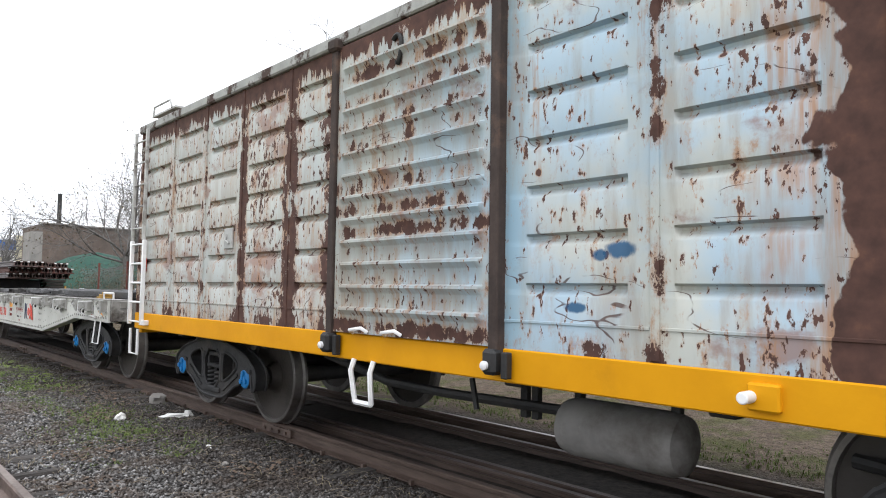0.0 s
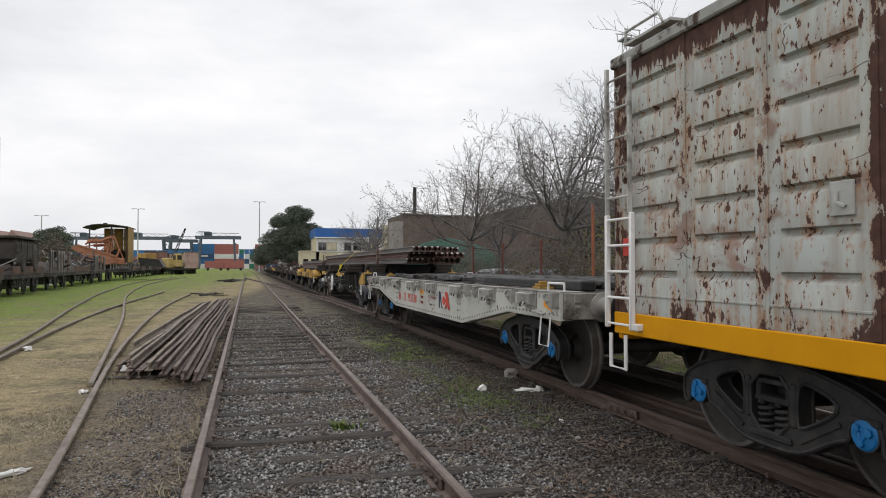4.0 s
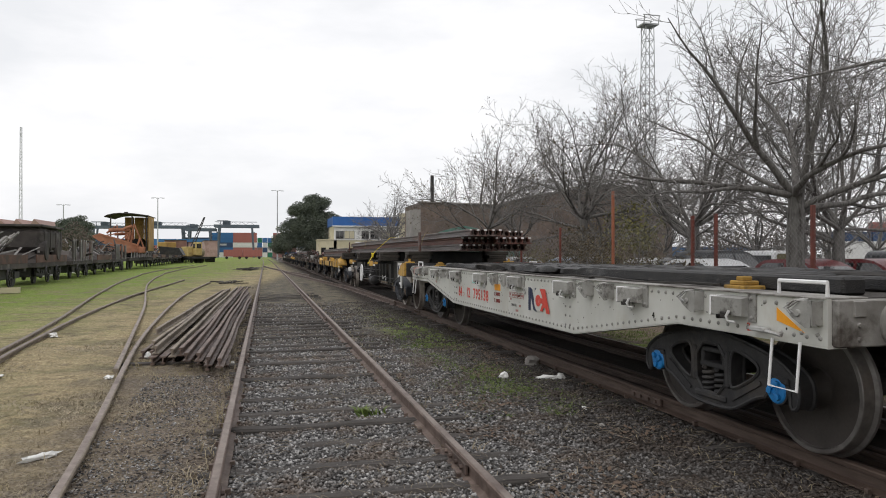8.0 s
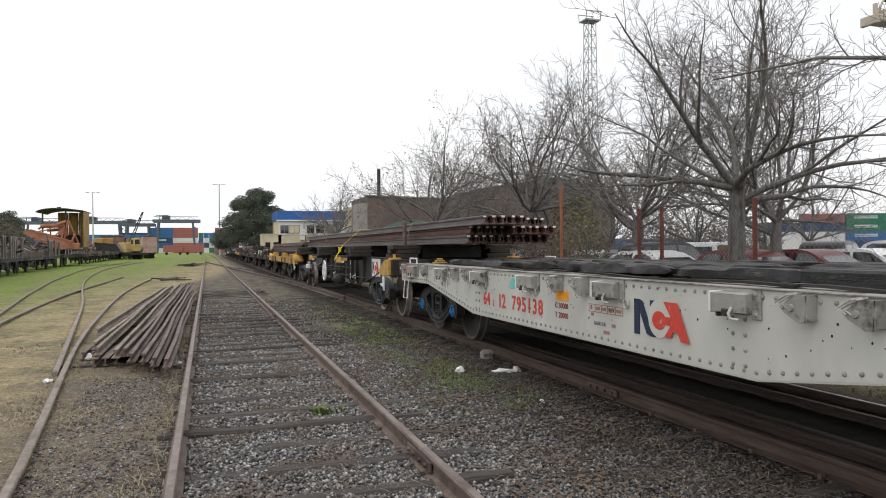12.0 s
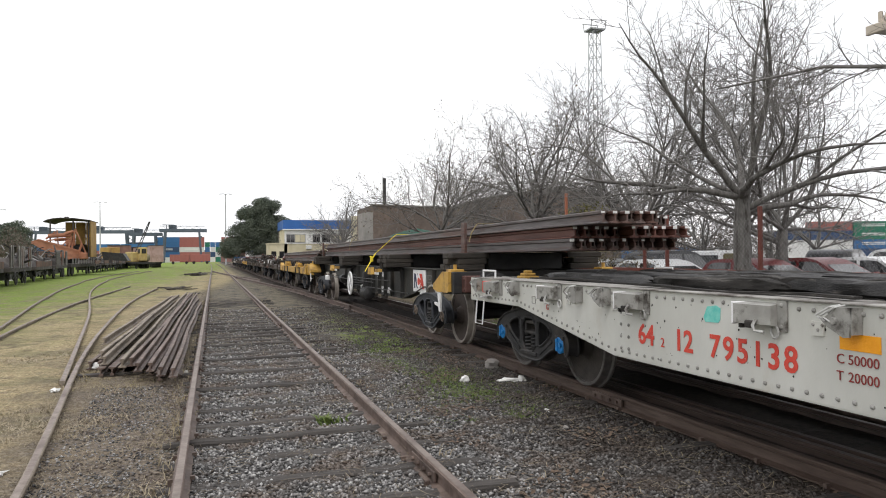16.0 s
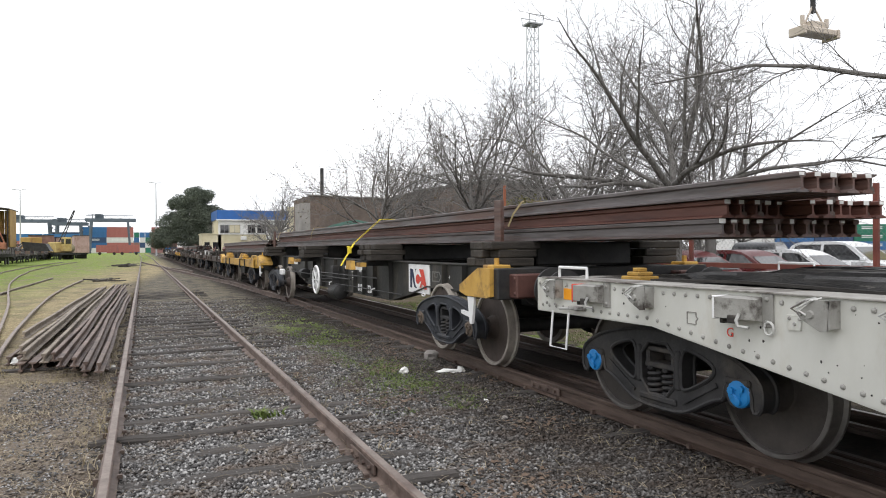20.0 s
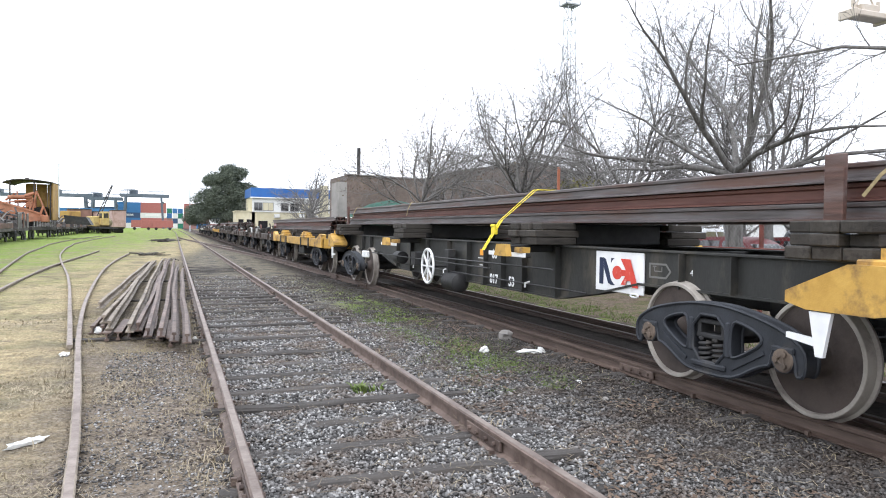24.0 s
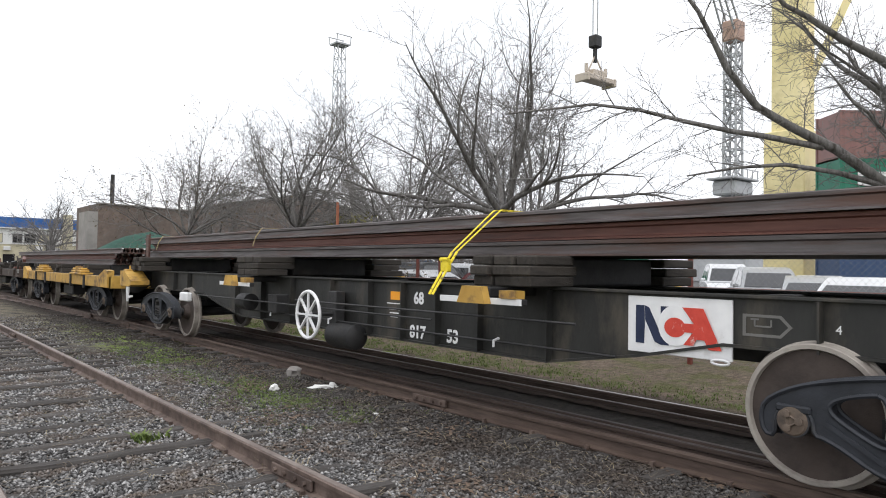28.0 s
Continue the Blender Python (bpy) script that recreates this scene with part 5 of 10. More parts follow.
# ---- riveted white flat wagon ----
def flat_wagon():
    c, half, side = 17.06, 6.36, 1.49
    w = wagon_root("flat_wagon", "white riveted flat wagon with fish-belly sides, loaded with dark timbers", c)
    zt = 1.33
    for sx in (-1, 1):
        out = [(-half, 1.03), (-half + 1.66, 1.035), (-2.62, 0.72), (2.69, 0.72), (half - 1.55, 1.035), (half + 0.09, 1.03), (half + 0.09, zt), (-half, zt)]
        s = Shape()
        s.prism(out, sx * side, sx * (side - 0.03))
        sill = part("side_girder", s, FLATWHITE, w, "riveted white fish-belly girder")
        for (ya, za), (yb, zb) in zip(out[:5], out[1:6]):
            q = Shape()
            q.beam((sx * (side - 0.074), ya, za), (sx * (side - 0.074), yb, zb), 0.14, 0.022)
            part("flange", q, FLATWHITE, sill)
        if sx < 0:
            sill_near = sill
        r = Shape()
        def rivet(y, z):
            r.disc((sx * side, y, z), (sx, 0, 0), ((0, 0.017), (0.008, 0.014), (0.013, 0.004)), 7)
        y = -half + 0.06
        while y < half + 0.04:
            zb = np.interp(y, [p[0] for p in out[:6]], [p[1] for p in out[:6]])
            rivet(y, zb + 0.05)
            rivet(y + 0.05, zt - 0.05)
            y += 0.115
        for y in (-half + 0.08, -half + 0.22, half - 0.08, half - 0.22):
            for z in (1.10, 1.17, 1.24):
                rivet(y, z)
        for y in (-2.52, -2.40, 2.45, 2.57):
            for k in range(5):
                rivet(y, 0.80 + 0.105 * k)
        tagged(part("rivets", r, RIVET, sill), kind="stuff")
        # stake pockets and lashing rings
        def pocket(y):
            s = Shape()
            a, b, x0, x1, x2 = y + 0.16, y - 0.12, sx * side, sx * (side + 0.125), sx * (side + 0.07)
            s.add([(x0, a, 1.155), (x1, a, 1.165), (x1, a, 1.295), (x0, a, 1.305), (x0, b, 1.155), (x2, b, 1.165), (x2, b, 1.29), (x0, b, 1.305)], [(0, 1, 2, 3), (7, 6, 5, 4), (0, 4, 5, 1), (1, 5, 6, 2), (2, 6, 7, 3), (0, 3, 7, 4)])
            body = part("stake_pocket", s, POCKETGREY, w, "grey tapered stake pocket with a white end")
            s = Shape()
            s.box(sx * (side + 0.064), a + 0.010, 1.23, 0.13, 0.018, 0.15, 0.005)
            part("pocket_face", s, REDPAINT if y > 5.4 else WHITE, body, "chipped painted end face")
            s = Shape()
            s.box(sx * (side + 0.008), b - 0.035, 1.225, 0.016, 0.085, 0.20, 0.003)
            for z in (1.155, 1.295):
                s.disc((sx * (side + 0.014), b - 0.035, z), (sx, 0, 0), ((0, 0.018), (0.008, 0.014), (0.012, 0.004)), 8)
            part("pocket_flange", s, POCKETGREY, body)
            s = Shape()
            s.tube([(sx * (side + 0.10), y - 0.02, 1.20), (sx * (side + 0.125), y - 0.02, 1.16), (sx * (side + 0.12), y - 0.03, 1.125), (sx * (side + 0.10), y - 0.09, 1.12)], 0.011, 6)
            part("hook", s, FITTING, body, soft=50)
            s = Shape()
            s.box(sx * (side + 0.115), y + 0.02, 1.165, 0.03, 0.07, 0.05, 0.01)
            s.box(sx * (side + 0.075), y + 0.13, 1.150, 0.05, 0.03, 0.04, 0.006)
            part("pocket_catch", s, TIMBER, body, "dark greasy catch")
        def cleat(y):
            s = Shape()
            s.prism([(y - 0.15, zt - 0.012), (y - 0.05, zt - 0.012), (y + 0.06, 1.235), (y + 0.03, 1.205), (y - 0.09, 1.145), (y - 0.13, 1.150)], sx * (side + 0.066), sx * (side + 0.082))
            s.prism([(y - 0.152, zt - 0.012), (y - 0.142, zt - 0.012), (y - 0.142, 1.165), (y - 0.152, 1.165)], sx * side, sx * (side + 0.082))
            s.disc((sx * (side + 0.082), y - 0.03, 1.235), (sx, 0, 0), ((0, 0.026), (0.012, 0.02)), 10)
            hook = part("lashing_cleat", s, POCKETGREY, w, "grey three-cornered lashing cleat")
            for d in (0.0, 0.035):
                s = Shape()
                s.tube([(sx * (side + 0.03), y + d - 0.06, zt - 0.004), (sx * (side + 0.09), y + d - 0.045, zt - 0.014), (sx * (side + 0.09), y + d + 0.055, 1.262), (sx * (side + 0.088), y + d - 0.01, 1.230)], 0.0065, 6)
                part("bar", s, FITTING, hook, soft=50)
        for y in (5.66, 4.05, 2.48, 0.98, -0.70, -2.32, -3.88, -5.35):
            pocket(y - 0.16)
        for y in (6.25, 5.02, 3.50, 2.98, 0.32, -0.20, -2.88, -3.34, -4.84, -6.08):
            cleat(y - 0.09)
        for y in (3.717, 2.2, 0.72, -1.1, -3.95):
            rg = Shape()
            rg.tube([(sx * (side + 0.02), y + 0.035 * math.cos(t), 1.12 + 0.04 * math.sin(t)) for t in np.linspace(0, 6.28, 11)], 0.008, 5)
            part("lashing_ring", rg, FITTING, w)
        for y in (half - 0.36, -half + 0.33):
            s = Shape()
            s.prism([(y - 0.29, 1.15), (y - 0.01, 1.15), (y - 0.01, 1.25), (y - 0.29, 1.25)] if y > 0 else [(y - 0.14, 1.10), (y + 0.12, 1.16), (y + 0.12, 1.25)], sx * (side + 0.001), sx * (side + 0.004))
            part("reflector", s, ORANGE, w, "orange reflector patch")
            s = Shape()
            d = 1 if y > 0 else -1
            s.tube([(sx * (side + 0.03), y + 0.13, 1.04), (sx * (side + 0.06), y + 0.13, 0.72), (sx * (side + 0.06), y - 0.13, 0.72), (sx * (side + 0.03), y - 0.13, 1.04)], 0.0105, 6)
            part("foot_step", s, WHITE, w, "white stirrup step", soft=40)
            s = Shape()
            s.tube([(sx * (side - 0.10), y + 0.22, 1.33), (sx * (side - 0.10), y + 0.22, 1.43), (sx * (side - 0.10), y - 0.22, 1.43), (sx * (side - 0.10), y - 0.22, 1.33)], 0.014, 6)
            part("deck_handle", s, WHITE, w, "white deck grab rail", soft=40)
            s = Shape()
            s.box(sx * (side + 0.04), y - d * 0.25, 1.09, 0.06, 0.16, 0.035, 0.012)
            s.tube([(sx * (side + 0.05), y - d * 0.25, 1.09), (sx * (side + 0.05), y - d * 0.02, 1.07)], 0.014, 6)
            part("coupling_lever", s, FITTING, w, soft=40)
    # writing and marks on the yard side
    g = sill_near
    tx = -side - 0.0035
    letters("wagon_number", "64", 0.235, REDPAINT, g, side_text(tx, 2.30, 0.875), bold=0.005)
    letters("wagon_number", "2", 0.11, REDPAINT, g, side_text(tx, 1.98, 0.875))
    letters("wagon_number", "12", 0.235, REDPAINT, g, side_text(tx, 1.80, 0.875), bold=0.005)
    letters("wagon_number", "795138", 0.235, REDPAINT, g, side_text(tx, 1.38, 0.875), bold=0.005, gap=1.22)
    DARKRED = plain("dark_red_stencil", (0.25, 0.035, 0.03), 0.6)
    for y, z, t in ((0.26, 0.985, "C"), (0.18, 0.985, "50000"), (0.26, 0.885, "T"), (0.18, 0.885, "20000")):
        letters("load_limit", t, 0.082, DARKRED, g, side_text(tx, y, z))
    PALERED = plain("faded_red_print", (0.42, 0.20, 0.18), 0.6)
    for y, z, t in ((-0.47, 1.025, "B"), (-0.79, 1.02, "REV")):
        letters("table_print", t, 0.055, DARKRED, g, side_text(tx, y, z))
    letters("table_print", "SALIO DE", 0.05, plain("grey_stencil", (0.16, 0.15, 0.15), 0.7), g, side_text(tx, -0.53, 0.885))
    frame_lines = Shape()
    for z in (1.075, 1.005):
        frame_lines.box(-side - 0.002, -0.73, z, 0.004, 0.58, 0.006)
    for y in (-0.44, -0.55, -0.66, -0.77, -0.90, -1.02):
        frame_lines.box(-side - 0.002, y, 1.04, 0.004, 0.006, 0.075)
    for y, z, l in ((-0.60, 1.04, 0.07), (-0.71, 1.04, 0.07), (-0.96, 1.04, 0.08), (-0.50, 0.98, 0.05), (-0.75, 0.83, 0.10), (-0.87, 0.90, 0.06)):
        frame_lines.box(-side - 0.002, y, z, 0.004, l, 0.03)
    part("print_table", frame_lines, PALERED, g, "faded red stencilled table")
    for y, t in ((-5.60, "2"), (-4.3, "4"), (4.07, "G")):
        letters("side_letter", t, 0.085, TIMBER if t == "4" else REDPAINT, g, side_text(tx, y, 1.06 if abs(y) > 4.5 else 1.035))
    emblem(g, -side - 0.002, -1.20, 0.875, 0.30, 0.74)
    s = Shape()
    s.box(-side - 0.002, 0.10, 1.115, 0.004, 0.27, 0.095)
    part("reflector", s, ORANGE, g, "orange reflector patch")
    s = Shape()
    s.prism([(1.44, 1.16), (1.40, 1.24), (1.30, 1.255), (1.255, 1.235), (1.26, 1.15), (1.28, 1.13), (1.42, 1.125)], -side - 0.0005, -side - 0.004)
    part("turquoise_daub", s, GREENDAUB, g, "turquoise paint daub")
    s = Shape()
    fold = [(4.43, 1.085), (4.43, 1.165), (4.345, 1.165), (4.345, 1.14), (4.325, 1.125), (4.345, 1.11), (4.345, 1.085), (4.43, 1.085)]
    for (ya, za), (yb, zb) in zip(fold, fold[1:]):
        s.beam((-side - 0.002, ya, za), (-side - 0.002, yb, zb), 0.007, 0.004)
    part("outlined_mark", s, plain("grey_outline_paint", (0.22, 0.21, 0.195), 0.7), g, "grey outlined mark")
    r2 = random.Random(77)
    chips = Shape()
    for _ in range(160):
        y, z = r2.uniform(-6.2, 6.2), r2.uniform(0.76, 1.29)
        zb = np.interp(y, [p[0] for p in out[:6]], [p[1] for p in out[:6]])
        if z > zb + 0.03:
            q = r2.uniform(0.003, 0.011)
            n = 6
            chips.prism([(y + q * r2.uniform(0.5, 1.2) * math.cos(a), z + q * r2.uniform(0.5, 1.4) * math.sin(a)) for a in [6.283 * i / n for i in range(n)]], -side - 0.0005, -side - 0.002)
    tagged(part("chipped_paint", chips, TIMBER, g), "dark chips in the white paint", kind="stuff")
    for y in (0.38, -0.52, 2.66, -2.5, -4.1, 3.54):
        pl = Shape()
        pl.prism([(y + 0.06, 1.215), (y - 0.045, 1.215), (y - 0.035, 1.13), (y + 0.05, 1.125)], -side - 0.001, -side - 0.010)
        lug = part("small_plate", pl, FLATWHITE, g)
        pl = Shape()
        for dy, z in ((0.04, 1.195), (-0.03, 1.195), (0.005, 1.165)):
            pl.disc((-side - 0.010, y + dy, z), (-1, 0, 0), ((0, 0.013), (0.007, 0.008)), 7)
        tagged(part("plate_rivets", pl, FITTING, lug), kind="stuff")
    # deck, ends, underframe
    s = Shape()
    n = 46
    for k in range(n):
        y = -half + 0.1 + (2 * half - 0.2) * (k + 0.5) / n
        s.box(0, y, zt - 0.018 + rng.uniform(-0.004, 0.004), 2 * side - 0.14, (2 * half - 0.2) / n - 0.012, 0.035)
    part("deck_planks", s, SLEEPER, w, "worn grey deck planks")
    for sx in (-1, 1):
        s = Shape()
        s.box(sx * (side - 0.15), 0, zt + 0.004, 0.34, 2 * half - 0.02, 0.012, 0.003)
        part("deck_edge", s, ENDGRIME, w, "grimy steel deck edge")
    for y in (-half, half + 0.09):
        s = Shape()
        s.box(0, y, 1.18, 2 * side - 0.07, 0.10, 0.296, 0.008)
        d = math.copysign(1, y)
        for x in (-1.3, -0.62, 0.62, 1.3):
            for z in (1.08, 1.17, 1.27):
                s.disc((x, y + d * 0.05, z), (0, d, 0), ((0, 0.018), (0.012, 0.012)), 7)
            s.box(x, y + d * 0.055, 1.27, 0.09, 0.02, 0.10, 0.005)
        part("end_beam", s, ENDGRIME, w, "riveted grimy white end beam")
        buffer_pair(w, d * (half + 0.04), int(d), 1.17, ENDGRIME)
    s = Shape()
    s.box(0, 0, 1.0, 0.5, 2 * half - 0.4, 0.36, 0.01)
    for y in (-3.2, -1.6, 0, 1.6, 3.2):
        s.box(0, y, 1.15, 2 * side - 0.1, 0.14, 0.2, 0.01)
    s.box(-0.35, 0.4, 0.85, 0.3, 0.8, 0.3, 0.05)
    part("underframe", s, BLACK, w)
    bogie(w, -4.84, CAPBLUE, 1.60)
    bogie(w, 5.01, CAPBLUE, 1.65)
    return w


flat_wagon()


def load_thing(name, label, category, s0, group, z=0.0):
    t = thing(name, label, category, Matrix.Translation((TRAIN_X, s0, z)), group)
    MOVERS.append(t)
    return t


# dark beams on the white flat wagon
TIMBERBLACK = mottled("black_tarred_beam", (0.008, 0.008, 0.009), (0.030, 0.028, 0.027), 7.0, 0.5, 0, (0.11, 0.10, 0.09), 5.0, (0.62, 0.72), bump=0.8, stretch=(3, 0.8, 3))
TIMBERGREY = mottled("weathered_grey_timber", (0.015, 0.014, 0.013), (0.055, 0.05, 0.046), 3.0, 0.95, 0, (0.20, 0.185, 0.17), 2.6, (0.58, 0.70), bump=0.9, stretch=(7, 0.45, 7), vary=0.5)


def add_load(shape, mat, name, label, category, x, y, yaw, group, z=1.331):
    ob = part(name, shape, mat, soft=35)
    ob.matrix_basis = Matrix.Translation((TRAIN_X + x, y, z)) @ pose(0, 0, 0, 0, 0, yaw)
    tagged(ob, label, category, group)
    MOVERS.append(ob)


def ragged_log(seed, length, wd, ht):
    """A split, half-rotten beam: lumpy section, hollows, torn ends."""
    r = random.Random(seed)
    s = Shape()
    n, m = max(10, int(length / 0.11)), 9
    for i in range(n + 1):
        f = i / n
        y = -length / 2 + length * f
        end = min(1.0, min(f, 1 - f) * length / 0.35)
        for j in range(m):
            a = 2 * math.pi * j / m
            k = 1 + 0.45 * noise.noise((math.cos(a) * 1.3 + seed, y * 2.2, math.sin(a) * 1.3)) + 0.55 * noise.noise((math.cos(a) * 3 + seed, y * 7.0, math.sin(a) * 3))
            k *= 0.45 + 0.55 * end ** 0.5
            cx = math.copysign(abs(math.cos(a)) ** 0.6, math.cos(a)) * wd / 2
            cz = ht / 2 + math.copysign(abs(math.sin(a)) ** 0.6, math.sin(a)) * ht / 2 * min(1.0, k)
            ragged = (1 - end) * 0.22 * noise.noise((j * 2.1, seed, f * 3)) + r.uniform(-0.012, 0.012)
            s.v.append((cx * k + 0.04 * noise.noise((seed, y * 0.5, 0)), y + ragged, max(0.0, cz * (0.9 + 0.1 * k))))
    s.f = [(i * m + j, i * m + (j + 1) % m, (i + 1) * m + (j + 1) % m, (i + 1) * m + j) for i in range(n) for j in range(m)] + [tuple(range(m)), tuple(reversed(range(n * m, n * m + m)))]
    return s


for x, y0, y1, wd, ht in ((-0.98, 11.0, 14.5, 0.20, 0.125), (-0.35, 11.2, 15.4, 0.18, 0.11)):
    s = Shape()
    s.box(0, 0, ht / 2, wd, y1 - y0, ht, 0.018)
    add_load(s, TIMBERBLACK, "tarred_beam", "smooth square black tarred beam on the white flat wagon", "beam", x, (y0 + y1) / 2, rng.uniform(-0.5, 0.5), "timbers on the flat wagon")
k = 0
for x, y0, y1, wd, ht in ((-0.98, 14.4, 15.9, 0.17, 0.12), (-1.00, 16.0, 18.1, 0.18, 0.125), (-1.03, 18.2, 19.8, 0.17, 0.11), (-1.00, 19.9, 22.0, 0.16, 0.10), (-0.76, 11.6, 13.6, 0.13, 0.10), (-0.66, 11.3, 14.2, 0.16, 0.12), (-0.74, 14.2, 16.7, 0.15, 0.13), (-0.62, 14.4, 17.4, 0.17, 0.12), (-0.74, 17.0, 19.4, 0.16, 0.12), (-0.60, 17.6, 21.6, 0.17, 0.11), (-0.28, 15.5, 18.6, 0.18, 0.12), (-0.28, 18.8, 21.9, 0.18, 0.11), (0.1, 12.4, 15.6, 0.2, 0.13), (0.1, 16.0, 21.9, 0.2, 0.11), (0.45, 11.4, 15.9, 0.2, 0.12), (0.45, 16.2, 22.2, 0.2, 0.11), (0.85, 11.2, 15.0, 0.22, 0.13), (0.88, 15.3, 21.0, 0.22, 0.11), (1.25, 12.0, 18.0, 0.2, 0.11)):
    k += 1
    add_load(ragged_log(k, y1 - y0, wd, ht), TIMBERBLACK if k % 3 else TIMBERGREY, "timber_beam", "ragged black split timber with torn ends on the white flat wagon", "timber", x, (y0 + y1) / 2, rng.uniform(-1.0, 1.0), "timbers on the flat wagon")
for x, y0, y1 in ((-1.36, 14.2, 17.0), (-1.33, 17.3, 19.6), (-1.30, 12.1, 14.4), (-0.92, 13.0, 16.4), (-1.1, 19.4, 22.3)):
    s = Shape()
    L = y1 - y0
    s.v = [(a * 0.035 + 0.015 * math.sin(i * 0.9), -L / 2 + L * i / 6, 0.0 + bz * 0.02 + 0.012 * (1 + math.sin(i * 1.3 + x * 9))) for i in range(7) for a, bz in ((-1, 0), (1, 0), (1, 1), (-1, 1))]
    s.f = [(i * 4 + k, i * 4 + (k + 1) % 4, i * 4 + 4 + (k + 1) % 4, i * 4 + 4 + k) for i in range(6) for k in range(4)] + [(0, 1, 2, 3), (27, 26, 25, 24)]
    add_load(s, TIMBERGREY, "loose_strip", "thin loose grey batten lying on the wagon deck", "batten", x, (y0 + y1) / 2, rng.uniform(-2, 2), "battens on the flat wagon")
BLOCKOCHRE = mottled("ochre_stained_block", (0.26, 0.15, 0.03), (0.38, 0.23, 0.05), 9.0, 0.8, 0, (0.08, 0.055, 0.03), 7.0, (0.52, 0.68))
for x, y, mname in ((-1.05, 22.55, "far"), (-1.18, 11.9, "near")):
    ob = thing("wooden_block", "small yellow painted wooden blocks stacked on the wagon deck", "block", Matrix.Translation((TRAIN_X + x, y, 1.331)), "blocks on the flat wagon")
    for z, sx, sy in ((0.018, 0.20, 0.26), (0.054, 0.15, 0.17), (0.088, 0.09, 0.09)):
        s = Shape()
        s.box(0, 0, z, sx, sy, 0.036, 0.008)
        part("block", s, BLOCKOCHRE, ob)
    MOVERS.append(ob)

# ---- black container flat with its load of rails ----
def skeleton_wagon():
    c, half = 33.03, 8.62
    w = wagon_root("container_flat", "black skeletal container flat wagon carrying stacked rails on timber bunks", c)
    for sx in (-1, 1):
        x = sx * 0.88
        out = [(-half + 0.2, 1.02), (-5.2, 1.02), (-4.45, 0.86), (-3.45, 0.70), (3.45, 0.70), (4.45, 0.86), (5.2, 1.02), (half - 0.2, 1.02), (half - 0.2, 1.38), (-half + 0.2, 1.38)]
        s = Shape()
        s.prism(out, x, x - sx * 0.02)
        s.box(x - sx * 0.06, 0, 1.385, 0.20, 2 * half - 0.4, 0.024, 0.004)
        for (ya, za), (yb, zb) in zip(out[:7], out[1:8]):
            s.beam((x - sx * 0.06, ya, za), (x - sx * 0.06, yb, zb), 0.20, 0.024)
        for y in (-6.6, -5.9, -3.48, -2.53, -1.83, -1.18, -0.48, 0.45, 1.6, 2.6, 3.6, 5.9, 6.7):
            zb = np.interp(y, [p[0] for p in out[:8]], [p[1] for p in out[:8]])
            s.box(x + sx * 0.04, y, (1.375 + zb) / 2, 0.08, 0.016, 1.37 - zb)
        beam = part("side_girder", s, KGIRDER, w, "deep dark grey fish-belly girder")
        if sx < 0:
            tx = x - 0.0015
            s = Shape()
            s.box(x - 0.012, -4.81, 1.125, 0.02, 0.92, 0.46, 0.004)
            plate = part("sign_plate", s, WHITE, beam, "white plate with navy and red shapes")
            emblem(plate, x - 0.0225, -4.43, 0.97, 0.31, 0.76, WHITE)
            letters("wagon_number", "68", 0.19, WHITE, beam, side_text(tx, -1.34, 1.14), bold=0.006)
            letters("wagon_number", "817", 0.20, WHITE, beam, side_text(tx, -1.27, 0.745), bold=0.006)
            letters("wagon_number", "53", 0.20, WHITE, beam, side_text(tx, -1.95, 0.745), bold=0.006)
            letters("side_letter", "4", 0.085, WHITE, beam, side_text(tx, -5.98, 1.16))
            s = Shape()
            s.box(x - 0.004, -0.98, 1.215, 0.008, 0.20, 0.10)
            part("reflector", s, ORANGE, beam, "orange reflector patch")
            s = Shape()
            for k in range(3):
                s.box(x - 0.002, -0.95, 1.05 - 0.045 * k, 0.004, 0.22 - 0.04 * k, 0.014)
            s.box(x - 0.002, -0.97, 1.12, 0.004, 0.34, 0.012)
            part("small_print", s, WHITE, beam)
            s = Shape()
            s.plate([(-5.34, 1.10), (-5.62, 1.10), (-5.70, 1.18), (-5.62, 1.26), (-5.34, 1.26)], [[(-5.365, 1.12), (-5.61, 1.12), (-5.672, 1.18), (-5.61, 1.24), (-5.365, 1.24)]], x - 0.001, x - 0.004)
            for y, z, l, h in ((-5.43, 1.20, 0.012, 0.05), (-5.49, 1.175, 0.12, 0.012), (-5.55, 1.20, 0.012, 0.05), (-5.43, 1.225, 0.06, 0.012)):
                s.box(x - 0.0025, y, z, 0.003, l, h)
            part("grey_mark", s, plain("faded_grey_mark", (0.17, 0.165, 0.155), 0.7), beam)
        # outrigger arms, white, with yellow blocks that hold the straps
        for y in (-3.15, 2.35):
            s = Shape()
            s.box(sx * 1.18, y, 1.345, 0.62, 0.26, 0.09, 0.01)
            s.box(sx * 1.47, y, 1.27, 0.07, 1.10, 0.055, 0.006)
            arm = part("outrigger", s, BLACK, w)
            s = Shape()
            s.box(sx * 1.512, y, 1.27, 0.012, 1.10, 0.056, 0.003)
            part("white_edge", s, WHITE, arm, "white painted outrigger edge")
            s = Shape()
            s.prism([(y - 0.18, 1.245), (y + 0.20, 1.245), (y + 0.13, 1.40), (y - 0.13, 1.40)], sx * 1.52, sx * 1.60)
            s.prism([(y - 0.30, 1.30), (y - 0.50, 1.30), (y - 0.50, 1.37), (y - 0.30, 1.37)], sx * 1.42, sx * 1.54)
            part("strap_anchor", s, YELLOWOLD, arm, "worn yellow strap anchor block")
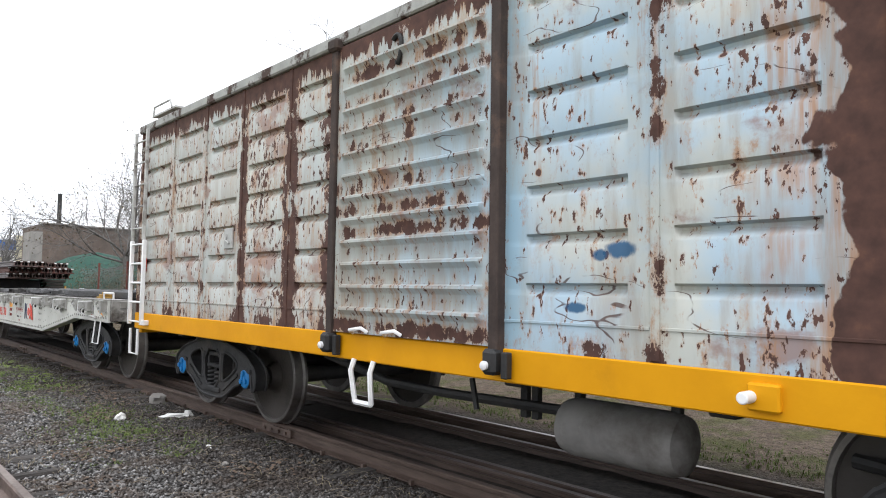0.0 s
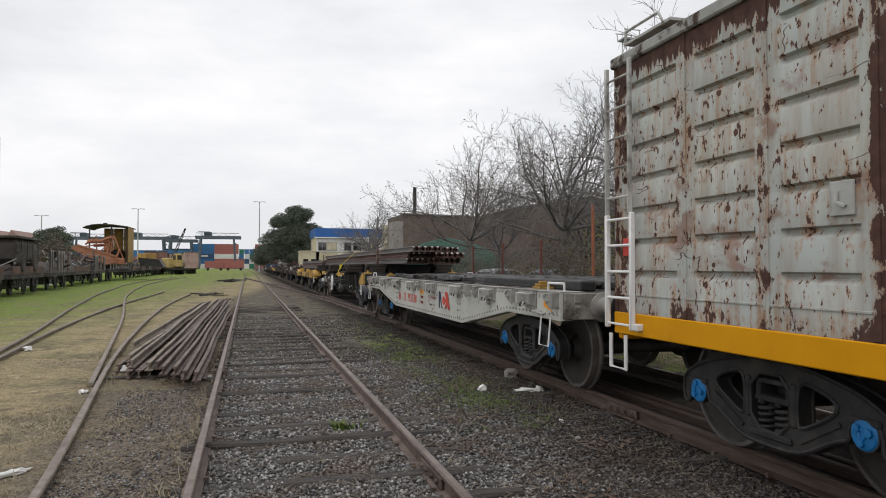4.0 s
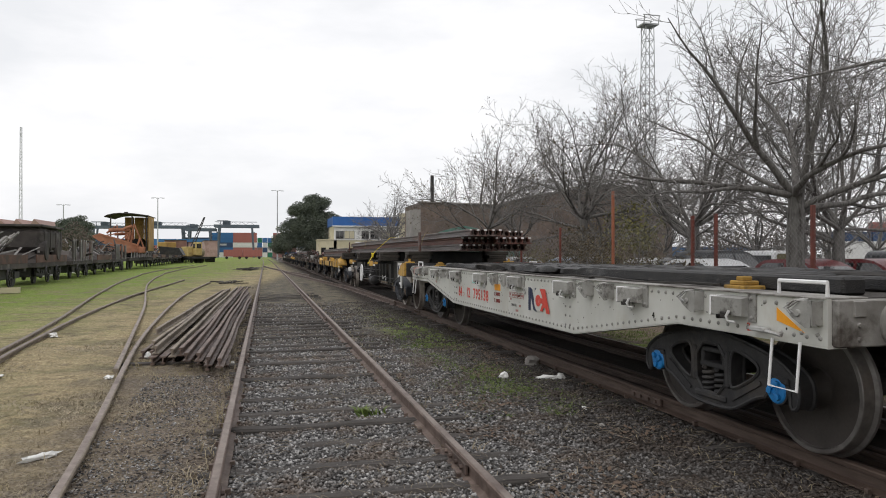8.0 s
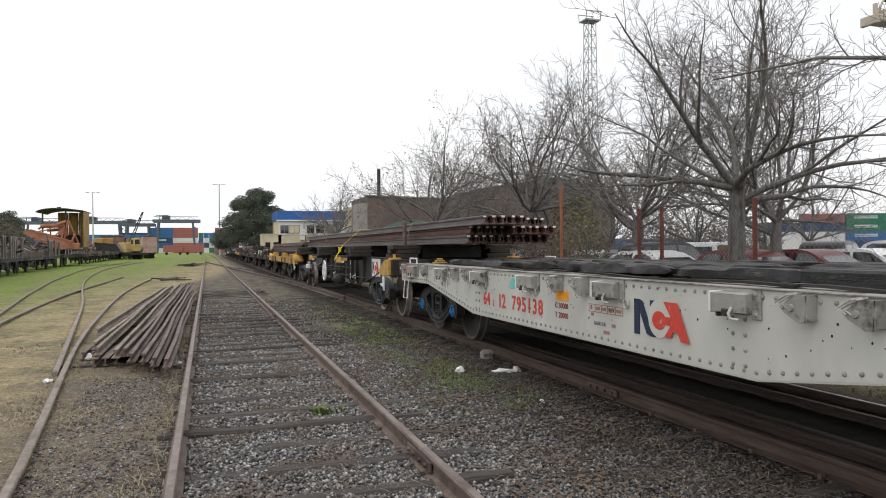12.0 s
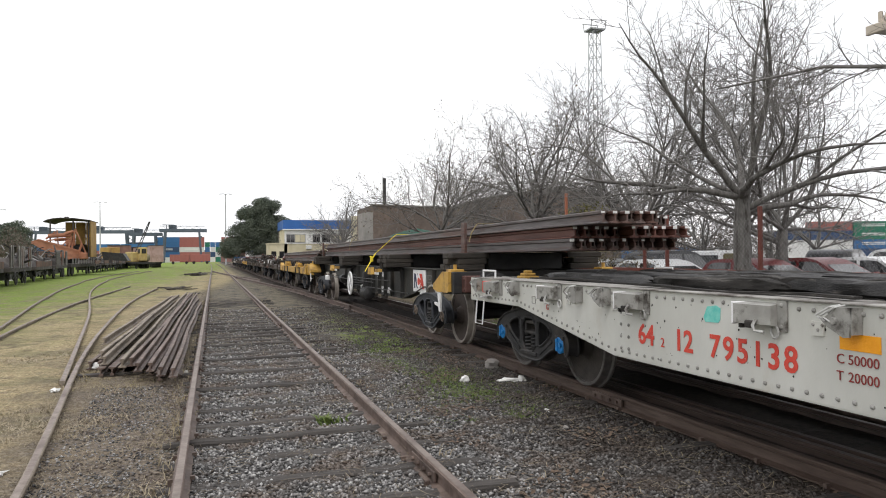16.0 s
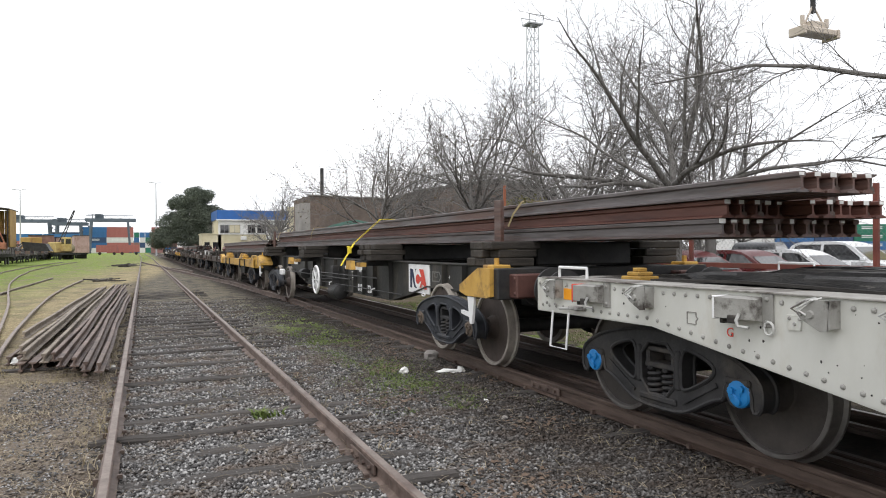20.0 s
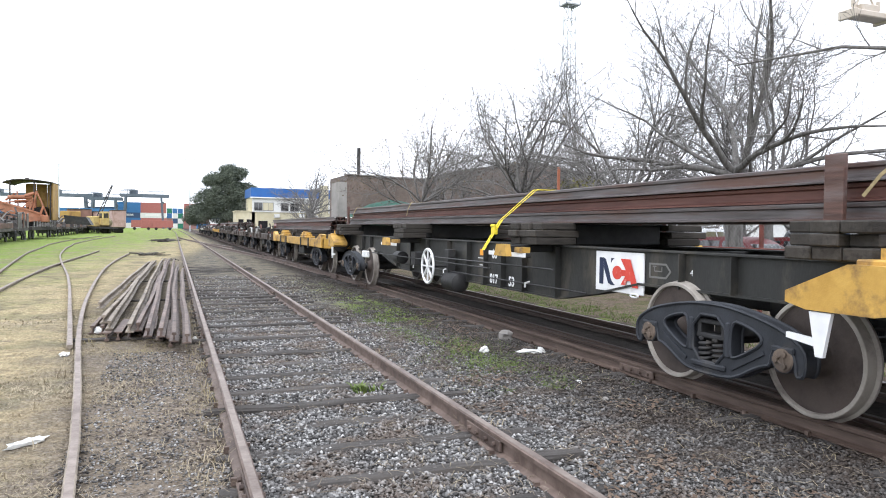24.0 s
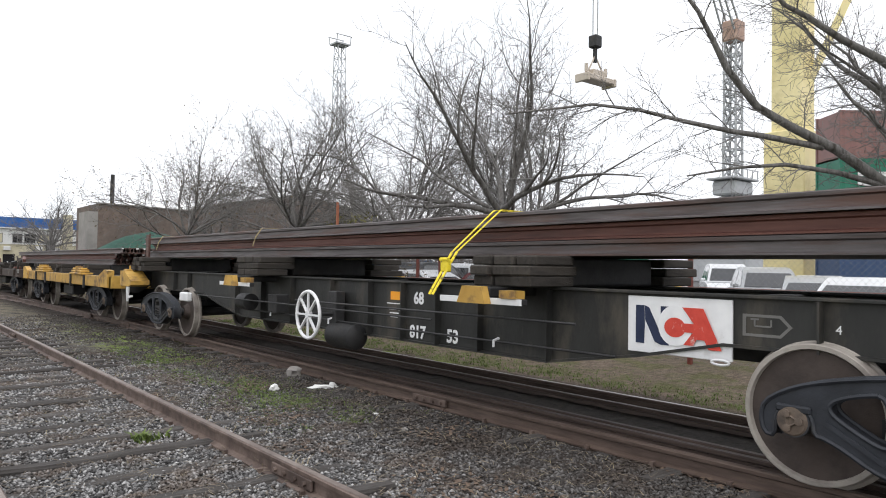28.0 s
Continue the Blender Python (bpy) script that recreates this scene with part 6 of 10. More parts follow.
        # yellow corner boxes on the end
        for ye, d in ((-half, 1), (half, -1)):
            s = Shape()
            y0 = ye + d * 0.10
            s.prism([(y0, 1.08), (y0 + d * 0.10, 1.06), (y0 + d * 0.62, 1.06), (y0 + d * 0.80, 1.10), (y0 + d * 0.80, 1.18), (y0 + d * 0.30, 1.39), (y0, 1.39)], sx * 1.12, sx * 1.50)
            s.box(sx * 1.33, y0 + d * 0.16, 1.40, 0.22, 0.26, 0.05, 0.01)
            s.tube([(sx * 1.33, y0 + d * 0.16, 1.42), (sx * 1.33, y0 + d * 0.16, 1.50)], 0.03, 8)
            box = part("corner_box", s, YELLOWOLD, w, "worn yellow corner casting with a sloped face")
            s = Shape()
            s.prism([(y0 + d * 0.42, 1.05), (y0 + d * 0.60, 1.05), (y0 + d * 0.54, 0.74), (y0 + d * 0.48, 0.74)], sx * 1.46, sx * 1.49)
            s.prism([(y0 + d * 0.50, 0.80), (y0 + d * 0.80, 0.84), (y0 + d * 0.80, 0.88), (y0 + d * 0.50, 0.86)], sx * 1.45, sx * 1.48)
            part("step_bracket", s, WHITE, box, "white step bracket")
            s = Shape()
            s.box(sx * 1.10, y0 - d * 0.14, 1.20, 0.42, 0.24, 0.26, 0.015)
            for u, v in ((-0.1, 0.08), (0.1, 0.08), (-0.1, -0.08), (0.1, -0.08)):
                s.disc((sx * 1.31, y0 - d * 0.14 + u * 0.8, 1.20 + v), (sx, 0, 0), ((0, 0.022), (0.016, 0.016)), 8)
            part("end_bracket", s, mottled("maroon_bracket", (0.06, 0.025, 0.022), (0.11, 0.05, 0.04), 5.0, 0.6), w)
    for y, d in ((-half, -1), (half, 1)):
        s = Shape()
        s.box(0, y + 0.12 * -d, 1.22, 2.9, 0.24, 0.34, 0.01)
        part("end_beam", s, BLACK, w)
        buffer_pair(w, y, d, 1.15, BLACK, 0.98)
    s = Shape()
    s.box(0, 0, 1.08, 0.45, 2 * half - 0.5, 0.5, 0.01)
    for y in (-7.3, -5.0, -3.15, -1.0, 1.0, 2.35, 5.0, 7.3):
        s.box(0, y, 1.27, 1.72, 0.18, 0.2, 0.01)
    part("underframe", s, BLACK, w)
    # hand brake wheel, reservoir, rods
    s = Shape()
    for r in (0.30,):
        s.tube([(-1.42, 0.2 + r * math.cos(t), 0.93 + r * math.sin(t)) for t in np.linspace(0, 2 * math.pi, 29)], 0.022, 8, caps=False)
    hw = part("brake_wheel", s, WHITE, w, "white spoked hand brake wheel", soft=40)
    for k in range(8):
        t = math.pi * k / 4
        s = Shape()
        s.beam((-1.42, 0.2, 0.93), (-1.42, 0.2 + 0.29 * math.cos(t), 0.93 + 0.29 * math.sin(t)), 0.03, 0.022)
        part("spoke", s, WHITE, hw)
    s = Shape()
    s.disc((-1.44, 0.2, 0.93), (1, 0, 0), ((0, 0.045), (0.06, 0.045)), 12)
    part("hub", s, WHITE, hw)
    s = Shape()
    s.tube([(-1.40, 0.2, 0.93), (-0.9, 0.2, 0.93)], 0.025, 8)
    s.box(-1.0, 0.2, 0.98, 0.14, 0.2, 0.5, 0.01)
    part("brake_spindle", s, BLACK, hw)
    s = Shape()
    s.disc((-1.0, -0.35, 0.66), (0, 1, 0), ((0, 0.10), (0.04, 0.16), (0.52, 0.17), (0.58, 0.16), (0.62, 0.10)), 24)
    part("air_tank", s, BLACK, w, soft=40)
    s = Shape()
    s.disc((-1.15, 2.5, 0.98), (0, 1, 0), ((0, 0.08), (0.03, 0.13), (0.34, 0.13), (0.38, 0.08)), 20)
    part("brake_cylinder", s, BLACK, w, soft=40)
    s = Shape()
    s.box(-1.1, 1.7, 1.0, 0.2, 0.28, 0.26, 0.01)
    part("valve_box", s, BLACK, w)
    s = Shape()
    for pts in ([(-1.30, 4.4, 1.02), (-1.30, -2.2, 1.02)], [(-1.05, 3.0, 0.84), (-1.0, -4.3, 0.84)], [(-1.40, 0.6, 1.10), (-1.40, -4.2, 1.12)]):
        s = Shape()
        s.tube(pts, 0.012, 6)
        part("brake_rod", s, BLACK, w, soft=40)
    s = Shape()
    for y in (-2.95, 0.2, 1.9):
        s.tube([(-1.05, y, 0.88), (-1.12, y, 0.86), (-1.12, y, 0.80)], 0.014, 5)
    part("rod_hanger", s, WHITE, w, "small white rod hanger", soft=40)
    s = Shape()
    s.tube([(-0.98, -5.22 + 0.07 * math.cos(t), 0.895 + 0.018 * math.sin(t)) for t in np.linspace(0, 6.28, 15)], 0.010, 6, caps=False)
    part("white_step", s, WHITE, w, "small white step loop", soft=50)
    s = Shape()
    s.box(-1.30, 5.0, 0.96, 0.10, 0.40, 0.16, 0.02)
    part("white_box", s, WHITE, w, "small white box")
    for y in (-6.69, 6.72):
        bogie(w, y, CAPGREY)
    return w


skeleton_wagon()


def bunk(s0, width, layers, z=1.398, x0=-1.30, x1=1.30):
    """A crosswise stack of timbers."""
    t = load_thing("timber_bunk", "stack of rough grey timbers under the rails", "timber stack", s0, "timber bunks under the rails", z)
    r = random.Random(int(s0 * 10))
    h = 0.0
    per = max(2, round(width / 0.26))
    for k, ht in enumerate(layers):
        for j in range(per):
            y = -width / 2 + width * (j + 0.5) / per
            for a, b in ((x0 + r.uniform(-0.05, 0.06), -0.74 + r.uniform(-0.1, 0.06)), (0.74 + r.uniform(-0.06, 0.1), x1 + r.uniform(-0.06, 0.1))):
                s = Shape()
                s.box((a + b) / 2, y, h + ht / 2, b - a, width / per - 0.012, ht - 0.004, 0.012)
                part("timber", s, BUNKWOOD, t)
        h += ht
    # added black block in place of the deep shade between the timber ends
    s = Shape()
    s.box(0, 0, h / 2 - 0.005, 1.36, width * 0.7, h - 0.012, 0.02)
    part("bolster_beam", s, BLACK, t, "black block that stands in for the shade between the timbers")
    return t


RAILMAROON = mottled("maroon_rust_rail", (0.085, 0.033, 0.026), (0.15, 0.065, 0.05), 5.0, 0.6, 0.15, (0.05, 0.025, 0.022), 1.2, (0.5, 0.7), stretch=(4, 0.35, 4))


def rail_load(s0, s1, z, rows, x_half=0.80, stagger=((0.75, 0.0), (0.70, -0.2), (0.0, 0.3)), back=(-0.05, -0.2, 0.8), group="rails on the wagon", tips=True):
    """Stacked rails, one mesh each under the stack; ends dabbed white, the farther half set back."""
    t = load_thing("rail_stack", "stack of new dark-brown rails with white-dabbed ends, strapped on timber bunks", "rail stack", (s0 + s1) / 2, group, z)
    c = (s0 + s1) / 2
    r = random.Random(int(s0))
    for k, count in enumerate(rows):
        a, b = stagger[k % 3]
        for j in range(count):
            x = -x_half + 2 * x_half * (j + 0.5) / count + (0.03 if k % 2 else 0)
            ya, yb = s0 + a + r.uniform(-0.03, 0.05) - c, s1 + b + r.uniform(-0.1, 0.1) - c
            if j >= count // 2:
                ya += back[k % 3]
            s = Shape()
            n = 10
            rail_shape(s, [(x + noise.noise((j, k, i * 0.5)) * 0.006, ya + (yb - ya) * i / n, 0.152 * k) for i in range(n + 1)])
            if j < count - 1:
                q = Shape()
                xm = x + x_half / count
                rail_shape(q, [(xm, ya + r.uniform(0.02, 0.12), 0.152 * k + 0.012), (xm, yb - 0.1, 0.152 * k + 0.012)], flip=True, scale=0.93)
                part("rail", q, RAILDEEP, t, "dark rail nested upside down")
            mat = RAILMAROON if k == 1 else RAILGREY if j == 0 else RAILDARK
            rail = part("rail", s, mat, t)
            if tips and r.random() < 0.85:
                d = Shape()
                d.box(x + r.uniform(-0.008, 0.008), ya - 0.001, 0.152 * k + 0.128, r.uniform(0.045, 0.066), 0.006, r.uniform(0.022, 0.04), 0.001)
                part("painted_tip", d, LITTER, rail, "white paint dab")
    return t


STRAPOLD = mottled("dirty_pale_webbing", (0.30, 0.23, 0.12), (0.42, 0.34, 0.19), 20.0, 0.8)


def strap(s0, wag_y, xo, zt, zb, top_x=0.84, slant=0.35, mat=STRAP):
    """A pair of webbing straps over the load down to the anchor block."""
    t = load_thing("ratchet_strap", "yellow webbing strap with a ratchet tying down the rails" if mat is STRAP else "worn pale webbing strap tying down the rails", "strap", s0, "straps over the rails")
    for d in (0.0, 0.10) if mat is STRAP else (0.0,):
        s = Shape()
        e = Vector((-top_x - 0.03, -slant + d, zt - 0.005))
        f = Vector((-xo, slant + d * 0.5, zb)) if mat is STRAP else Vector((-top_x - 0.06, slant, zt - 0.28))
        pts = [(top_x, -slant + d, zt + 0.012), (-top_x, -slant + d, zt + 0.012), e, e.lerp(f, 0.5) + (Vector((-0.11, 0.02, 0.0)) if mat is STRAP else Vector((-0.02, 0, 0.01))), f]
        for a, b in zip(pts, pts[1:]):
            s.beam(a, b, 0.032 if mat is STRAP else 0.026, 0.006, (1, 0, 0.2) if abs(b[0] - a[0]) < 0.3 else (0, 0, 1))
        part("webbing", s, mat, t)
    if mat is not STRAP:
        return
    s = Shape()
    m = Vector((-(top_x + 2 * xo) / 3 - 0.08, slant * 0.35 + 0.05, (zt + 2 * zb) / 3))
    s.box(m.x - 0.01, m.y, m.z, 0.06, 0.12, 0.13, 0.015)
    s.tube([(m.x - 0.03, m.y - 0.06, m.z + 0.06), (m.x - 0.03, m.y + 0.06, m.z + 0.06)], 0.02, 8)
    part("ratchet", s, mat, t)


rail_load(21.2, 42.0, 1.69, (11, 11, 10))
for s0, wd in ((25.15, 0.75), (29.80, 0.80), (35.4, 0.85), (41.0, 0.75)):
    bunk(s0, wd, (0.10, 0.095, 0.095))
strap(30.38, 0, 1.57, 2.15, 1.30, slant=0.10)
strap(35.98, 0, 1.40, 2.15, 1.40, slant=0.12, mat=STRAPOLD)
strap(25.05, 0, 1.40, 2.15, 1.40, slant=0.14, mat=STRAPOLD)
strap(40.9, 0, 1.40, 2.14, 1.44, slant=0.15, mat=STRAPOLD)
for s0 in (25.42, 41.6):
    for sx in (-1, 1):
        t = load_thing("stake", "upright dark steel stake beside the rails", "stake", s0, "stakes beside the rails")
        s = Shape()
        s.box(sx * 0.905, 0, 1.80, 0.05, 0.17, 0.80, 0.006)
        s.box(sx * 0.96, 0, 1.66, 0.12, 0.30, 0.06, 0.008)
        part("upright", s, RAILDARK, t)

# ---- the wagons behind ----
def short_flat(c, half, paint, name, label, z=1.23, bolsters=False):
    w = wagon_root(name, label, c)
    for sx in (-1, 1):
        s = Shape()
        s.box(sx * 1.38, 0, z - 0.13, 0.08, 2 * half, 0.27, 0.01)
        if not bolsters:
            for k in range(-3, 4):
                if k % 2 or k == 0:
                    s.box(sx * 1.44, k * half / 3.4, z - 0.10, 0.10, 0.34, 0.20, 0.015)
                    s.box(sx * 1.44, k * half / 3.4, z + 0.04, 0.08, 0.5, 0.05, 0.01)
        part("side_sill", s, paint, w)
        for y in (-half * 0.45, half * 0.45) if bolsters else ():
            s = Shape()
            for k, wide in enumerate((1.3, 1.15, 0.95)):
                s.box(sx * 1.34, y, z + 0.03 + 0.062 * k, 0.3 - 0.04 * k, wide, 0.05, 0.012)
            s.tube([(sx * 1.34, y, z), (sx * 1.34, y, z + 0.23)], 0.14, 12)
            part("bolster", s, paint, w)
            for d in (-0.75, 0.75):
                s = Shape()
                s.box(sx * 1.43, y + d, z - 0.16, 0.06, 0.09, 0.34, 0.01)
                part("side_rib", s, BLACK, w)
        for y, d in ((-half, 1), (half, -1)) if bolsters else ():
            s = Shape()
            s.prism([(y, z - 0.26), (y, z + 0.14), (y + d * 0.3, z + 0.16), (y + d * 0.8, z + 0.01), (y + d * 0.8, z - 0.26)], sx * 1.30, sx * 1.45)
            part("drop_end", s, paint, w)
    s = Shape()
    s.box(0, 0, z - 0.02, 2.7, 2 * half - 0.1, 0.05, 0.005)
    part("deck", s, SLEEPER, w)
    s = Shape()
    s.box(0, 0, z - 0.25, 0.5, 2 * half - 0.3, 0.4, 0.01)
    for x in (-0.9, 0.9):
        s.box(x, 0.3, 0.75, 0.35, 1.2, 0.3, 0.03)
    part("underframe", s, BLACK, w)
    for y, d in ((-half, -1), (half, 1)):
        s = Shape()
        s.box(0, y, z - 0.13, 2.75, 0.12, 0.3, 0.01)
        part("end_beam", s, paint, w)
        buffer_pair(w, y, d, 1.1)
    for y in (-half + 1.75, half - 1.75):
        bogie(w, y, CAPGREY)
    return w


short_flat(48.35, 5.55, YELLOWOLD, "yellow_flat_wagon", "yellow-sided flat wagon carrying stacked rails", bolsters=True)
rail_load(44.6, 60.0, 1.50, (9, 9, 8), 0.72)
for s0 in (45.6, 49.0, 52.3):
    bunk(s0, 0.7, (0.13, 0.12), 1.245)
GREYWAG = mottled("dirty_brown_wagon_paint", (0.045, 0.034, 0.029), (0.095, 0.072, 0.06), 1.0, 0.85, 0, (0.24, 0.22, 0.20), 1.6, (0.58, 0.68), vary=0.5)
start = 55.0
for i in range(8):
    half = (5.6, 6.6, 6.2)[i % 3]
    c = start + half + 0.3
    short_flat(c, half, (GREYWAG, GREYWAG, GREYWAG, YELLOWOLD, GREYWAG, GREYWAG, FITTING, GREYWAG)[i], "flat_wagon", "dirty flat wagon loaded with old track material")
    if i % 3 != 1:
        if i != 0:
            rail_load(c - half + 0.5, c + half - 0.5, 1.50, (8, 8, 7) if i < 4 else (7, 6), 0.72, tips=i < 3)
        for d in (-3, 0, 3):
            bunk(c + d, 0.7, (0.13, 0.12), 1.245)
    # broken sleepers, bent bars and plates thrown on top
    heap = load_thing("scrap_heap", "heap of old sleepers, bars and rusty track plates", "scrap", c, "scrap on the far wagons", 1.27)
    rr = random.Random(300 + i)
    for k in range(30):
        s = Shape()
        side = rr.choice((-1, -1, 1)) * rr.uniform(0.75, 1.42)
        a = Vector((side, rr.uniform(-half, half), rr.uniform(-0.25, 0.32)))
        kind = k % 5
        if kind == 0:
            s.box(a.x, a.y, a.z * 0.3 + 0.05, rr.uniform(0.1, 0.3), rr.uniform(0.2, 0.6), rr.uniform(0.1, 0.34), 0.02)
        elif kind == 1:
            s.tube([a + Vector((0, 0.32 * math.cos(q), 0.28 * math.sin(q))) for q in np.linspace(rr.uniform(0, 2), rr.uniform(3, 6), 8)], rr.uniform(0.02, 0.045), 5)
        else:
            s.beam(a, a + Vector((rr.uniform(-0.25, 0.25), rr.uniform(-1.3, 1.3), rr.uniform(-0.15, 0.2))), rr.uniform(0.05, 0.2), rr.uniform(0.05, 0.16), bev=0.01)
        part("scrap", s, rr.choice((RAILMAROON, SLEEPER, BLACK, FITTING, BUNKWOOD, RUSTWAGON)), heap)
    start = c + half + 0.9

# ---- trees ----
def fan_tree(name, x, y, fork, trunk_r, height, wide, seed, limbs=9, tip=0.006, grain=1.0, leaves=0.0, lean=(0, 0), thick=(0.3, 0.44), lines=(), sag=0.0, spread=72, label="bare winter tree with grey bark and fine twigs"):
    """Leafless tree whose straight limbs fan out of a low fork, with side branches along them."""
    r = random.Random(seed)
    t = thing(name, label, "tree", Matrix.Translation((x, y, -0.02)), "bare trees along the fence")
    wood, fine, leaf = Shape(), Shape(), Shape()
    rnd = lambda: Vector((r.gauss(0, 1), r.gauss(0, 1), r.gauss(0, 1)))
    gaps = (0.40 * grain, 0.24 * grain, 0.22 * grain)

    def shoot(p, d, length, r0, level, line=None, fork_left=True):
        n = max(2 if level < 3 else 1, int(length / ((0.45, 0.3, 0.2, 0.3)[level] * grain)))
        pts, ways = [Vector(p)], [Vector(d)]
        if line:
            pts = [Vector(q) for q in line]
            n = len(pts) - 1
            length = sum((b - a).length for a, b in zip(pts, pts[1:]))
            ways = [(pts[min(i + 1, n)] - pts[max(i - 1, 0)]).normalized() for i in range(n + 1)]
        bend = rnd() * (0.06, 0.06, 0.07, 0.05)[level]
        for i in range(0 if line else n):
            d = (d + bend + rnd() * (0.11, 0.11, 0.12, 0.1)[level] + Vector((0, 0, (0.012, 0.02, 0.04, 0.08)[level] - sag * (level > 0)))).normalized()
            pts.append(pts[-1] + d * length / n)
            ways.append(d)
        radii = [max(tip * (1.0, 1.0, 0.85, 0.7)[level], r0 * (1 - (0.78 if line else 0.9) * i / n)) for i in range(n + 1)]
        (wood if level == 0 else fine).tube(pts, radii, 7 if level == 0 else 4 if level == 1 else 3, caps=False)
        if level == 3:
            if leaves and r.random() < leaves:
                c, u, v = pts[-1], rnd().normalized() * 0.055 * grain, rnd().normalized() * 0.04 * grain
                leaf.add([c - u, c + v, c + u, c - v], [(0, 1, 2, 3)])
            return
        if level == 0 and fork_left and not line:
            for share in (0.3, 0.5) if length > 2.5 * grain else (0.4,):
                k = max(1, int(share * n))
                way = (ways[k] + ways[k].orthogonal().normalized().lerp(rnd().normalized(), 0.7) * 0.55 + Vector((0, 0, 0.1))).normalized()
                shoot(pts[k], way, length * (1 - share) * r.uniform(0.8, 1.0), radii[k] * 0.75, 0, None, False)
        turn = r.uniform(0, 6.283)
        f = (0.3, 0.15, 0.15)[level] * length * r.uniform(0.7, 1.2)
        while f < length:
            k = min(n - 1, int(f / length * n))
            q = f / length * n - k
            at, way = pts[k].lerp(pts[k + 1], q), ways[min(k + 1, n)]
            turn += 2.4 + r.uniform(-0.5, 0.5)
            side = way.orthogonal().normalized()
            side = Matrix.Rotation(turn, 3, way) @ side
            open_ = r.uniform(0.5, 1.0)
            go = (way * math.cos(open_) + side * math.sin(open_) + Vector((0, 0, 0.06 - sag))).normalized()
            if level == 0:
                cl = min(2.6 * grain, (0.58 - 0.26 * f / length) * length) * r.uniform(0.4, 1.0)
            elif level == 1:
                cl = (0.55 - 0.25 * f / length) * length * r.uniform(0.5, 1.1)
            else:
                cl = r.uniform(0.15, 0.45) * grain
            if cl > 0.08:
                shoot(at, go, cl, max(tip, min(0.021 * grain, radii[k] * 0.45) if level == 0 else radii[k] * 0.6), level + 1)
            f += gaps[level] * r.uniform(0.6, 1.4)

    n = max(3, int(fork / 0.5))
    trunk = [Vector((lean[0] * (i / n) ** 2 + 0.03 * math.sin(1.7 * i + seed), lean[1] * (i / n) ** 2, fork * i / n)) for i in range(n + 1)]
    wood.tube(trunk, [trunk_r * (1.35 if i == 0 else 1.08 - 0.22 * i / n) for i in range(n + 1)], 10, caps=False)
    rise = height - fork
    for i in range(limbs):
        az = 2.399 * i + seed + r.uniform(-0.3, 0.3)
        tilt = radians(8 + spread * ((i + 0.5) / limbs) ** 0.75)
        length = 1.0 / math.hypot(math.sin(tilt) / wide, math.cos(tilt) / rise) * r.uniform(0.88, 1.05)
        start = trunk[-1] if i % 3 else trunk[-1].lerp(trunk[-2], 0.7)
        shoot(start, Vector((math.sin(tilt) * math.cos(az), math.sin(tilt) * math.sin(az), math.cos(tilt))), length, trunk_r * r.uniform(*thick), 0)
    for line, r0 in lines:
        shoot(line[0], (0, 0, 1), 1, r0, 0, line)
    part("trunk", wood, BARK, t, soft=60)
    me = bpy.data.meshes.new("crown")
    me.from_pydata(fine.v, [], fine.f)
    me.materials.append(TWIG)
    part("crown", me, TWIG, t)
    if leaves:
        me = bpy.data.meshes.new("dead_leaves")
        me.from_pydata(leaf.v, [], leaf.f)
        me.materials.append(DRYLEAF)
        part("dead_leaves", me, DRYLEAF, t, "last dry brown leaves")
    return t


DRYLEAF = mottled("dry_brown_leaf", (0.07, 0.055, 0.03), (0.14, 0.105, 0.055), 2.0, 0.85, vary=0.3)
# the row behind the fence
fan_tree("tree", 11.5, 14.1, 3.0, 0.21, 9.2, 5.0, 11, limbs=8, tip=0.0048, grain=1.0, thick=(0.3, 0.46), spread=80)
fan_tree("tree", 11.4, 25.3, 3.0, 0.17, 9.0, 5.0, 12, limbs=10, tip=0.0056, leaves=0.12)
fan_tree("tree", 11.2, 36.6, 3.0, 0.16, 9.4, 5.3, 13, limbs=11, tip=0.0066, leaves=0.45)
for k, (x, y, h, tr, wide) in enumerate(((14.8, 16.3, 10.6, 0.17, 3.8), (13.0, 20.6, 10.8, 0.17, 4.0), (16.0, 24.8, 12.2, 0.17, 4.0), (16.8, 20.0, 11.8, 0.16, 3.8), (14.0, 28.9, 11.2, 0.16, 4.2), (14.4, 41.0, 9.6, 0.16, 4.2), (18.5, 33.0, 13.4, 0.17, 4.4))):
    fan_tree("tree", x, y, 2.3 + 0.2 * (k % 4), tr, h, wide, 50 + k, limbs=10, tip=0.0062, grain=1.0)
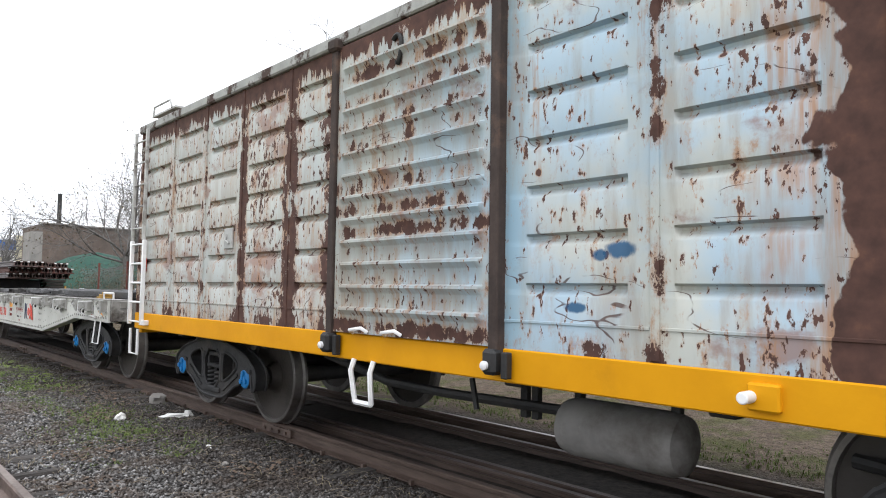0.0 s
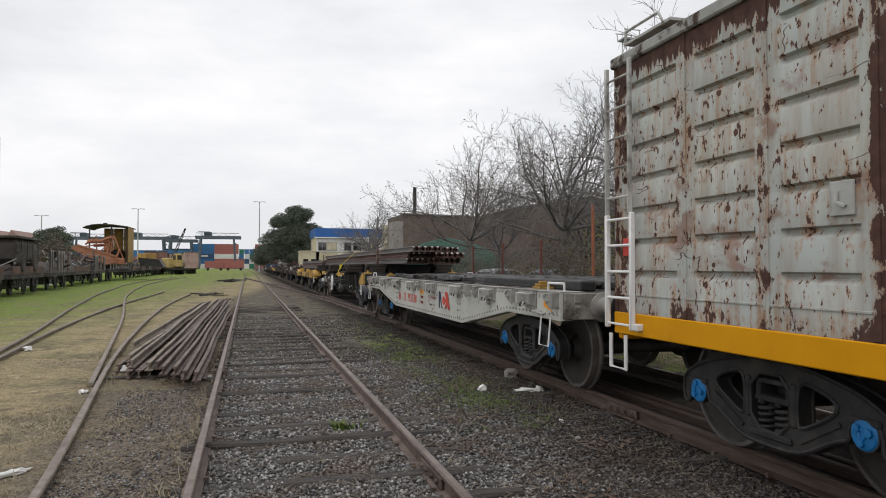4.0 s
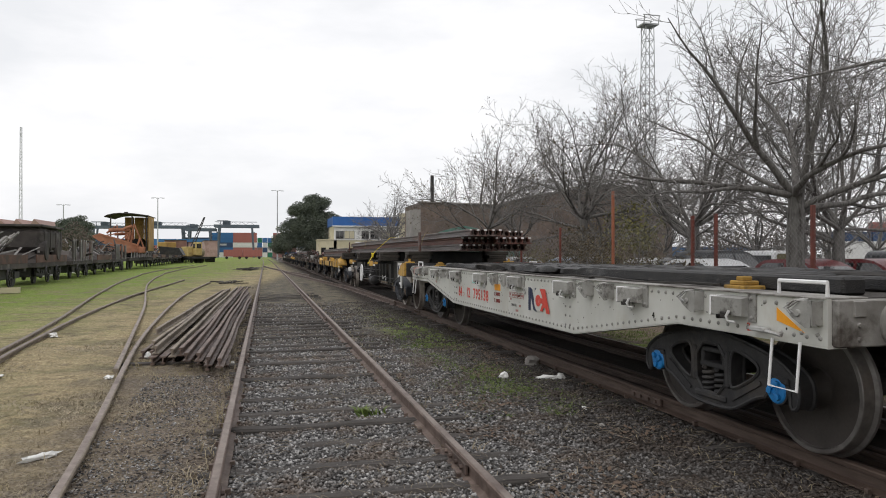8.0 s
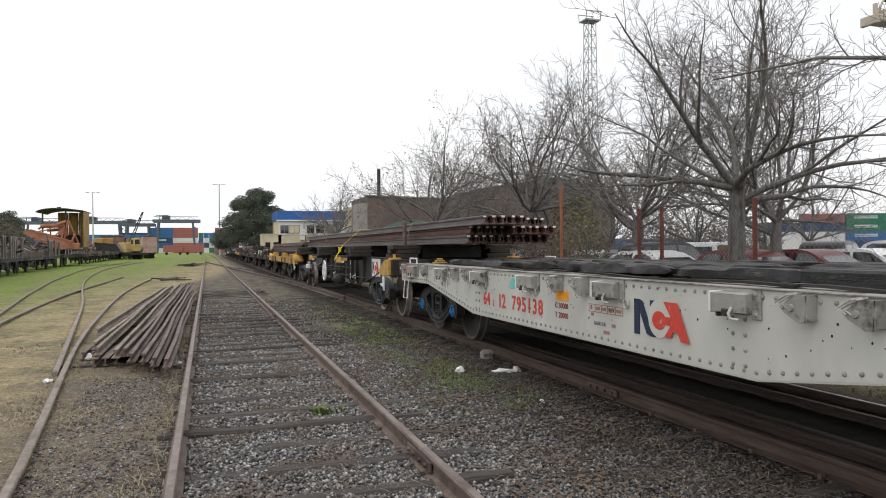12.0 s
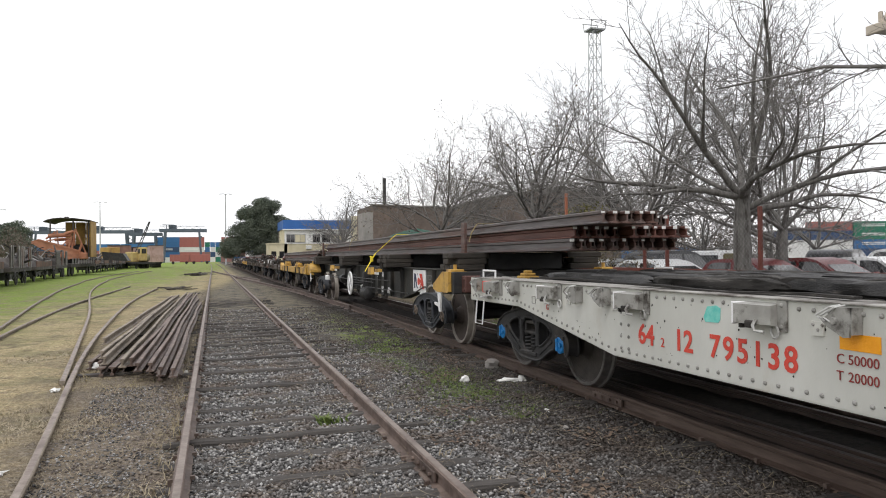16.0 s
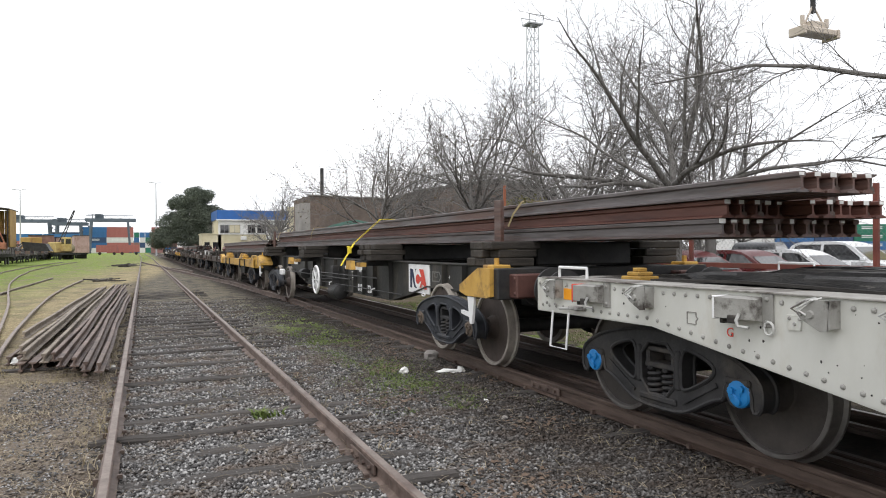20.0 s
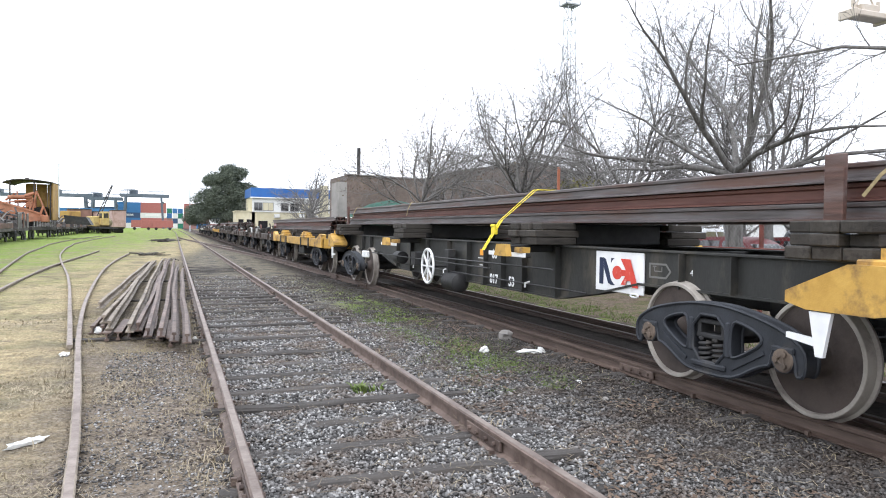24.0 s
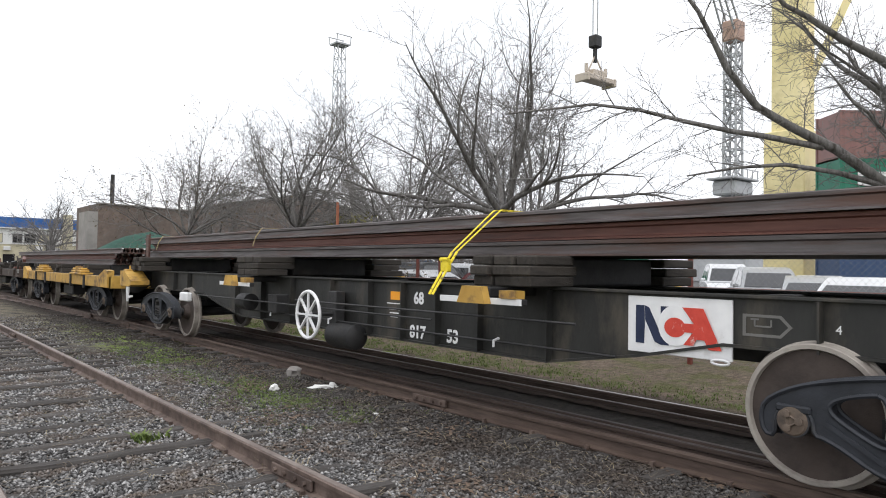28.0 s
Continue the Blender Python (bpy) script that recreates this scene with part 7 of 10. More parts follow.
# the old tree beside the parked cars, its limbs reaching over the fence
fan_tree("tree", 12.9, 4.3, 2.5, 0.26, 8.4, 3.6, 21, limbs=4, tip=0.0042, grain=0.6, sag=0.03, spread=40,
         lines=[([(-0.1, 0.05, 2.4), (-0.35, 0.2, 2.7), (-0.75, 0.5, 2.95), (-1.13, 0.87, 3.17), (-1.74, 1.35, 3.69), (-2.34, 1.83, 4.06), (-2.8, 2.19, 4.39), (-3.22, 2.52, 5.05), (-3.41, 2.66, 5.52), (-3.62, 2.81, 6.0), (-3.97, 3.08, 6.57)], 0.125),
                ([(-1.9, 1.5, 3.72), (-2.7, 2.14, 3.9), (-3.08, 2.44, 3.96), (-3.75, 2.99, 4.13), (-4.35, 3.47, 4.31), (-4.95, 3.96, 4.39), (-5.61, 4.5, 4.28), (-6.1, 4.9, 4.2)], 0.058),
                ([(-1.0, 0.75, 3.05), (-1.7, 1.35, 3.3), (-2.4, 1.9, 3.42), (-3.0, 2.4, 3.36), (-3.7, 2.95, 3.2)], 0.06),
                ([(-0.05, 0.05, 2.5), (-0.15, 0.1, 3.1), (-0.3, 0.2, 3.9), (-0.58, 0.37, 4.62), (-1.19, 0.85, 5.23), (-1.72, 1.27, 5.56), (-2.17, 1.63, 5.93), (-2.48, 1.87, 6.12), (-2.94, 2.23, 6.78)], 0.12)])
for k, (x, y) in enumerate(((20.5, 27.0), (28.0, 31.0), (24.0, 40.0), (25.5, 25.5))):
    fan_tree("tree", x, y, 1.8, 0.17, 8.8 + (k % 3), 3.3, 60 + k, limbs=6, tip=0.008, grain=1.3)
fan_tree("tree", 19.0, 112.0, 4.0, 0.42, 11.6, 8.0, 22, limbs=11, tip=0.015, grain=1.9, label="broad bare tree with a flat crown beside the office building")
fan_tree("tree", 13.0, 82.0, 1.8, 0.2, 7.2, 3.4, 23, limbs=9, tip=0.012, grain=1.7)
fan_tree("tree", 9.5, 60.0, 1.4, 0.12, 5.6, 2.6, 24, limbs=8, tip=0.009, grain=1.2)
fan_tree("tree", 13.0, 127.0, 2.0, 0.25, 9.5, 4.0, 25, limbs=12, tip=0.017, grain=1.8, label="brown bare tree beside the dark evergreen")


def leaf_cloud(shape, c, rad, count, size, r):
    """Many small leaves through an uneven lump."""
    for _ in range(count):
        v = Vector((r.gauss(0, 1), r.gauss(0, 1), r.gauss(0, 1)))
        v = v.normalized() * (r.random() ** 0.35)
        p = Vector((c[0] + v.x * rad[0], c[1] + v.y * rad[1], c[2] + v.z * rad[2]))
        a, b = Vector((r.gauss(0, 1), r.gauss(0, 1), r.gauss(0, 1))).normalized(), Vector((r.gauss(0, 1), r.gauss(0, 1), r.gauss(0, 1))).normalized()
        s = size * r.uniform(0.6, 1.4)
        shape.add([p - a * s, p + b * s * 0.5, p + a * s, p - b * s * 0.5], [(0, 1, 2, 3)])


def leafy(name, label, x, y, lumps, count, size, mat, trunk=None, seed=1, category="tree"):
    r = random.Random(seed)
    t = thing(name, label, category, Matrix.Translation((x, y, 0)))
    if trunk:
        s = Shape()
        s.tube([(0, 0, -0.05), (0.1, 0, trunk[1] * 0.5), (0, 0.1, trunk[1])], [trunk[0] * 1.2, trunk[0], trunk[0] * 0.8], 10)
        for c, rad in lumps if len(lumps) < 20 else lumps[::21]:
            s.tube([(0, 0.1, trunk[1] * 0.8), (c[0] * 0.5, c[1] * 0.5, (trunk[1] + c[2]) / 2), c], [trunk[0] * 0.6, trunk[0] * 0.35, trunk[0] * 0.12], 6)
        part("trunk", s, BARK, t, soft=60)
    s = Shape()
    vol = sum(a[1][0] * a[1][1] * a[1][2] for a in lumps)
    for c, rad in lumps:
        leaf_cloud(s, c, rad, int(count * rad[0] * rad[1] * rad[2] / vol), size, r)
    me = bpy.data.meshes.new("crown")
    me.from_pydata(s.v, [], s.f)
    me.materials.append(mat)
    part("crown", me, mat, t)
    return t


def clumps(lumps, per, size, seed):
    """Breaks each large lump of a crown into small ones over its outside."""
    r = random.Random(seed)
    out = []
    for (cx, cy, cz), (a, b, c) in lumps:
        out.append(((cx, cy, cz), (a * 0.9, b * 0.9, c * 0.9)))
        for _ in range(per):
            d = Vector((r.gauss(0, 1), r.gauss(0, 1), r.gauss(0.25, 1))).normalized() * r.uniform(0.72, 1.0)
            k = size * r.uniform(0.6, 1.35)
            out.append(((cx + a * d.x, cy + b * d.y, cz + c * d.z), (k * 1.25, k * 1.25, k * 0.85)))
    return out


leafy("evergreen_tree", "large dark evergreen tree with a dense rounded crown", 7.3, 140,
      clumps([((0.6, 0, 8.6), (3.4, 3.0, 2.9)), ((-2.8, 0, 6.2), (2.8, 2.6, 2.2)), ((3.2, 0.5, 7.6), (2.6, 2.4, 2.5)), ((1.6, 0, 11.3), (2.5, 2.2, 1.5)), ((-4.2, 0, 3.8), (1.9, 1.8, 1.9)), ((3.9, 0, 4.2), (2.0, 2.0, 2.4)), ((0, 0, 4.0), (3.4, 2.6, 2.4)), ((-1.3, 0, 9.9), (1.9, 1.8, 1.3))], 20, 1.0, 7), 110000, 0.14, LEAFDARK, (0.5, 4.0), 31)
leafy("bush", "olive bush beside the line of wagons", 11.6, 128, [((0, 0, 1.6), (2.2, 2.2, 2.0)), ((1.6, 0, 2.4), (1.6, 1.6, 2.0))], 1600, 0.25, LEAFOLIVE, seed=32, category="bush")
leafy("evergreen_tree", "dark evergreen tree behind the derelict wagons", -29.2, 120, clumps([((0, 0, 5.6), (2.3, 2.1, 2.0)), ((1.2, 0, 3.6), (2.0, 2, 2.0)), ((-1.4, 0, 4.2), (2, 2, 2))], 14, 0.7, 8), 26000, 0.13, LEAFDARK, (0.35, 3.0), 33)
leafy("shrub", "shrub with sparse yellow-green leaves at the fence", 9.9, 18.4, [((0, 0, 2.4), (0.7, 0.9, 0.8)), ((0.2, 0.7, 1.5), (0.8, 1.0, 1.1)), ((0.3, 1.5, 2.5), (0.7, 0.8, 0.8))], 1500, 0.05, LEAFOLIVE, (0.05, 1.4), 34, "shrub")
leafy("shrub", "brown-green shrub at the fence", 10.2, 22.5, [((0, 0, 1.5), (0.8, 1.6, 1.1)), ((0.2, 2.0, 1.7), (0.8, 1.4, 1.2))], 1600, 0.06, mottled("brown_shrub_leaf", (0.06, 0.05, 0.028), (0.11, 0.085, 0.05), 2.0, 0.8), (0.05, 1.0), 35, "shrub")

for k, (x, y, h, mat) in enumerate(((9.7, 16.6, 1.5, DRYLEAF), (9.8, 18.9, 1.9, DRYLEAF), (9.9, 20.6, 2.3, DRYLEAF), (10.3, 23.4, 2.2, DRYLEAF), (10.0, 26.2, 1.7, LEAFOLIVE), (10.4, 29.5, 2.2, DRYLEAF), (10.2, 32.4, 2.0, DRYLEAF), (10.5, 35.5, 2.3, DRYLEAF), (10.6, 39.0, 2.2, DRYLEAF), (10.9, 43.5, 2.4, DRYLEAF))):
    leafy("shrub", "dry brown shrub tangled along the fence" if mat is DRYLEAF else "olive-green shrub along the fence", x, y, [((0, 0, h * 0.5), (0.7, 1.5, h * 0.5)), ((0.3, 0.9, h * 0.8), (0.6, 1.0, h * 0.45)), ((0.2, -0.8, h * 0.65), (0.6, 0.9, h * 0.45))], 1300, 0.042, mat, (0.04, h * 0.5), 70 + k, "shrub")

# ---- fence ----
fence = thing("wire_fence", "chain-link fence with red-oxide steel posts and a low rail", "fence", kind="structure")
for i, y in enumerate((-0.3, 3.4, 7.05, 10.75, 13.58, 14.45, 18.3, 22.0, 25.7, 29.4, 33.1)):
    s = Shape()
    h = 3.4 if y == 18.3 else 2.5
    s.box(9.0, y, h / 2 - 0.1, 0.068, 0.068, h + 0.2, 0.006)
    part("post", s, ORANGEPOST if y == 18.3 else REDPOST, fence, "faded orange post" if y == 18.3 else "")
s = Shape()
s.box(8.93, 16.3, 1.27, 0.05, 34, 0.09, 0.006)
part("fence_rail", s, REDPOST, fence)
s = Shape()
W = 0.0018
for sgn in (-1, 1):
    y = -1.0
    while y < 34:
        a, b = (9.0 + 0.004 * sgn, y, 0.1), (9.0 + 0.004 * sgn, y + sgn * 2.2, 2.3)
        s.tube([a, b], W, 3, caps=False)
        y += 0.095
me = bpy.data.meshes.new("wire_mesh")
me.from_pydata(s.v, [], s.f)
me.materials.append(GALV)
tagged(part("wire_mesh", me, GALV, fence, "galvanised diamond mesh"), kind="stuff")

# ---- parked cars ----
PAINTS = {"white": plain("white_car_paint", (0.72, 0.73, 0.74), 0.3), "silver": plain("silver_car_paint", (0.42, 0.43, 0.44), 0.3, 0.4), "dark": plain("dark_grey_car_paint", (0.035, 0.037, 0.042), 0.3), "red": plain("dark_red_car_paint", (0.12, 0.012, 0.014), 0.3), "blue": plain("grey_blue_car_paint", (0.10, 0.14, 0.19), 0.3)}
LAMP = plain("clear_lamp", (0.65, 0.66, 0.66), 0.2)
TAIL = plain("red_tail_lamp", (0.35, 0.02, 0.02), 0.3)


def car(x, y, heading, paint, kind="sedan"):
    """heading 0: nose to +x."""
    L, Wd, H = {"sedan": (4.3, 1.72, 1.45), "suv": (4.4, 1.82, 1.70), "van": (4.4, 1.75, 1.85)}[kind]
    colour = {"white": "white", "silver": "silver", "dark": "dark grey", "red": "dark red", "blue": "grey-blue"}[paint]
    c = thing("car", f"parked {colour} {'hatchback' if kind == 'sedan' else 'van' if kind == 'van' else 'off-road car'} behind the wire fence", "car", pose(x, y, 0.045, 0, 0, heading), "parked cars")
    h, w = L / 2, Wd / 2
    belt = H * 0.62
    low = [(-h, 0.35), (-h + 0.02, belt * 0.75), (-h + 0.10, belt * 0.97), (-h * 0.55, belt), (h * 0.36, belt), (h * 0.80, belt * 0.90), (h - 0.06, belt * 0.74), (h, 0.45), (h - 0.05, 0.25), (-h + 0.05, 0.25)]
    s = Shape()
    n = len(low)
    vs = []
    for yy, k in ((-w, 0.97), (-w * 0.94, 1.0), (w * 0.94, 1.0), (w, 0.97)):
        vs += [(px * (1 if abs(yy) < w * 0.97 else 0.985), yy, 0.25 + (pz - 0.25) * k) for px, pz in low]
    fs = [(r * n + i, r * n + (i + 1) % n, (r + 1) * n + (i + 1) % n, (r + 1) * n + i) for r in range(3) for i in range(n)]
    fs += [tuple(range(n)), tuple(reversed(range(3 * n, 4 * n)))]
    s.add(vs, fs)
    body = part("body", s, PAINTS[paint], c, soft=35)
    back = -h * (0.93 if kind != "sedan" else 0.80)
    front = h * (0.42 if kind != "van" else 0.5)
    cab = [(back, belt - 0.02), (back + 0.30, H - 0.16), (back + 0.46, H - 0.06), (back + 0.75, H - 0.015), ((back + front) / 2, H), (front - 1.15, H - 0.02), (front - 0.88, H - 0.07), (front - 0.62, H - 0.19), (front, belt - 0.02)]
    s = Shape()
    vs, m = [], len(cab)
    for sy in (-1, 1):
        vs += [(px, sy * (w * 0.93 - (pz - belt) * 0.26), pz) for px, pz in cab]
    s.add(vs, [tuple(range(m)), tuple(reversed(range(m, 2 * m)))] + [(i, i + m, (i + 1) % m + m, (i + 1) % m) for i in range(m)])
    part("cabin", s, PAINTS[paint], c, soft=48)
    # glass set just proud of the cabin
    def pane(name, pts):
        q = Shape()
        q.add(pts, [tuple(range(len(pts)))])
        part(name, q, GLASS, c)
    yv = lambda pz, sy: sy * (w * 0.93 - (pz - belt) * 0.26 + 0.006)
    mid = (back + front) / 2 - 0.1
    for sy in (-1, 1):
        zt, zb = H - 0.11, belt + 0.04
        pane("side_window", [(mid + 0.05, yv(zb, sy), zb), (front - 0.25, yv(zb, sy), zb), (front - 0.84, yv(zt - 0.03, sy), zt - 0.03), (front - 1.05, yv(zt, sy), zt), (mid + 0.05, yv(zt, sy), zt)])
        pane("side_window", [(back + 0.22, yv(zb, sy), zb), (mid - 0.05, yv(zb, sy), zb), (mid - 0.05, yv(zt, sy), zt), (back + 0.62, yv(zt, sy), zt), (back + 0.46, yv(zt - 0.05, sy), zt - 0.05)])
        # headlamps, tail lamps, mirrors
        q = Shape()
        q.box(h - 0.09, sy * (w - 0.28), belt * 0.70, 0.16, 0.34, 0.14, 0.04)
        part("headlamp", q, LAMP, c)
        q = Shape()
        q.box(-h + 0.05, sy * (w - 0.18), belt * 0.78, 0.10, 0.22, 0.22, 0.03)
        part("tail_lamp", q, TAIL, c)
        q = Shape()
        q.box(front - 0.18, sy * (w + 0.08), belt + 0.07, 0.12, 0.16, 0.13, 0.03)
        part("mirror", q, PAINTS[paint], c)
    f0, f1 = (front - 0.06, belt + 0.04), (front - 0.62, H - 0.19)
    pane("windscreen", [(f0[0] + 0.012, -w * 0.84, f0[1]), (f0[0] + 0.012, w * 0.84, f0[1]), (f1[0] + 0.02, w * 0.68, f1[1]), (f1[0] + 0.02, -w * 0.68, f1[1])])
    b0, b1 = (back + 0.05, belt + 0.06), (back + 0.28, H - 0.17)
    pane("rear_window", [(b0[0] - 0.012, w * 0.80, b0[1]), (b0[0] - 0.012, -w * 0.80, b0[1]), (b1[0] - 0.015, -w * 0.70, b1[1]), (b1[0] - 0.015, w * 0.70, b1[1])])
    q = Shape()
    q.box(h - 0.02, 0, 0.44, 0.06, Wd * 0.6, 0.14, 0.02)
    part("grille", q, TYRE, c)
    for px in (-h * 0.60, h * 0.62):
        for sy in (-1, 1):
            q = Shape()
            q.disc((px, sy * (w - 0.17), 0.31), (0, sy, 0), ((0, 0.22), (0.0, 0.30), (0.03, 0.315), (0.15, 0.315), (0.18, 0.30), (0.18, 0.20)), 20)
            wheel = part("wheel", q, TYRE, c, soft=40)
            q = Shape()
            q.disc((px, sy * (w - 0.03), 0.31), (0, sy, 0), ((0, 0.20), (0.03, 0.19), (0.035, 0.05)), 10)
            part("rim", q, CHROME, wheel)
    return c


for args in ((11.35, 16.7, -80, "white"), (14.3, 20.4, 15, "dark", "suv"), (13.4, 15.4, -80, "red"), (15.9, 15.7, -81, "red"), (18.4, 15.95, -79, "white"), (20.9, 16.3, -80, "white", "suv"), (15.8, 7.0, 190, "white"), (20.3, 11.3, 215, "silver", "suv"), (25.0, 15.2, 215, "white", "van"), (18.6, 9.2, 205, "silver"), (13.2, 22.4, 20, "silver"), (12.2, 27.0, 200, "dark"), (12.0, 33.0, 15, "silver"), (17.5, 22.0, 25, "white", "suv"), (23.5, 11.0, 210, "white"), (17.2, 4.6, 200, "red"), (12.6, 30.0, 195, "blue"), (21.5, 20.5, 30, "dark", "suv")):
    car(*args)

# ---- buildings on the far side ----
def window(parent, x, y, z, w, h, facing="y"):
    s = Shape()
    if facing == "y":
        s.box(x, y - 0.03, z, w, 0.06, h, 0.01)
    else:
        s.box(x - 0.03, y, z, 0.06, w, h, 0.01)
    part("window", s, GLASS, parent)


def warehouse():
    b = thing("brick_warehouse", "long brown brick warehouse with a low gabled roof", "building", Matrix.Translation((12.5, 60, 0)))
    s = Shape()
    s.prism([(0, -0.1), (0, 6.15), (7.0, 6.0), (10.3, 6.9), (14.0, 7.55), (17.6, 8.05), (21.2, 7.55), (24.5, 6.8), (24.5, -0.1)], 0.0, 7.0, axis=1)
    part("wall", s, BRICK, b)
    s = Shape()
    for (xa, za), (xb, zb) in (((-0.3, 6.17), (7.0, 6.03)), ((7.0, 6.03), (10.3, 6.93)), ((10.3, 6.93), (17.6, 8.08)), ((17.6, 8.08), (21.2, 7.58)), ((21.2, 7.58), (24.6, 6.83))):
        s.beam((xa, -0.03, za), (xb, -0.03, zb), 0.2, 0.10)
    part("coping", s, CONCRETE, b, "pale concrete coping")
    s = Shape()
    s.box(-0.35, 1.5, 2.75, 0.7, 3, 5.5)
    part("corner_block", s, CONCRETE, b, "grey rendered corner block")
    s = Shape()
    s.tube([(1.5, 2, 6.2), (1.5, 2, 8.7)], 0.16, 10)
    part("chimney_pipe", s, BLACK, b)


warehouse()


def blue_building():
    b = thing("blue_roofed_building", "cream office building with a broad blue metal fascia", "building", Matrix.Translation((10.5, 120, 0)))
    s = Shape()
    s.box(7.6, 5, 3.2, 15, 10, 6.6)
    part("wall", s, CREAM, b)
    s = Shape()
    s.box(7.6, 4.9, 7.2, 15.4, 10.6, 1.5)
    part("roof", s, BLUEROOF, b, "blue metal fascia")
    s = Shape()
    s.box(7.5, -0.25, 6.35, 15.3, 0.5, 0.2)
    part("eaves", s, LITTER, b)
    s = Shape()
    s.box(7.6, -0.06, 5.1, 14.9, 0.12, 2.2)
    part("upper_panel", s, LITTER, b, "pale upper storey panels")
    for x, w in ((1.1, 1.2), (2.7, 1.6), (5.4, 1.1), (7.0, 1.3), (9.1, 2.0), (13.9, 1.2)):
        s = Shape()
        s.box(x, -0.15, 4.9, w + 0.16, 0.08, 1.36, 0.01)
        fr = part("window_frame", s, GREYPANEL, b)
        s = Shape()
        s.box(x, -0.2, 4.9, w, 0.05, 1.2, 0.01)
        part("pane", s, GLASS if w < 1.5 else CREAM, fr, "" if w < 1.5 else "drawn cream blind")
        s = Shape()
        s.box(x, -0.235, 4.9, 0.06, 0.03, 1.2)
        part("mullion", s, GREYPANEL, fr)
    for x in (1.9, 4.4, 6.9, 9.4, 13.6):
        window(b, x, 0, 1.9, 1.5, 1.3)
    s = Shape()
    s.box(11.9, -0.4, 4.3, 1.3, 0.8, 8.7)
    part("pillar", s, CREAM, b)
    s = Shape()
    s.box(-0.9, 3, 2.0, 3, 6, 4.0)
    s.box(-0.9, 3, 4.08, 3.2, 6.2, 0.16)
    annex = part("annex", s, CREAM, b)
    for x in (-1.6, -0.3):
        window(annex, x, 0, 2.2, 0.8, 1.1)
    for x, z in ((4.1, 3.4), (8.2, 3.5), (10.5, 3.3)):
        s = Shape()
        s.box(x, -0.25, z, 0.9, 0.5, 0.6, 0.04)
        part("cooling_unit", s, LITTER, b)


blue_building()


def net_heap():
    s = Shape()
    n, m = 26, 14
    for j in range(m + 1):
        v = j / m
        for i in range(n):
            a = 2 * math.pi * i / n
            rr = (1 - v ** 3.2) * (1 - 0.25 * v)
            k = 1 + noise.noise((math.cos(a) * 1.5, math.sin(a) * 1.5, v * 2)) * 0.25
            s.v.append((14.6 + 6.2 * rr * math.cos(a) * k, 53.5 + 4.0 * rr * math.sin(a) * k, (3.9 * v + 0.5 * noise.noise((math.cos(a) * 2 * rr, math.sin(a) * 2 * rr, 5)) * v) - 0.05))
    s.f = [(j * n + i, j * n + (i + 1) % n, (j + 1) * n + (i + 1) % n, (j + 1) * n + i) for j in range(m) for i in range(n)]
    tagged(part("net_covered_mound", s, GREENNET, soft=60), "heap covered with dark green shade netting", "heap")


net_heap()

# ---- harbour cranes, masts, containers ----
BOXCOL = {"blue": plain("blue_container_paint", (0.035, 0.13, 0.30)), "red": plain("red_container_paint", (0.33, 0.115, 0.10)), "brown": plain("brown_container_paint", (0.24, 0.125, 0.11)), "white": plain("white_container_paint", (0.62, 0.62, 0.60)), "green": plain("green_container_paint", (0.015, 0.15, 0.09)), "navy": plain("navy_container_paint", (0.03, 0.06, 0.13)), "orange": plain("orange_container_paint", (0.45, 0.14, 0.06))}


def corrugated(L, W, H):
    """A container body with pressed walls."""
    s = Shape()
    n = int(L / 0.28)
    xs = []
    for i in range(n + 1):
        xs.append((-L / 2 + L * i / n, 0.0 if i % 2 else 0.035))
    for sy in (-1, 1):
        vs = []
        for px, d in xs:
            vs += [(px, sy * (W / 2 - d), 0.12), (px, sy * (W / 2 - d), H - 0.1)]
        s.add(vs, [(2 * i, 2 * i + 2, 2 * i + 3, 2 * i + 1) for i in range(n)])
    s.box(0, 0, H / 2, L - 0.1, W - 0.1, H - 0.1)
    for sy in (-1, 1):
        s.box(0, sy * (W / 2 - 0.03), 0.07, L, 0.08, 0.14)
        s.box(0, sy * (W / 2 - 0.03), H - 0.05, L, 0.08, 0.10)
        for sx in (-1, 1):
            s.box(sx * (L / 2 - 0.06), sy * (W / 2 - 0.06), H / 2, 0.13, 0.13, H)
    return s


BODY = {}
for key, (L, H) in {"long": (12.19, 2.59), "short": (6.06, 2.59)}.items():
    for cname, cm in BOXCOL.items():
        BODY[key, cname] = None


def container(x, y, z, colour, size="short", heading=0, bars=False):
    L, H = (12.19, 2.59) if size == "long" else (6.06, 2.59)
    if BODY[size, colour] is None:
        BODY[size, colour] = corrugated(L, 2.44, H).mesh("container", BOXCOL[colour])
    c = thing("shipping_container", f"{colour} corrugated steel shipping container, stacked", "container", pose(x, y, z, 0, 0, heading), "stacked containers")
    body = part("body", BODY[size, colour], None, c)
    if bars:
        s = Shape()
        for k in range(2):
            s.box(-0.4, -1.235, 1.75 - 0.5 * k, L * 0.55, 0.02, 0.26)
        part("lettering_bar", s, LITTER, body)
    return c


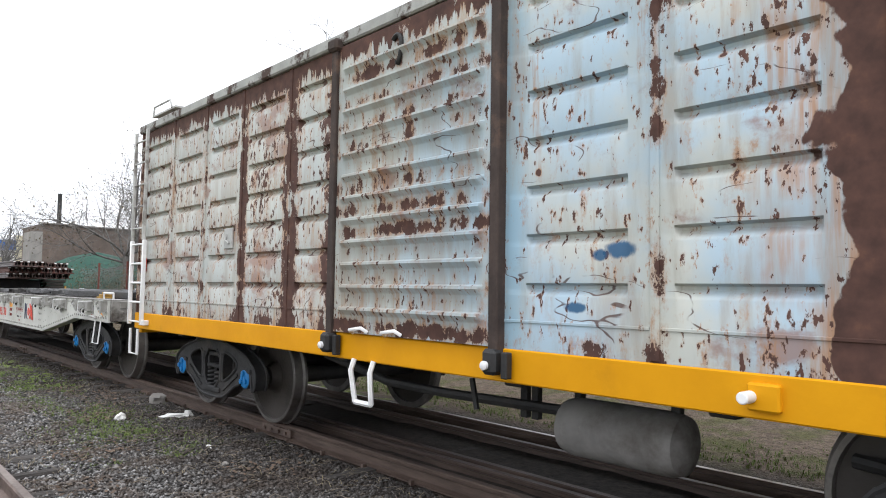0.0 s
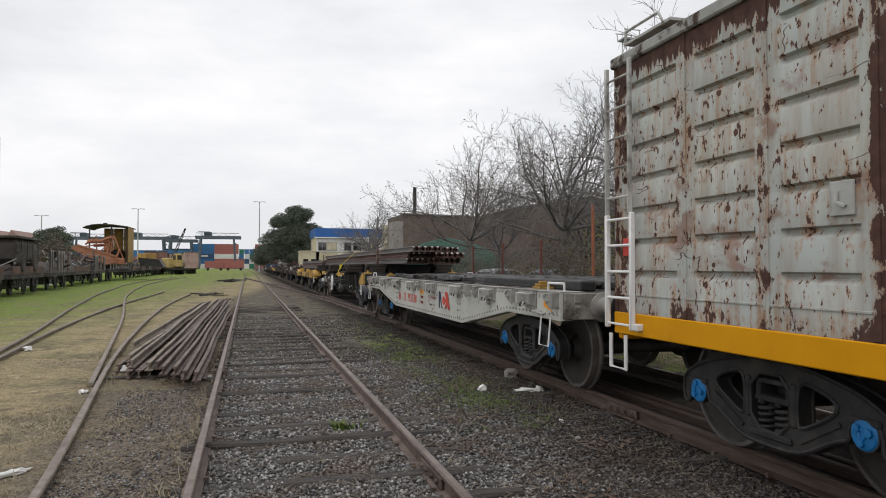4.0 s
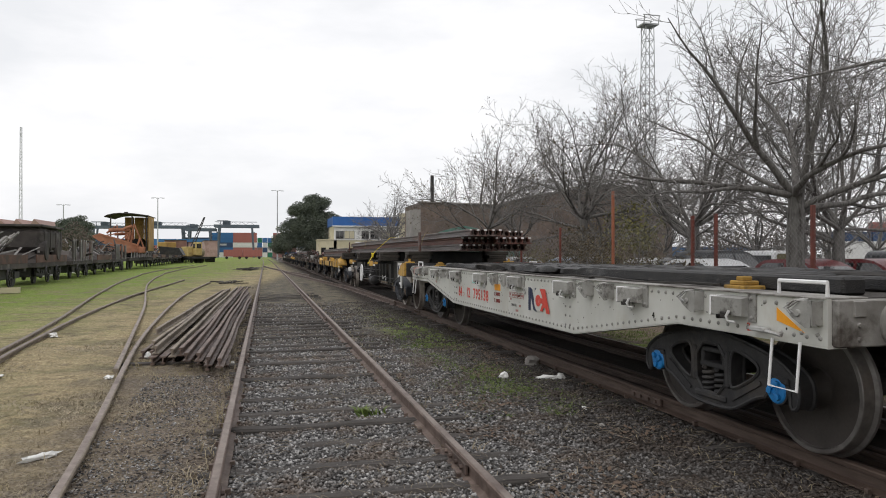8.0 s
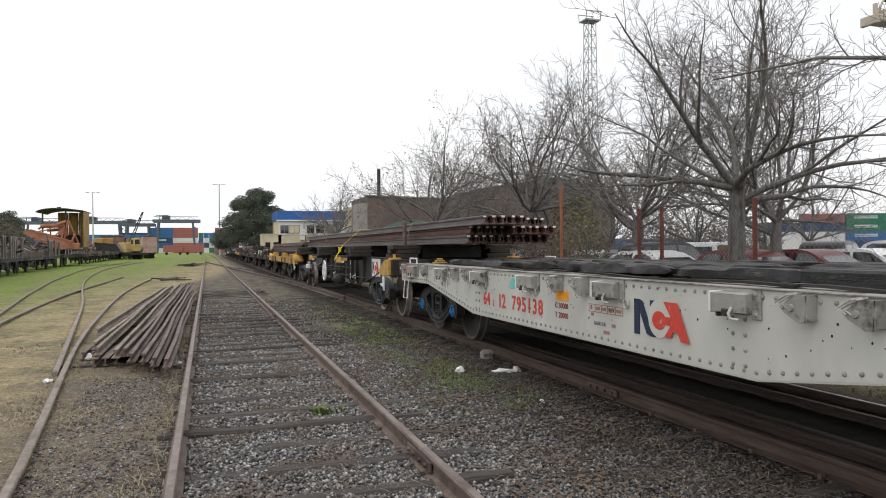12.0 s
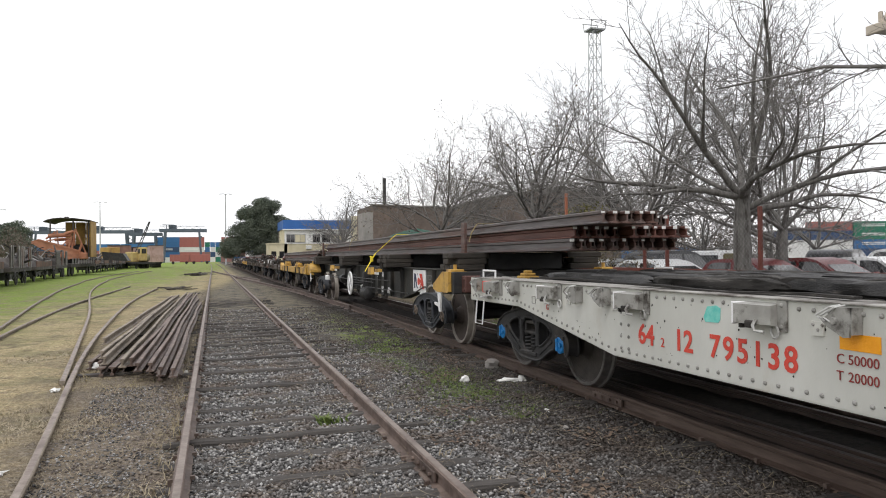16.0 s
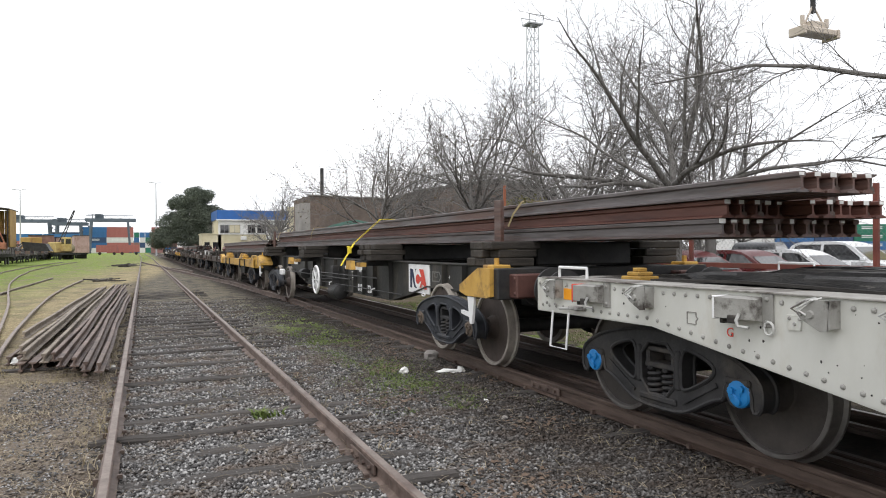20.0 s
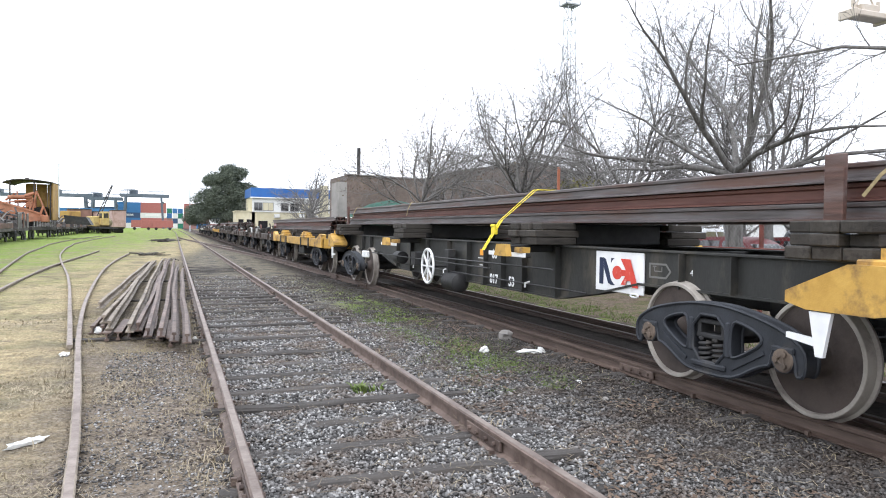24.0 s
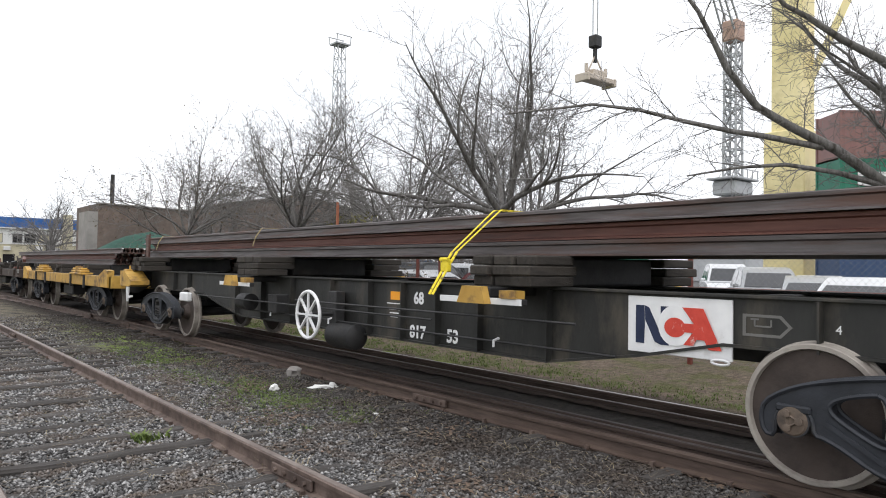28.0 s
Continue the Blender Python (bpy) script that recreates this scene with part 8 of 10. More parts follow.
r = random.Random(5)
for x, size, turn, cols in (
        (-35.6, "long", 0, ("blue", "white", "blue", "navy")), (-23.2, "long", 0, ("white", "blue", "navy", "blue", "blue")),
        (-11.0, "long", 0, ("red", "red", "white", "red", "red")), (-3.4, "short", 90, ("blue", "brown", "blue", "green")),
        (-0.8, "short", 90, ("white", "navy", "white", "blue")), (1.8, "short", 90, ("green", "white", "green", "blue")),
        (6.4, "short", 0, ("brown", "red", "brown", "red", "red")), (12.6, "short", 0, ("blue", "brown", "red", "brown")),
        (18.8, "short", 0, ("red", "white", "blue")), (25.0, "short", 0, ("blue", "brown", "blue"))):
    for k, col in enumerate(cols):
        container(x + r.uniform(-0.1, 0.1), 390 + (1.8 if turn else 0), 0.02 + 2.6 * k, col, size, turn, turn == 0 and k == 2)
for i in range(6):
    for k in range(3):
        container(-92 + 12.6 * i, 305, 0.02 + 2.6 * k, "blue" if k > 1 else ("brown", "red", "navy", "brown")[(i + k) % 4], "long")
for i, cols in enumerate((("white", "white", "navy"), ("white", "white", "navy", "red"), ("navy", "blue", "green", "green"), ("brown", "navy", "green", "green"), ("blue", "green", "green"))):
    for k, col in enumerate(cols):
        container(155.2 + 11.9 * i, 162.4 - 3.78 * i, 0.02 + 2.6 * k, col, "long", -17.6, col in ("green", "blue"))
for i in range(2):
    for k, col in enumerate(("navy", "red", "green", "brown")):
        container(42.1 + i * 4.9, 15.5 - i * 4.0, 0.02 + 2.6 * k, col, "short", -39, k == 2)

for x, y, k, col, L in ((57, 84, 0, "blue", "long"), (45, 92, 0, "white", "long"), (45, 92, 1, "navy", "long"), (33, 96, 0, "white", "long"), (33, 96, 1, "navy", "long")):
    container(x, y, 0.02 + 2.6 * k, col, L, -18)

# red open wagons far down the yard
for i in range(2):
    g = thing("open_wagon", "red steel open wagon far down the yard", "rail wagon", Matrix.Translation((-10.7 + 6.2 * i, 240, 0)))
    s = Shape()
    s.box(0, 0, 2.0, 5.9, 2.8, 2.2, 0.03)
    for k in range(7):
        q = Shape()
        q.box(-2.7 + 0.9 * k, -1.44, 2.0, 0.14, 0.1, 2.1)
        part("rib", q, BOXCOL["red"], g)
    part("body", s, BOXCOL["red"], g)
    for px in (-2, 2):
        s = Shape()
        s.disc((px, -0.9, 0.5), (0, 1, 0), ((0, 0.46), (0.12, 0.46)), 16)
        part("wheel", s, BLACK, g)


def gantry(x, y, width, height, depth, mat, label):
    g = thing("gantry_crane", label, "crane", Matrix.Translation((x, y, 0)), "harbour gantry cranes")
    for sx in (0, width):
        for sy in (0, depth):
            s = Shape()
            s.beam((sx, sy, 0), (sx + (0.06 * width if sx == 0 else -0.06 * width), sy, height), 0.9, 0.9)
            part("leg", s, mat, g)
        s = Shape()
        s.beam((sx, 0, 1.0), (sx, depth, 1.0), 0.8, 1.0)
        s.beam((sx, 0, height * 0.8), (sx, depth, height * 0.8), 0.5, 0.6)
        part("sill_beam", s, mat, g)
    for sy in (0, depth):
        s = Shape()
        s.beam((-1.5, sy, height), (width + 2.5, sy, height), 0.8, 1.4)
        part("girder", s, mat, g)
    s = Shape()
    s.box(width * 0.25, depth / 2, height + 1.6, 3.5, depth * 0.8, 2.0, 0.05)
    part("trolley", s, mat, g)
    s = Shape()
    s.beam((width * 0.1, 0, height + 0.6), (width * 0.1, 0, height + 2.6), 0.3)
    s.beam((0, 0, height + 2.6), (width * 0.3, 0, height + 2.6), 0.3)
    part("rail_frame", s, mat, g)
    s = Shape()
    n = 9
    for i in range(n):
        xa, xb = width * i / n, width * (i + 1) / n
        s.beam((xa, -0.4, height + (0.7 if i % 2 else 2.0)), (xb, -0.4, height + (2.0 if i % 2 else 0.7)), 0.12)
    s.beam((-1.0, -0.4, height + 2.0), (width + 1.5, -0.4, height + 2.0), 0.25)
    part("lattice_rail", s, mat, g)
    for sx in (0, width):
        s = Shape()
        s.box(sx, -0.2, 2.6, 2.4, 1.2, 2.6, 0.1)
        part("engine_house", s, mat, g)


gantry(-38.0, 372, 11.0, 14.0, 8, CRANEBLUE, "slate-blue rubber-tyred gantry crane over the container stacks")
gantry(-23.5, 362, 17.5, 15.5, 8, CRANEBLUE, "slate-blue rubber-tyred gantry crane over the container stacks")
gantry(-58.0, 380, 17.5, 15.5, 8, CRANEBLUE, "slate-blue rubber-tyred gantry crane over the container stacks")
gantry(-86.0, 390, 24, 15.5, 8, CRANEBLUE, "slate-blue rubber-tyred gantry crane over the container stacks")


def lamp_mast(x, y, h):
    m = thing("lamp_mast", "tall grey floodlight mast", "lamp mast", Matrix.Translation((x, y, 0)), "floodlight masts")
    s = Shape()
    s.tube([(0, 0, -0.1), (0, 0, h)], [0.22, 0.10], 8)
    part("mast", s, STEELGREY, m)
    for a in (-1, 1):
        s = Shape()
        s.tube([(0, 0, h - 0.3), (a * 0.5, 0, h), (a * 1.2, 0, h - 0.05)], 0.07, 6)
        s.box(a * 1.3, 0, h - 0.1, 0.7, 0.35, 0.16, 0.03)
        part("floodlight", s, STEELGREY, m)


lamp_mast(2.64, 200, 19.2)
lamp_mast(-28.2, 200, 16.6)
lamp_mast(-50.9, 200, 14.4)


def lattice(shape, x, y, z0, z1, w0, w1, bays, bar):
    """A square lattice column."""
    def corner(k, z):
        f = (z - z0) / (z1 - z0)
        h = (w0 + (w1 - w0) * f) / 2
        return Vector((x + h * (1 if k in (1, 2) else -1), y + h * (1 if k in (2, 3) else -1), z))
    for k in range(4):
        shape.beam(corner(k, z0), corner(k, z1), bar * 1.4)
        for i in range(bays):
            a, b = z0 + (z1 - z0) * i / bays, z0 + (z1 - z0) * (i + 1) / bays
            shape.beam(corner(k, a), corner((k + 1) % 4, b), bar)
            shape.beam(corner(k, b), corner((k + 1) % 4, b), bar)


tower = thing("lattice_tower", "grey lattice floodlight tower with a platform", "tower", Matrix.Translation((63.6, 110, 0)))
s = Shape()
lattice(s, 0, 0, 0, 41, 2.3, 1.5, 18, 0.085)
part("column", s, STEELGREY, tower)
s = Shape()
s.box(0, 0, 41.2, 2.9, 2.4, 0.25)
for a in (-1.4, 1.4):
    s.beam((a, -1.2, 41.2), (a, -1.4, 42.6), 0.12)
    s.beam((a, 1.2, 41.2), (a, 1.4, 42.6), 0.12)
s.beam((-1.6, -1.4, 42.6), (1.6, -1.4, 42.6), 0.14)
s.beam((-1.6, 1.4, 42.6), (1.6, 1.4, 42.6), 0.14)
part("platform", s, STEELGREY, tower)

antenna = thing("antenna_mast", "thin lattice antenna mast far off", "mast", Matrix.Translation((-78.8, 260, 0)))
s = Shape()
lattice(s, 0, 0, 0, 43.5, 0.9, 0.5, 22, 0.05)
part("column", s, STEELGREY, antenna)

# yellow quay crane behind the car park, haze put into its colour
quay = thing("quay_crane", "yellow quay crane legs behind the parked cars, paled for haze", "crane", Matrix.Translation((46.6, 22.4, 0)))
for dx, dy in ((0, 0), (5.5, -9.5)):
    s = Shape()
    s.box(dx, dy, 22, 2.0, 2.0, 44, 0.06)
    s.box(dx, dy, 5.5, 2.7, 2.7, 11, 0.06)
    s.box(dx, dy, 0.6, 3.4, 3.4, 1.2, 0.1)
    part("leg", s, CRANEYELLOW, quay)
s = Shape()
s.beam((0, 0, 6.0), (5.5, -9.5, 6.0), 0.9, 1.2)
s.beam((0, 0, 40), (5.5, -9.5, 40), 1.3, 1.8)
s.beam((0, 0, 12), (5.5, -9.5, 38), 0.5, 0.5)
part("tie_beam", s, CRANEYELLOW, quay)

def lattice_boom(s):
    """Four chords and lacing, from the tower's head up to the tip."""
    a, b = Vector((-2.4, 3.0, 37)), Vector((-36.8, 0, 78))
    for dy in (-0.9, 0.9):
        for dz in (-0.9, 0.9):
            s.beam(a + Vector((dz * 0.7, dy, dz * 0.7)), b, 0.22)
    for i in range(14):
        p, q = a.lerp(b, i / 14), a.lerp(b, (i + 1) / 14)
        k = 1 - i / 14
        s.beam(p + Vector((0, -0.9 * k, 0.6 * k)), q + Vector((0, 0.9 * k, -0.6 * k)), 0.12)


# mobile harbour crane with its hanging spreader
mob = thing("harbour_crane", "mobile harbour crane with a container spreader hanging from its boom", "crane", Matrix.Translation((97, 50, 0)))
s = Shape()
s.box(-1.6, 3.0, 1.9, 9, 9, 3.8, 0.3)
part("carriage", s, STEELGREY, mob)
s = Shape()
s.box(-1.6, 3.0, 13.6, 5.0, 3.6, 2.0, 0.2)
s.box(-1.6, 3.0, 14.9, 6.6, 4.5, 0.3, 0.1)
for d in (-3.0, -1.5, 0, 1.5, 3.0):
    s.beam((-1.6 + d, 0.8, 15.0), (-1.6 + d, 0.8, 16.2), 0.12)
s.beam((-4.8, 0.8, 16.2), (1.6, 0.8, 16.2), 0.12)
part("machinery_deck", s, STEELGREY, mob)
s = Shape()
lattice(s, -1.6, 3.0, 3.5, 37, 2.0, 1.7, 17, 0.2)
part("tower", s, STEELGREY, mob)
s = Shape()
s.box(-1.6, 3.0, 36.5, 2.4, 2.4, 3.0, 0.2)
part("cabin", s, mottled("faded_brown_red_cabin", (0.34, 0.22, 0.17), (0.44, 0.31, 0.25), 1.0, 0.7), mob, "faded red-brown cabin")
s = Shape()
lattice_boom(s)
part("boom", s, STEELGREY, mob)
s = Shape()
for d in (-0.4, 0.4):
    s.tube([(-36.8 + d, 0, 77), (-36.8 + d, 0, 27.4)], 0.07, 5)
part("hoist_rope", s, STEELGREY, mob)
s = Shape()
s.box(-36.8, 0, 26.7, 1.15, 1.1, 1.35, 0.12)
s.beam((-36.8, 0, 26.0), (-36.8, 0, 24.4), 0.35)
part("hook_block", s, BLACK, mob)
s = Shape()
s.box(-36.6, 0, 22.5, 4.6, 1.7, 0.6, 0.1)
s.box(-36.6, 0, 23.1, 2.2, 1.2, 0.8, 0.1)
for sx in (-2.3, 2.3):
    s.box(-36.6 + sx, 0, 22.4, 0.4, 1.9, 0.9, 0.08)
    s.box(-36.6 + sx * 0.72, 0, 23.6, 0.3, 0.3, 0.9)
    s.beam((-36.8, 0, 25.2), (-36.6 + sx * 0.6, 0, 23.2), 0.14)
part("spreader", s, mottled("faded_orange_spreader", (0.50, 0.43, 0.36), (0.60, 0.53, 0.46), 1.0, 0.7), mob, "faded orange container spreader")

# ---- derelict rolling stock on the far siding ----
def row_x(y):
    return float(np.interp(y, (20, 39, 60, 84, 135, 204), (-12.2, -13.3, -14.5, -15.7, -16.8, -15.8)))


def derelict(y, kind, seed):
    r = random.Random(seed)
    w = thing("derelict_wagon", {"plank": "derelict rusty wagon with broken plank sides", "flat": "derelict rusty flat wagon heaped with scrap", "stock": "derelict wagon carrying old wheel sets and frames", "van": "derelict wagon with a burnt-out dark van body"}[kind], "rail wagon", pose(row_x(y), y, 0, 0, 0, 4), "derelict wagons on the far siding")
    half = 4.1
    s = Shape()
    s.box(0, 0, 1.05, 2.5, 2 * half, 0.28, 0.02)
    part("underframe", s, RUSTWAGON, w)
    for yy in (-half + 1.3, half - 1.3):
        for sx in (-0.85, 0.85):
            s = Shape()
            s.disc((sx, yy, 0.5), (1, 0, 0), ((-0.06, 0.45), (0.06, 0.45)), 16)
            part("wheel", s, BLACK, w)
            s = Shape()
            s.box(sx * 1.2, yy, 0.62, 0.12, 0.9, 0.34, 0.03)
            part("axle_guard", s, BLACK, w)
    mound = Shape()
    n, m = 15, 7
    for i in range(n):
        for j in range(m):
            u, v = -half + 0.2 + (2 * half - 0.4) * i / (n - 1), -1.15 + 2.3 * j / (m - 1)
            rim = min(1.0, 1.6 * min(i, n - 1 - i) / 3, 1.4 * min(j, m - 1 - j) / 1.5)
            mound.v.append((v, u, 1.18 + rim * max(0.1, 0.38 + 0.55 * noise.noise((u * 0.7, v * 0.9, seed)) + r.uniform(-0.1, 0.14))))
    mound.f = [(i * m + j, i * m + j + 1, (i + 1) * m + j + 1, (i + 1) * m + j) for i in range(n - 1) for j in range(m - 1)]
    part("scrap_bed", mound, RUSTWAGON, w, "dark heap of rusted scrap")
    # rods, plus an added black box that darkens the gap below the floor
    s = Shape()
    for k in range(9):
        a = Vector((r.uniform(0.6, 1.15), r.uniform(-half, half), r.uniform(0.5, 0.95)))
        s.beam(a, a + Vector((r.uniform(-0.2, 0.1), r.uniform(-1.2, 1.2), r.uniform(-0.15, 0.15))), 0.12, 0.16)
    s.box(0, 0, 0.68, 1.7, 2 * half - 1.0, 0.55, 0.05)
    part("brake_gear", s, BLACK, w)
    if kind == "plank":
        n = 6
        top = r.uniform(1.0, 1.5)
        for sx in (-1, 1):
            for k in range(n):
                if r.random() < 0.12:
                    continue
                yc = -half + 2 * half * (k + 0.5) / n
                s = Shape()
                s.box(sx * 1.22, yc, 1.2 + top / 2, 0.06, 2 * half / n - 0.16, top * r.uniform(0.8, 1.0), 0.01)
                board = part("side_board", s, r.choice((RUSTWAGON, RUSTWAGON, BROWNBOARD)), w)
                for d in (-0.35, 0.35):
                    s = Shape()
                    s.box(sx * 1.27, yc + d, 1.2 + top / 2, 0.05, 0.10, top * 1.08, 0.01)
                    part("stanchion", s, GREYPOST, board, "grey stanchion")
        for k in range(14):
            s = Shape()
            a = Vector((r.uniform(-1.0, 1.0), r.uniform(-half, half), 1.3 + r.uniform(0, 1.2)))
            s.beam(a, a + Vector((r.uniform(-0.8, 0.8), r.uniform(-1.4, 1.4), r.uniform(-0.1, 0.6))), r.uniform(0.05, 0.2), r.uniform(0.04, 0.14))
            part("scrap", s, r.choice((RUSTWAGON, BLACK, RUSTWAGON)), w)
    else:
        s = Shape()
        for sx in (-1, 1):
            s.box(sx * 1.24, 0, 1.38, 0.06, 2 * half - 0.2, 0.42, 0.01)
        part("low_side", s, BROWNBOARD, w, "rusty brown low side")
        for k in range(44):
            s = Shape()
            a = Vector((r.uniform(-1.1, 1.1), r.uniform(-half, half), 1.25 + r.uniform(0, 0.6)))
            if k % 3 == 0:
                pts = [a + Vector((0.5 * math.cos(q), 0.9 * math.sin(q), 0.5 + 0.5 * math.sin(q * 1.3))) for q in np.linspace(r.uniform(0, 3), r.uniform(3.5, 6), 7)]
                s.tube(pts, r.uniform(0.03, 0.07), 5)
            else:
                s.beam(a, a + Vector((r.uniform(-0.9, 0.9), r.uniform(-1.4, 1.4), r.uniform(-0.2, 0.55))), r.uniform(0.03, 0.16), r.uniform(0.03, 0.12))
            part("scrap", s, r.choice((RUSTWAGON, BLACK, GREYPOST, GREYPOST)), w)
        if kind == "stock":
            for k in range(4):
                s = Shape()
                s.disc((0, -3 + 2 * k, 1.75), (1, 0, 0), ((-0.9, 0.45), (-0.78, 0.45), (-0.77, 0.08), (0.77, 0.08), (0.78, 0.45), (0.9, 0.45)), 18)
                part("old_wheelset", s, RUSTWAGON, w)
        if kind == "van":
            s = Shape()
            tall = r.uniform(1.4, 1.7)
            s.box(0, 0.4, 1.7 + tall / 2, 2.4, 5.6, tall, 0.3)
            body = part("old_body", s, RUSTWAGON, w, "burnt-out dark van body")
            s = Shape()
            s.box(-0.02, 0.4, 1.76 + tall, 2.5, 5.9, 0.14, 0.06)
            part("old_roof", s, RUSTWAGON, body)
            for sx in (-1, 1):
                for yy in (-1.8, -0.6, 0.6, 1.8):
                    s = Shape()
                    s.box(sx * 1.215, yy * 1.2 + 0.3, 1.7 + tall / 2, 0.03, 0.16, tall * 0.85)
                    part("body_post", s, RUSTWAGON, body)
            for k in range(5):
                s = Shape()
                s.disc((1.25 * (1 if k % 2 else -1) * 0.9, -3.5 + 1.6 * k, 1.8), (1, 0, 0), ((-0.2, 0.5), (-0.1, 0.55), (0.1, 0.55), (0.2, 0.5)), 16)
                part("drum", s, r.choice((BLACK, RUSTWAGON)), w)
    # spoked wheels leaning at the wagon's side
    for k in range(r.randint(1, 3)):
        s = Shape()
        yy = r.uniform(-half, half)
        s.tube([(1.42, yy + 0.42 * math.cos(q), 0.55 + 0.42 * math.sin(q)) for q in np.linspace(0, 6.283, 17)], 0.045, 5, caps=False)
        for q in range(5):
            s.beam((1.42, yy, 0.55), (1.42, yy + 0.42 * math.cos(q * 1.257), 0.55 + 0.42 * math.sin(q * 1.257)), 0.05)
        part("spoked_wheel", s, BLACK, w)


BROWNBOARD = mottled("red_brown_board", (0.085, 0.045, 0.036), (0.15, 0.085, 0.066), 1.5, 0.85, 0, (0.06, 0.05, 0.045), 0.8, vary=0.5)
GREYPOST = mottled("pale_grey_stanchion", (0.19, 0.185, 0.18), (0.28, 0.275, 0.265), 2.0, 0.85, 0, (0.11, 0.08, 0.07), 1.0, vary=0.4)
y = 26.0
kinds = ("flat", "flat", "van", "plank", "flat", "plank", "plank")
for i in range(18):
    if i not in (6, 7):
        derelict(y, kinds[i] if i < 7 else ("flat", "plank", "stock")[i % 3], 50 + i)
    y += 9.4


def track_machine():
    """Old orange track machine under a curved canopy, on its own wagon."""
    m = thing("track_machine", "old orange track machine under a dark curved canopy with ochre walls", "rail machine", pose(-15.4, 86, 0))
    s = Shape()
    s.box(0, 0, 1.1, 2.6, 15, 0.4, 0.03)
    part("underframe", s, RUSTWAGON, m)
    for yy in (-6.2, -4.5, 4.5, 6.2):
        for sx in (-0.85, 0.85):
            s = Shape()
            s.disc((sx, yy, 0.5), (1, 0, 0), ((-0.06, 0.45), (0.06, 0.45)), 16)
            part("wheel", s, BLACK, m)
    for k in range(9):
        for sx in (-1, 1):
            s = Shape()
            s.box(sx * 1.33, -6.6 + 1.6 * k, 1.55, 0.07, 0.16, 0.62, 0.01)
            part("stanchion", s, GREYPOST, m, "grey stanchion")
    # canopy: a thin sheet that droops at its open end
    s = Shape()
    prof = [(-2.35, 5.72), (-2.0, 5.90), (-1.5, 6.03), (-0.7, 6.12), (0.6, 6.08), (2.15, 5.88)]
    s.prism(prof + [(px, pz + 0.09) for px, pz in reversed(prof)], -1.6, 4.4, axis=1)
    part("canopy", s, RUSTWAGON, m, "dark sheet canopy")
    s = Shape()
    s.box(-0.6, 1.2, 6.28, 0.4, 0.5, 0.34, 0.05)
    part("vent", s, RUSTWAGON, m)
    for x0, x1 in ((-1.05, 0.0), (0.0, 1.05), (1.05, 2.05)):
        s = Shape()
        s.box((x0 + x1) / 2, 3.0, 3.95, x1 - x0 - 0.03, 0.06, 3.95, 0.01)
        part("wall_panel", s, MACHOCHRE, m, "faded ochre wall panel")
    s = Shape()
    s.box(2.1, 1.0, 3.95, 0.06, 3.9, 3.9, 0.01)
    part("side_wall", s, MACHOCHRE, m, "faded ochre side wall")
    s = Shape()
    s.box(1.45, 2.6, 3.7, 0.42, 0.5, 1.9, 0.03)
    part("locker", s, YELLOWOLD, m, "bright yellow locker")
    for px, z0 in ((-1.75, 3.6), (0.45, 2.0), (1.95, 2.0)):
        s = Shape()
        s.beam((px, -1.2, z0), (px, -1.2, 6.0), 0.13)
        part("canopy_post", s, RUSTWAGON, m)
    # trough with a pointed end, open above
    s = Shape()
    for yy in (-2.4, -0.3):
        s.prism([(-3.35, 3.62), (-2.75, 3.85), (-0.3, 3.18), (1.2, 2.55), (1.2, 1.95), (0.2, 1.75), (-1.4, 2.35)], yy, yy + 0.08, axis=1)
    s.prism([(-3.3, 3.55), (-1.4, 2.40), (0.2, 1.82), (0.2, 1.72), (-1.4, 2.30), (-3.35, 3.48)], -2.4, -0.22, axis=1)
    part("trough", s, MACHORANGE, m, "faded orange trough with a pointed end")
    s = Shape()
    s.beam((-2.7, -2.44, 3.86), (1.2, -2.44, 2.62), 0.07, 0.16)
    part("trough_rim", s, MACHORANGE, m)
    for pts, rad in (([(-1.9, -1.4, 4.25), (0.3, -1.4, 4.35)], 0.22), ([(-1.4, -0.8, 3.85), (0.6, -0.8, 3.95)], 0.17), ([(-0.3, -1.6, 4.45), (0.55, -1.6, 4.75)], 0.16), ([(-2.2, -1.0, 3.95), (-1.3, -1.0, 4.7)], 0.10)):
        s = Shape()
        s.tube(pts, rad, 12)
        part("hydraulic_cylinder", s, MACHORANGE, m)
    for a, b, w in (((0.35, -1.7, 2.6), (0.75, -1.7, 4.95), 0.20), ((0.75, -1.7, 4.95), (1.75, -1.7, 2.4), 0.17), ((0.05, -1.9, 2.5), (0.4, -1.9, 4.1), 0.22), ((1.0, -1.9, 2.2), (1.4, -1.9, 3.4), 0.24), ((-0.5, -2.0, 3.2), (0.5, -2.0, 4.2), 0.13), ((-2.0, -1.9, 3.7), (-0.4, -1.9, 4.0), 0.16), ((-1.0, -1.2, 3.3), (-1.1, -1.2, 4.9), 0.15)):
        s = Shape()
        s.beam(a, b, w, w * 0.8, bev=0.02)
        part("arm", s, MACHORANGE, m)
    s = Shape()
    s.box(0.2, -1.2, 3.5, 0.9, 0.8, 0.6, 0.1)
    part("motor", s, MACHORANGE, m)
    s = Shape()
    s.box(1.1, -1.5, 2.1, 1.5, 1.4, 0.7, 0.08)
    part("winch", s, MACHORANGE, m)
    s = Shape()
    s.box(-0.6, 0.2, 1.75, 2.0, 3.4, 0.9, 0.15)
    s.box(0.5, 1.8, 2.6, 1.6, 1.6, 1.6, 0.2)
    part("engine", s, BLACK, m, "black engine block")
    # dark tipped skip behind
    s = Shape()
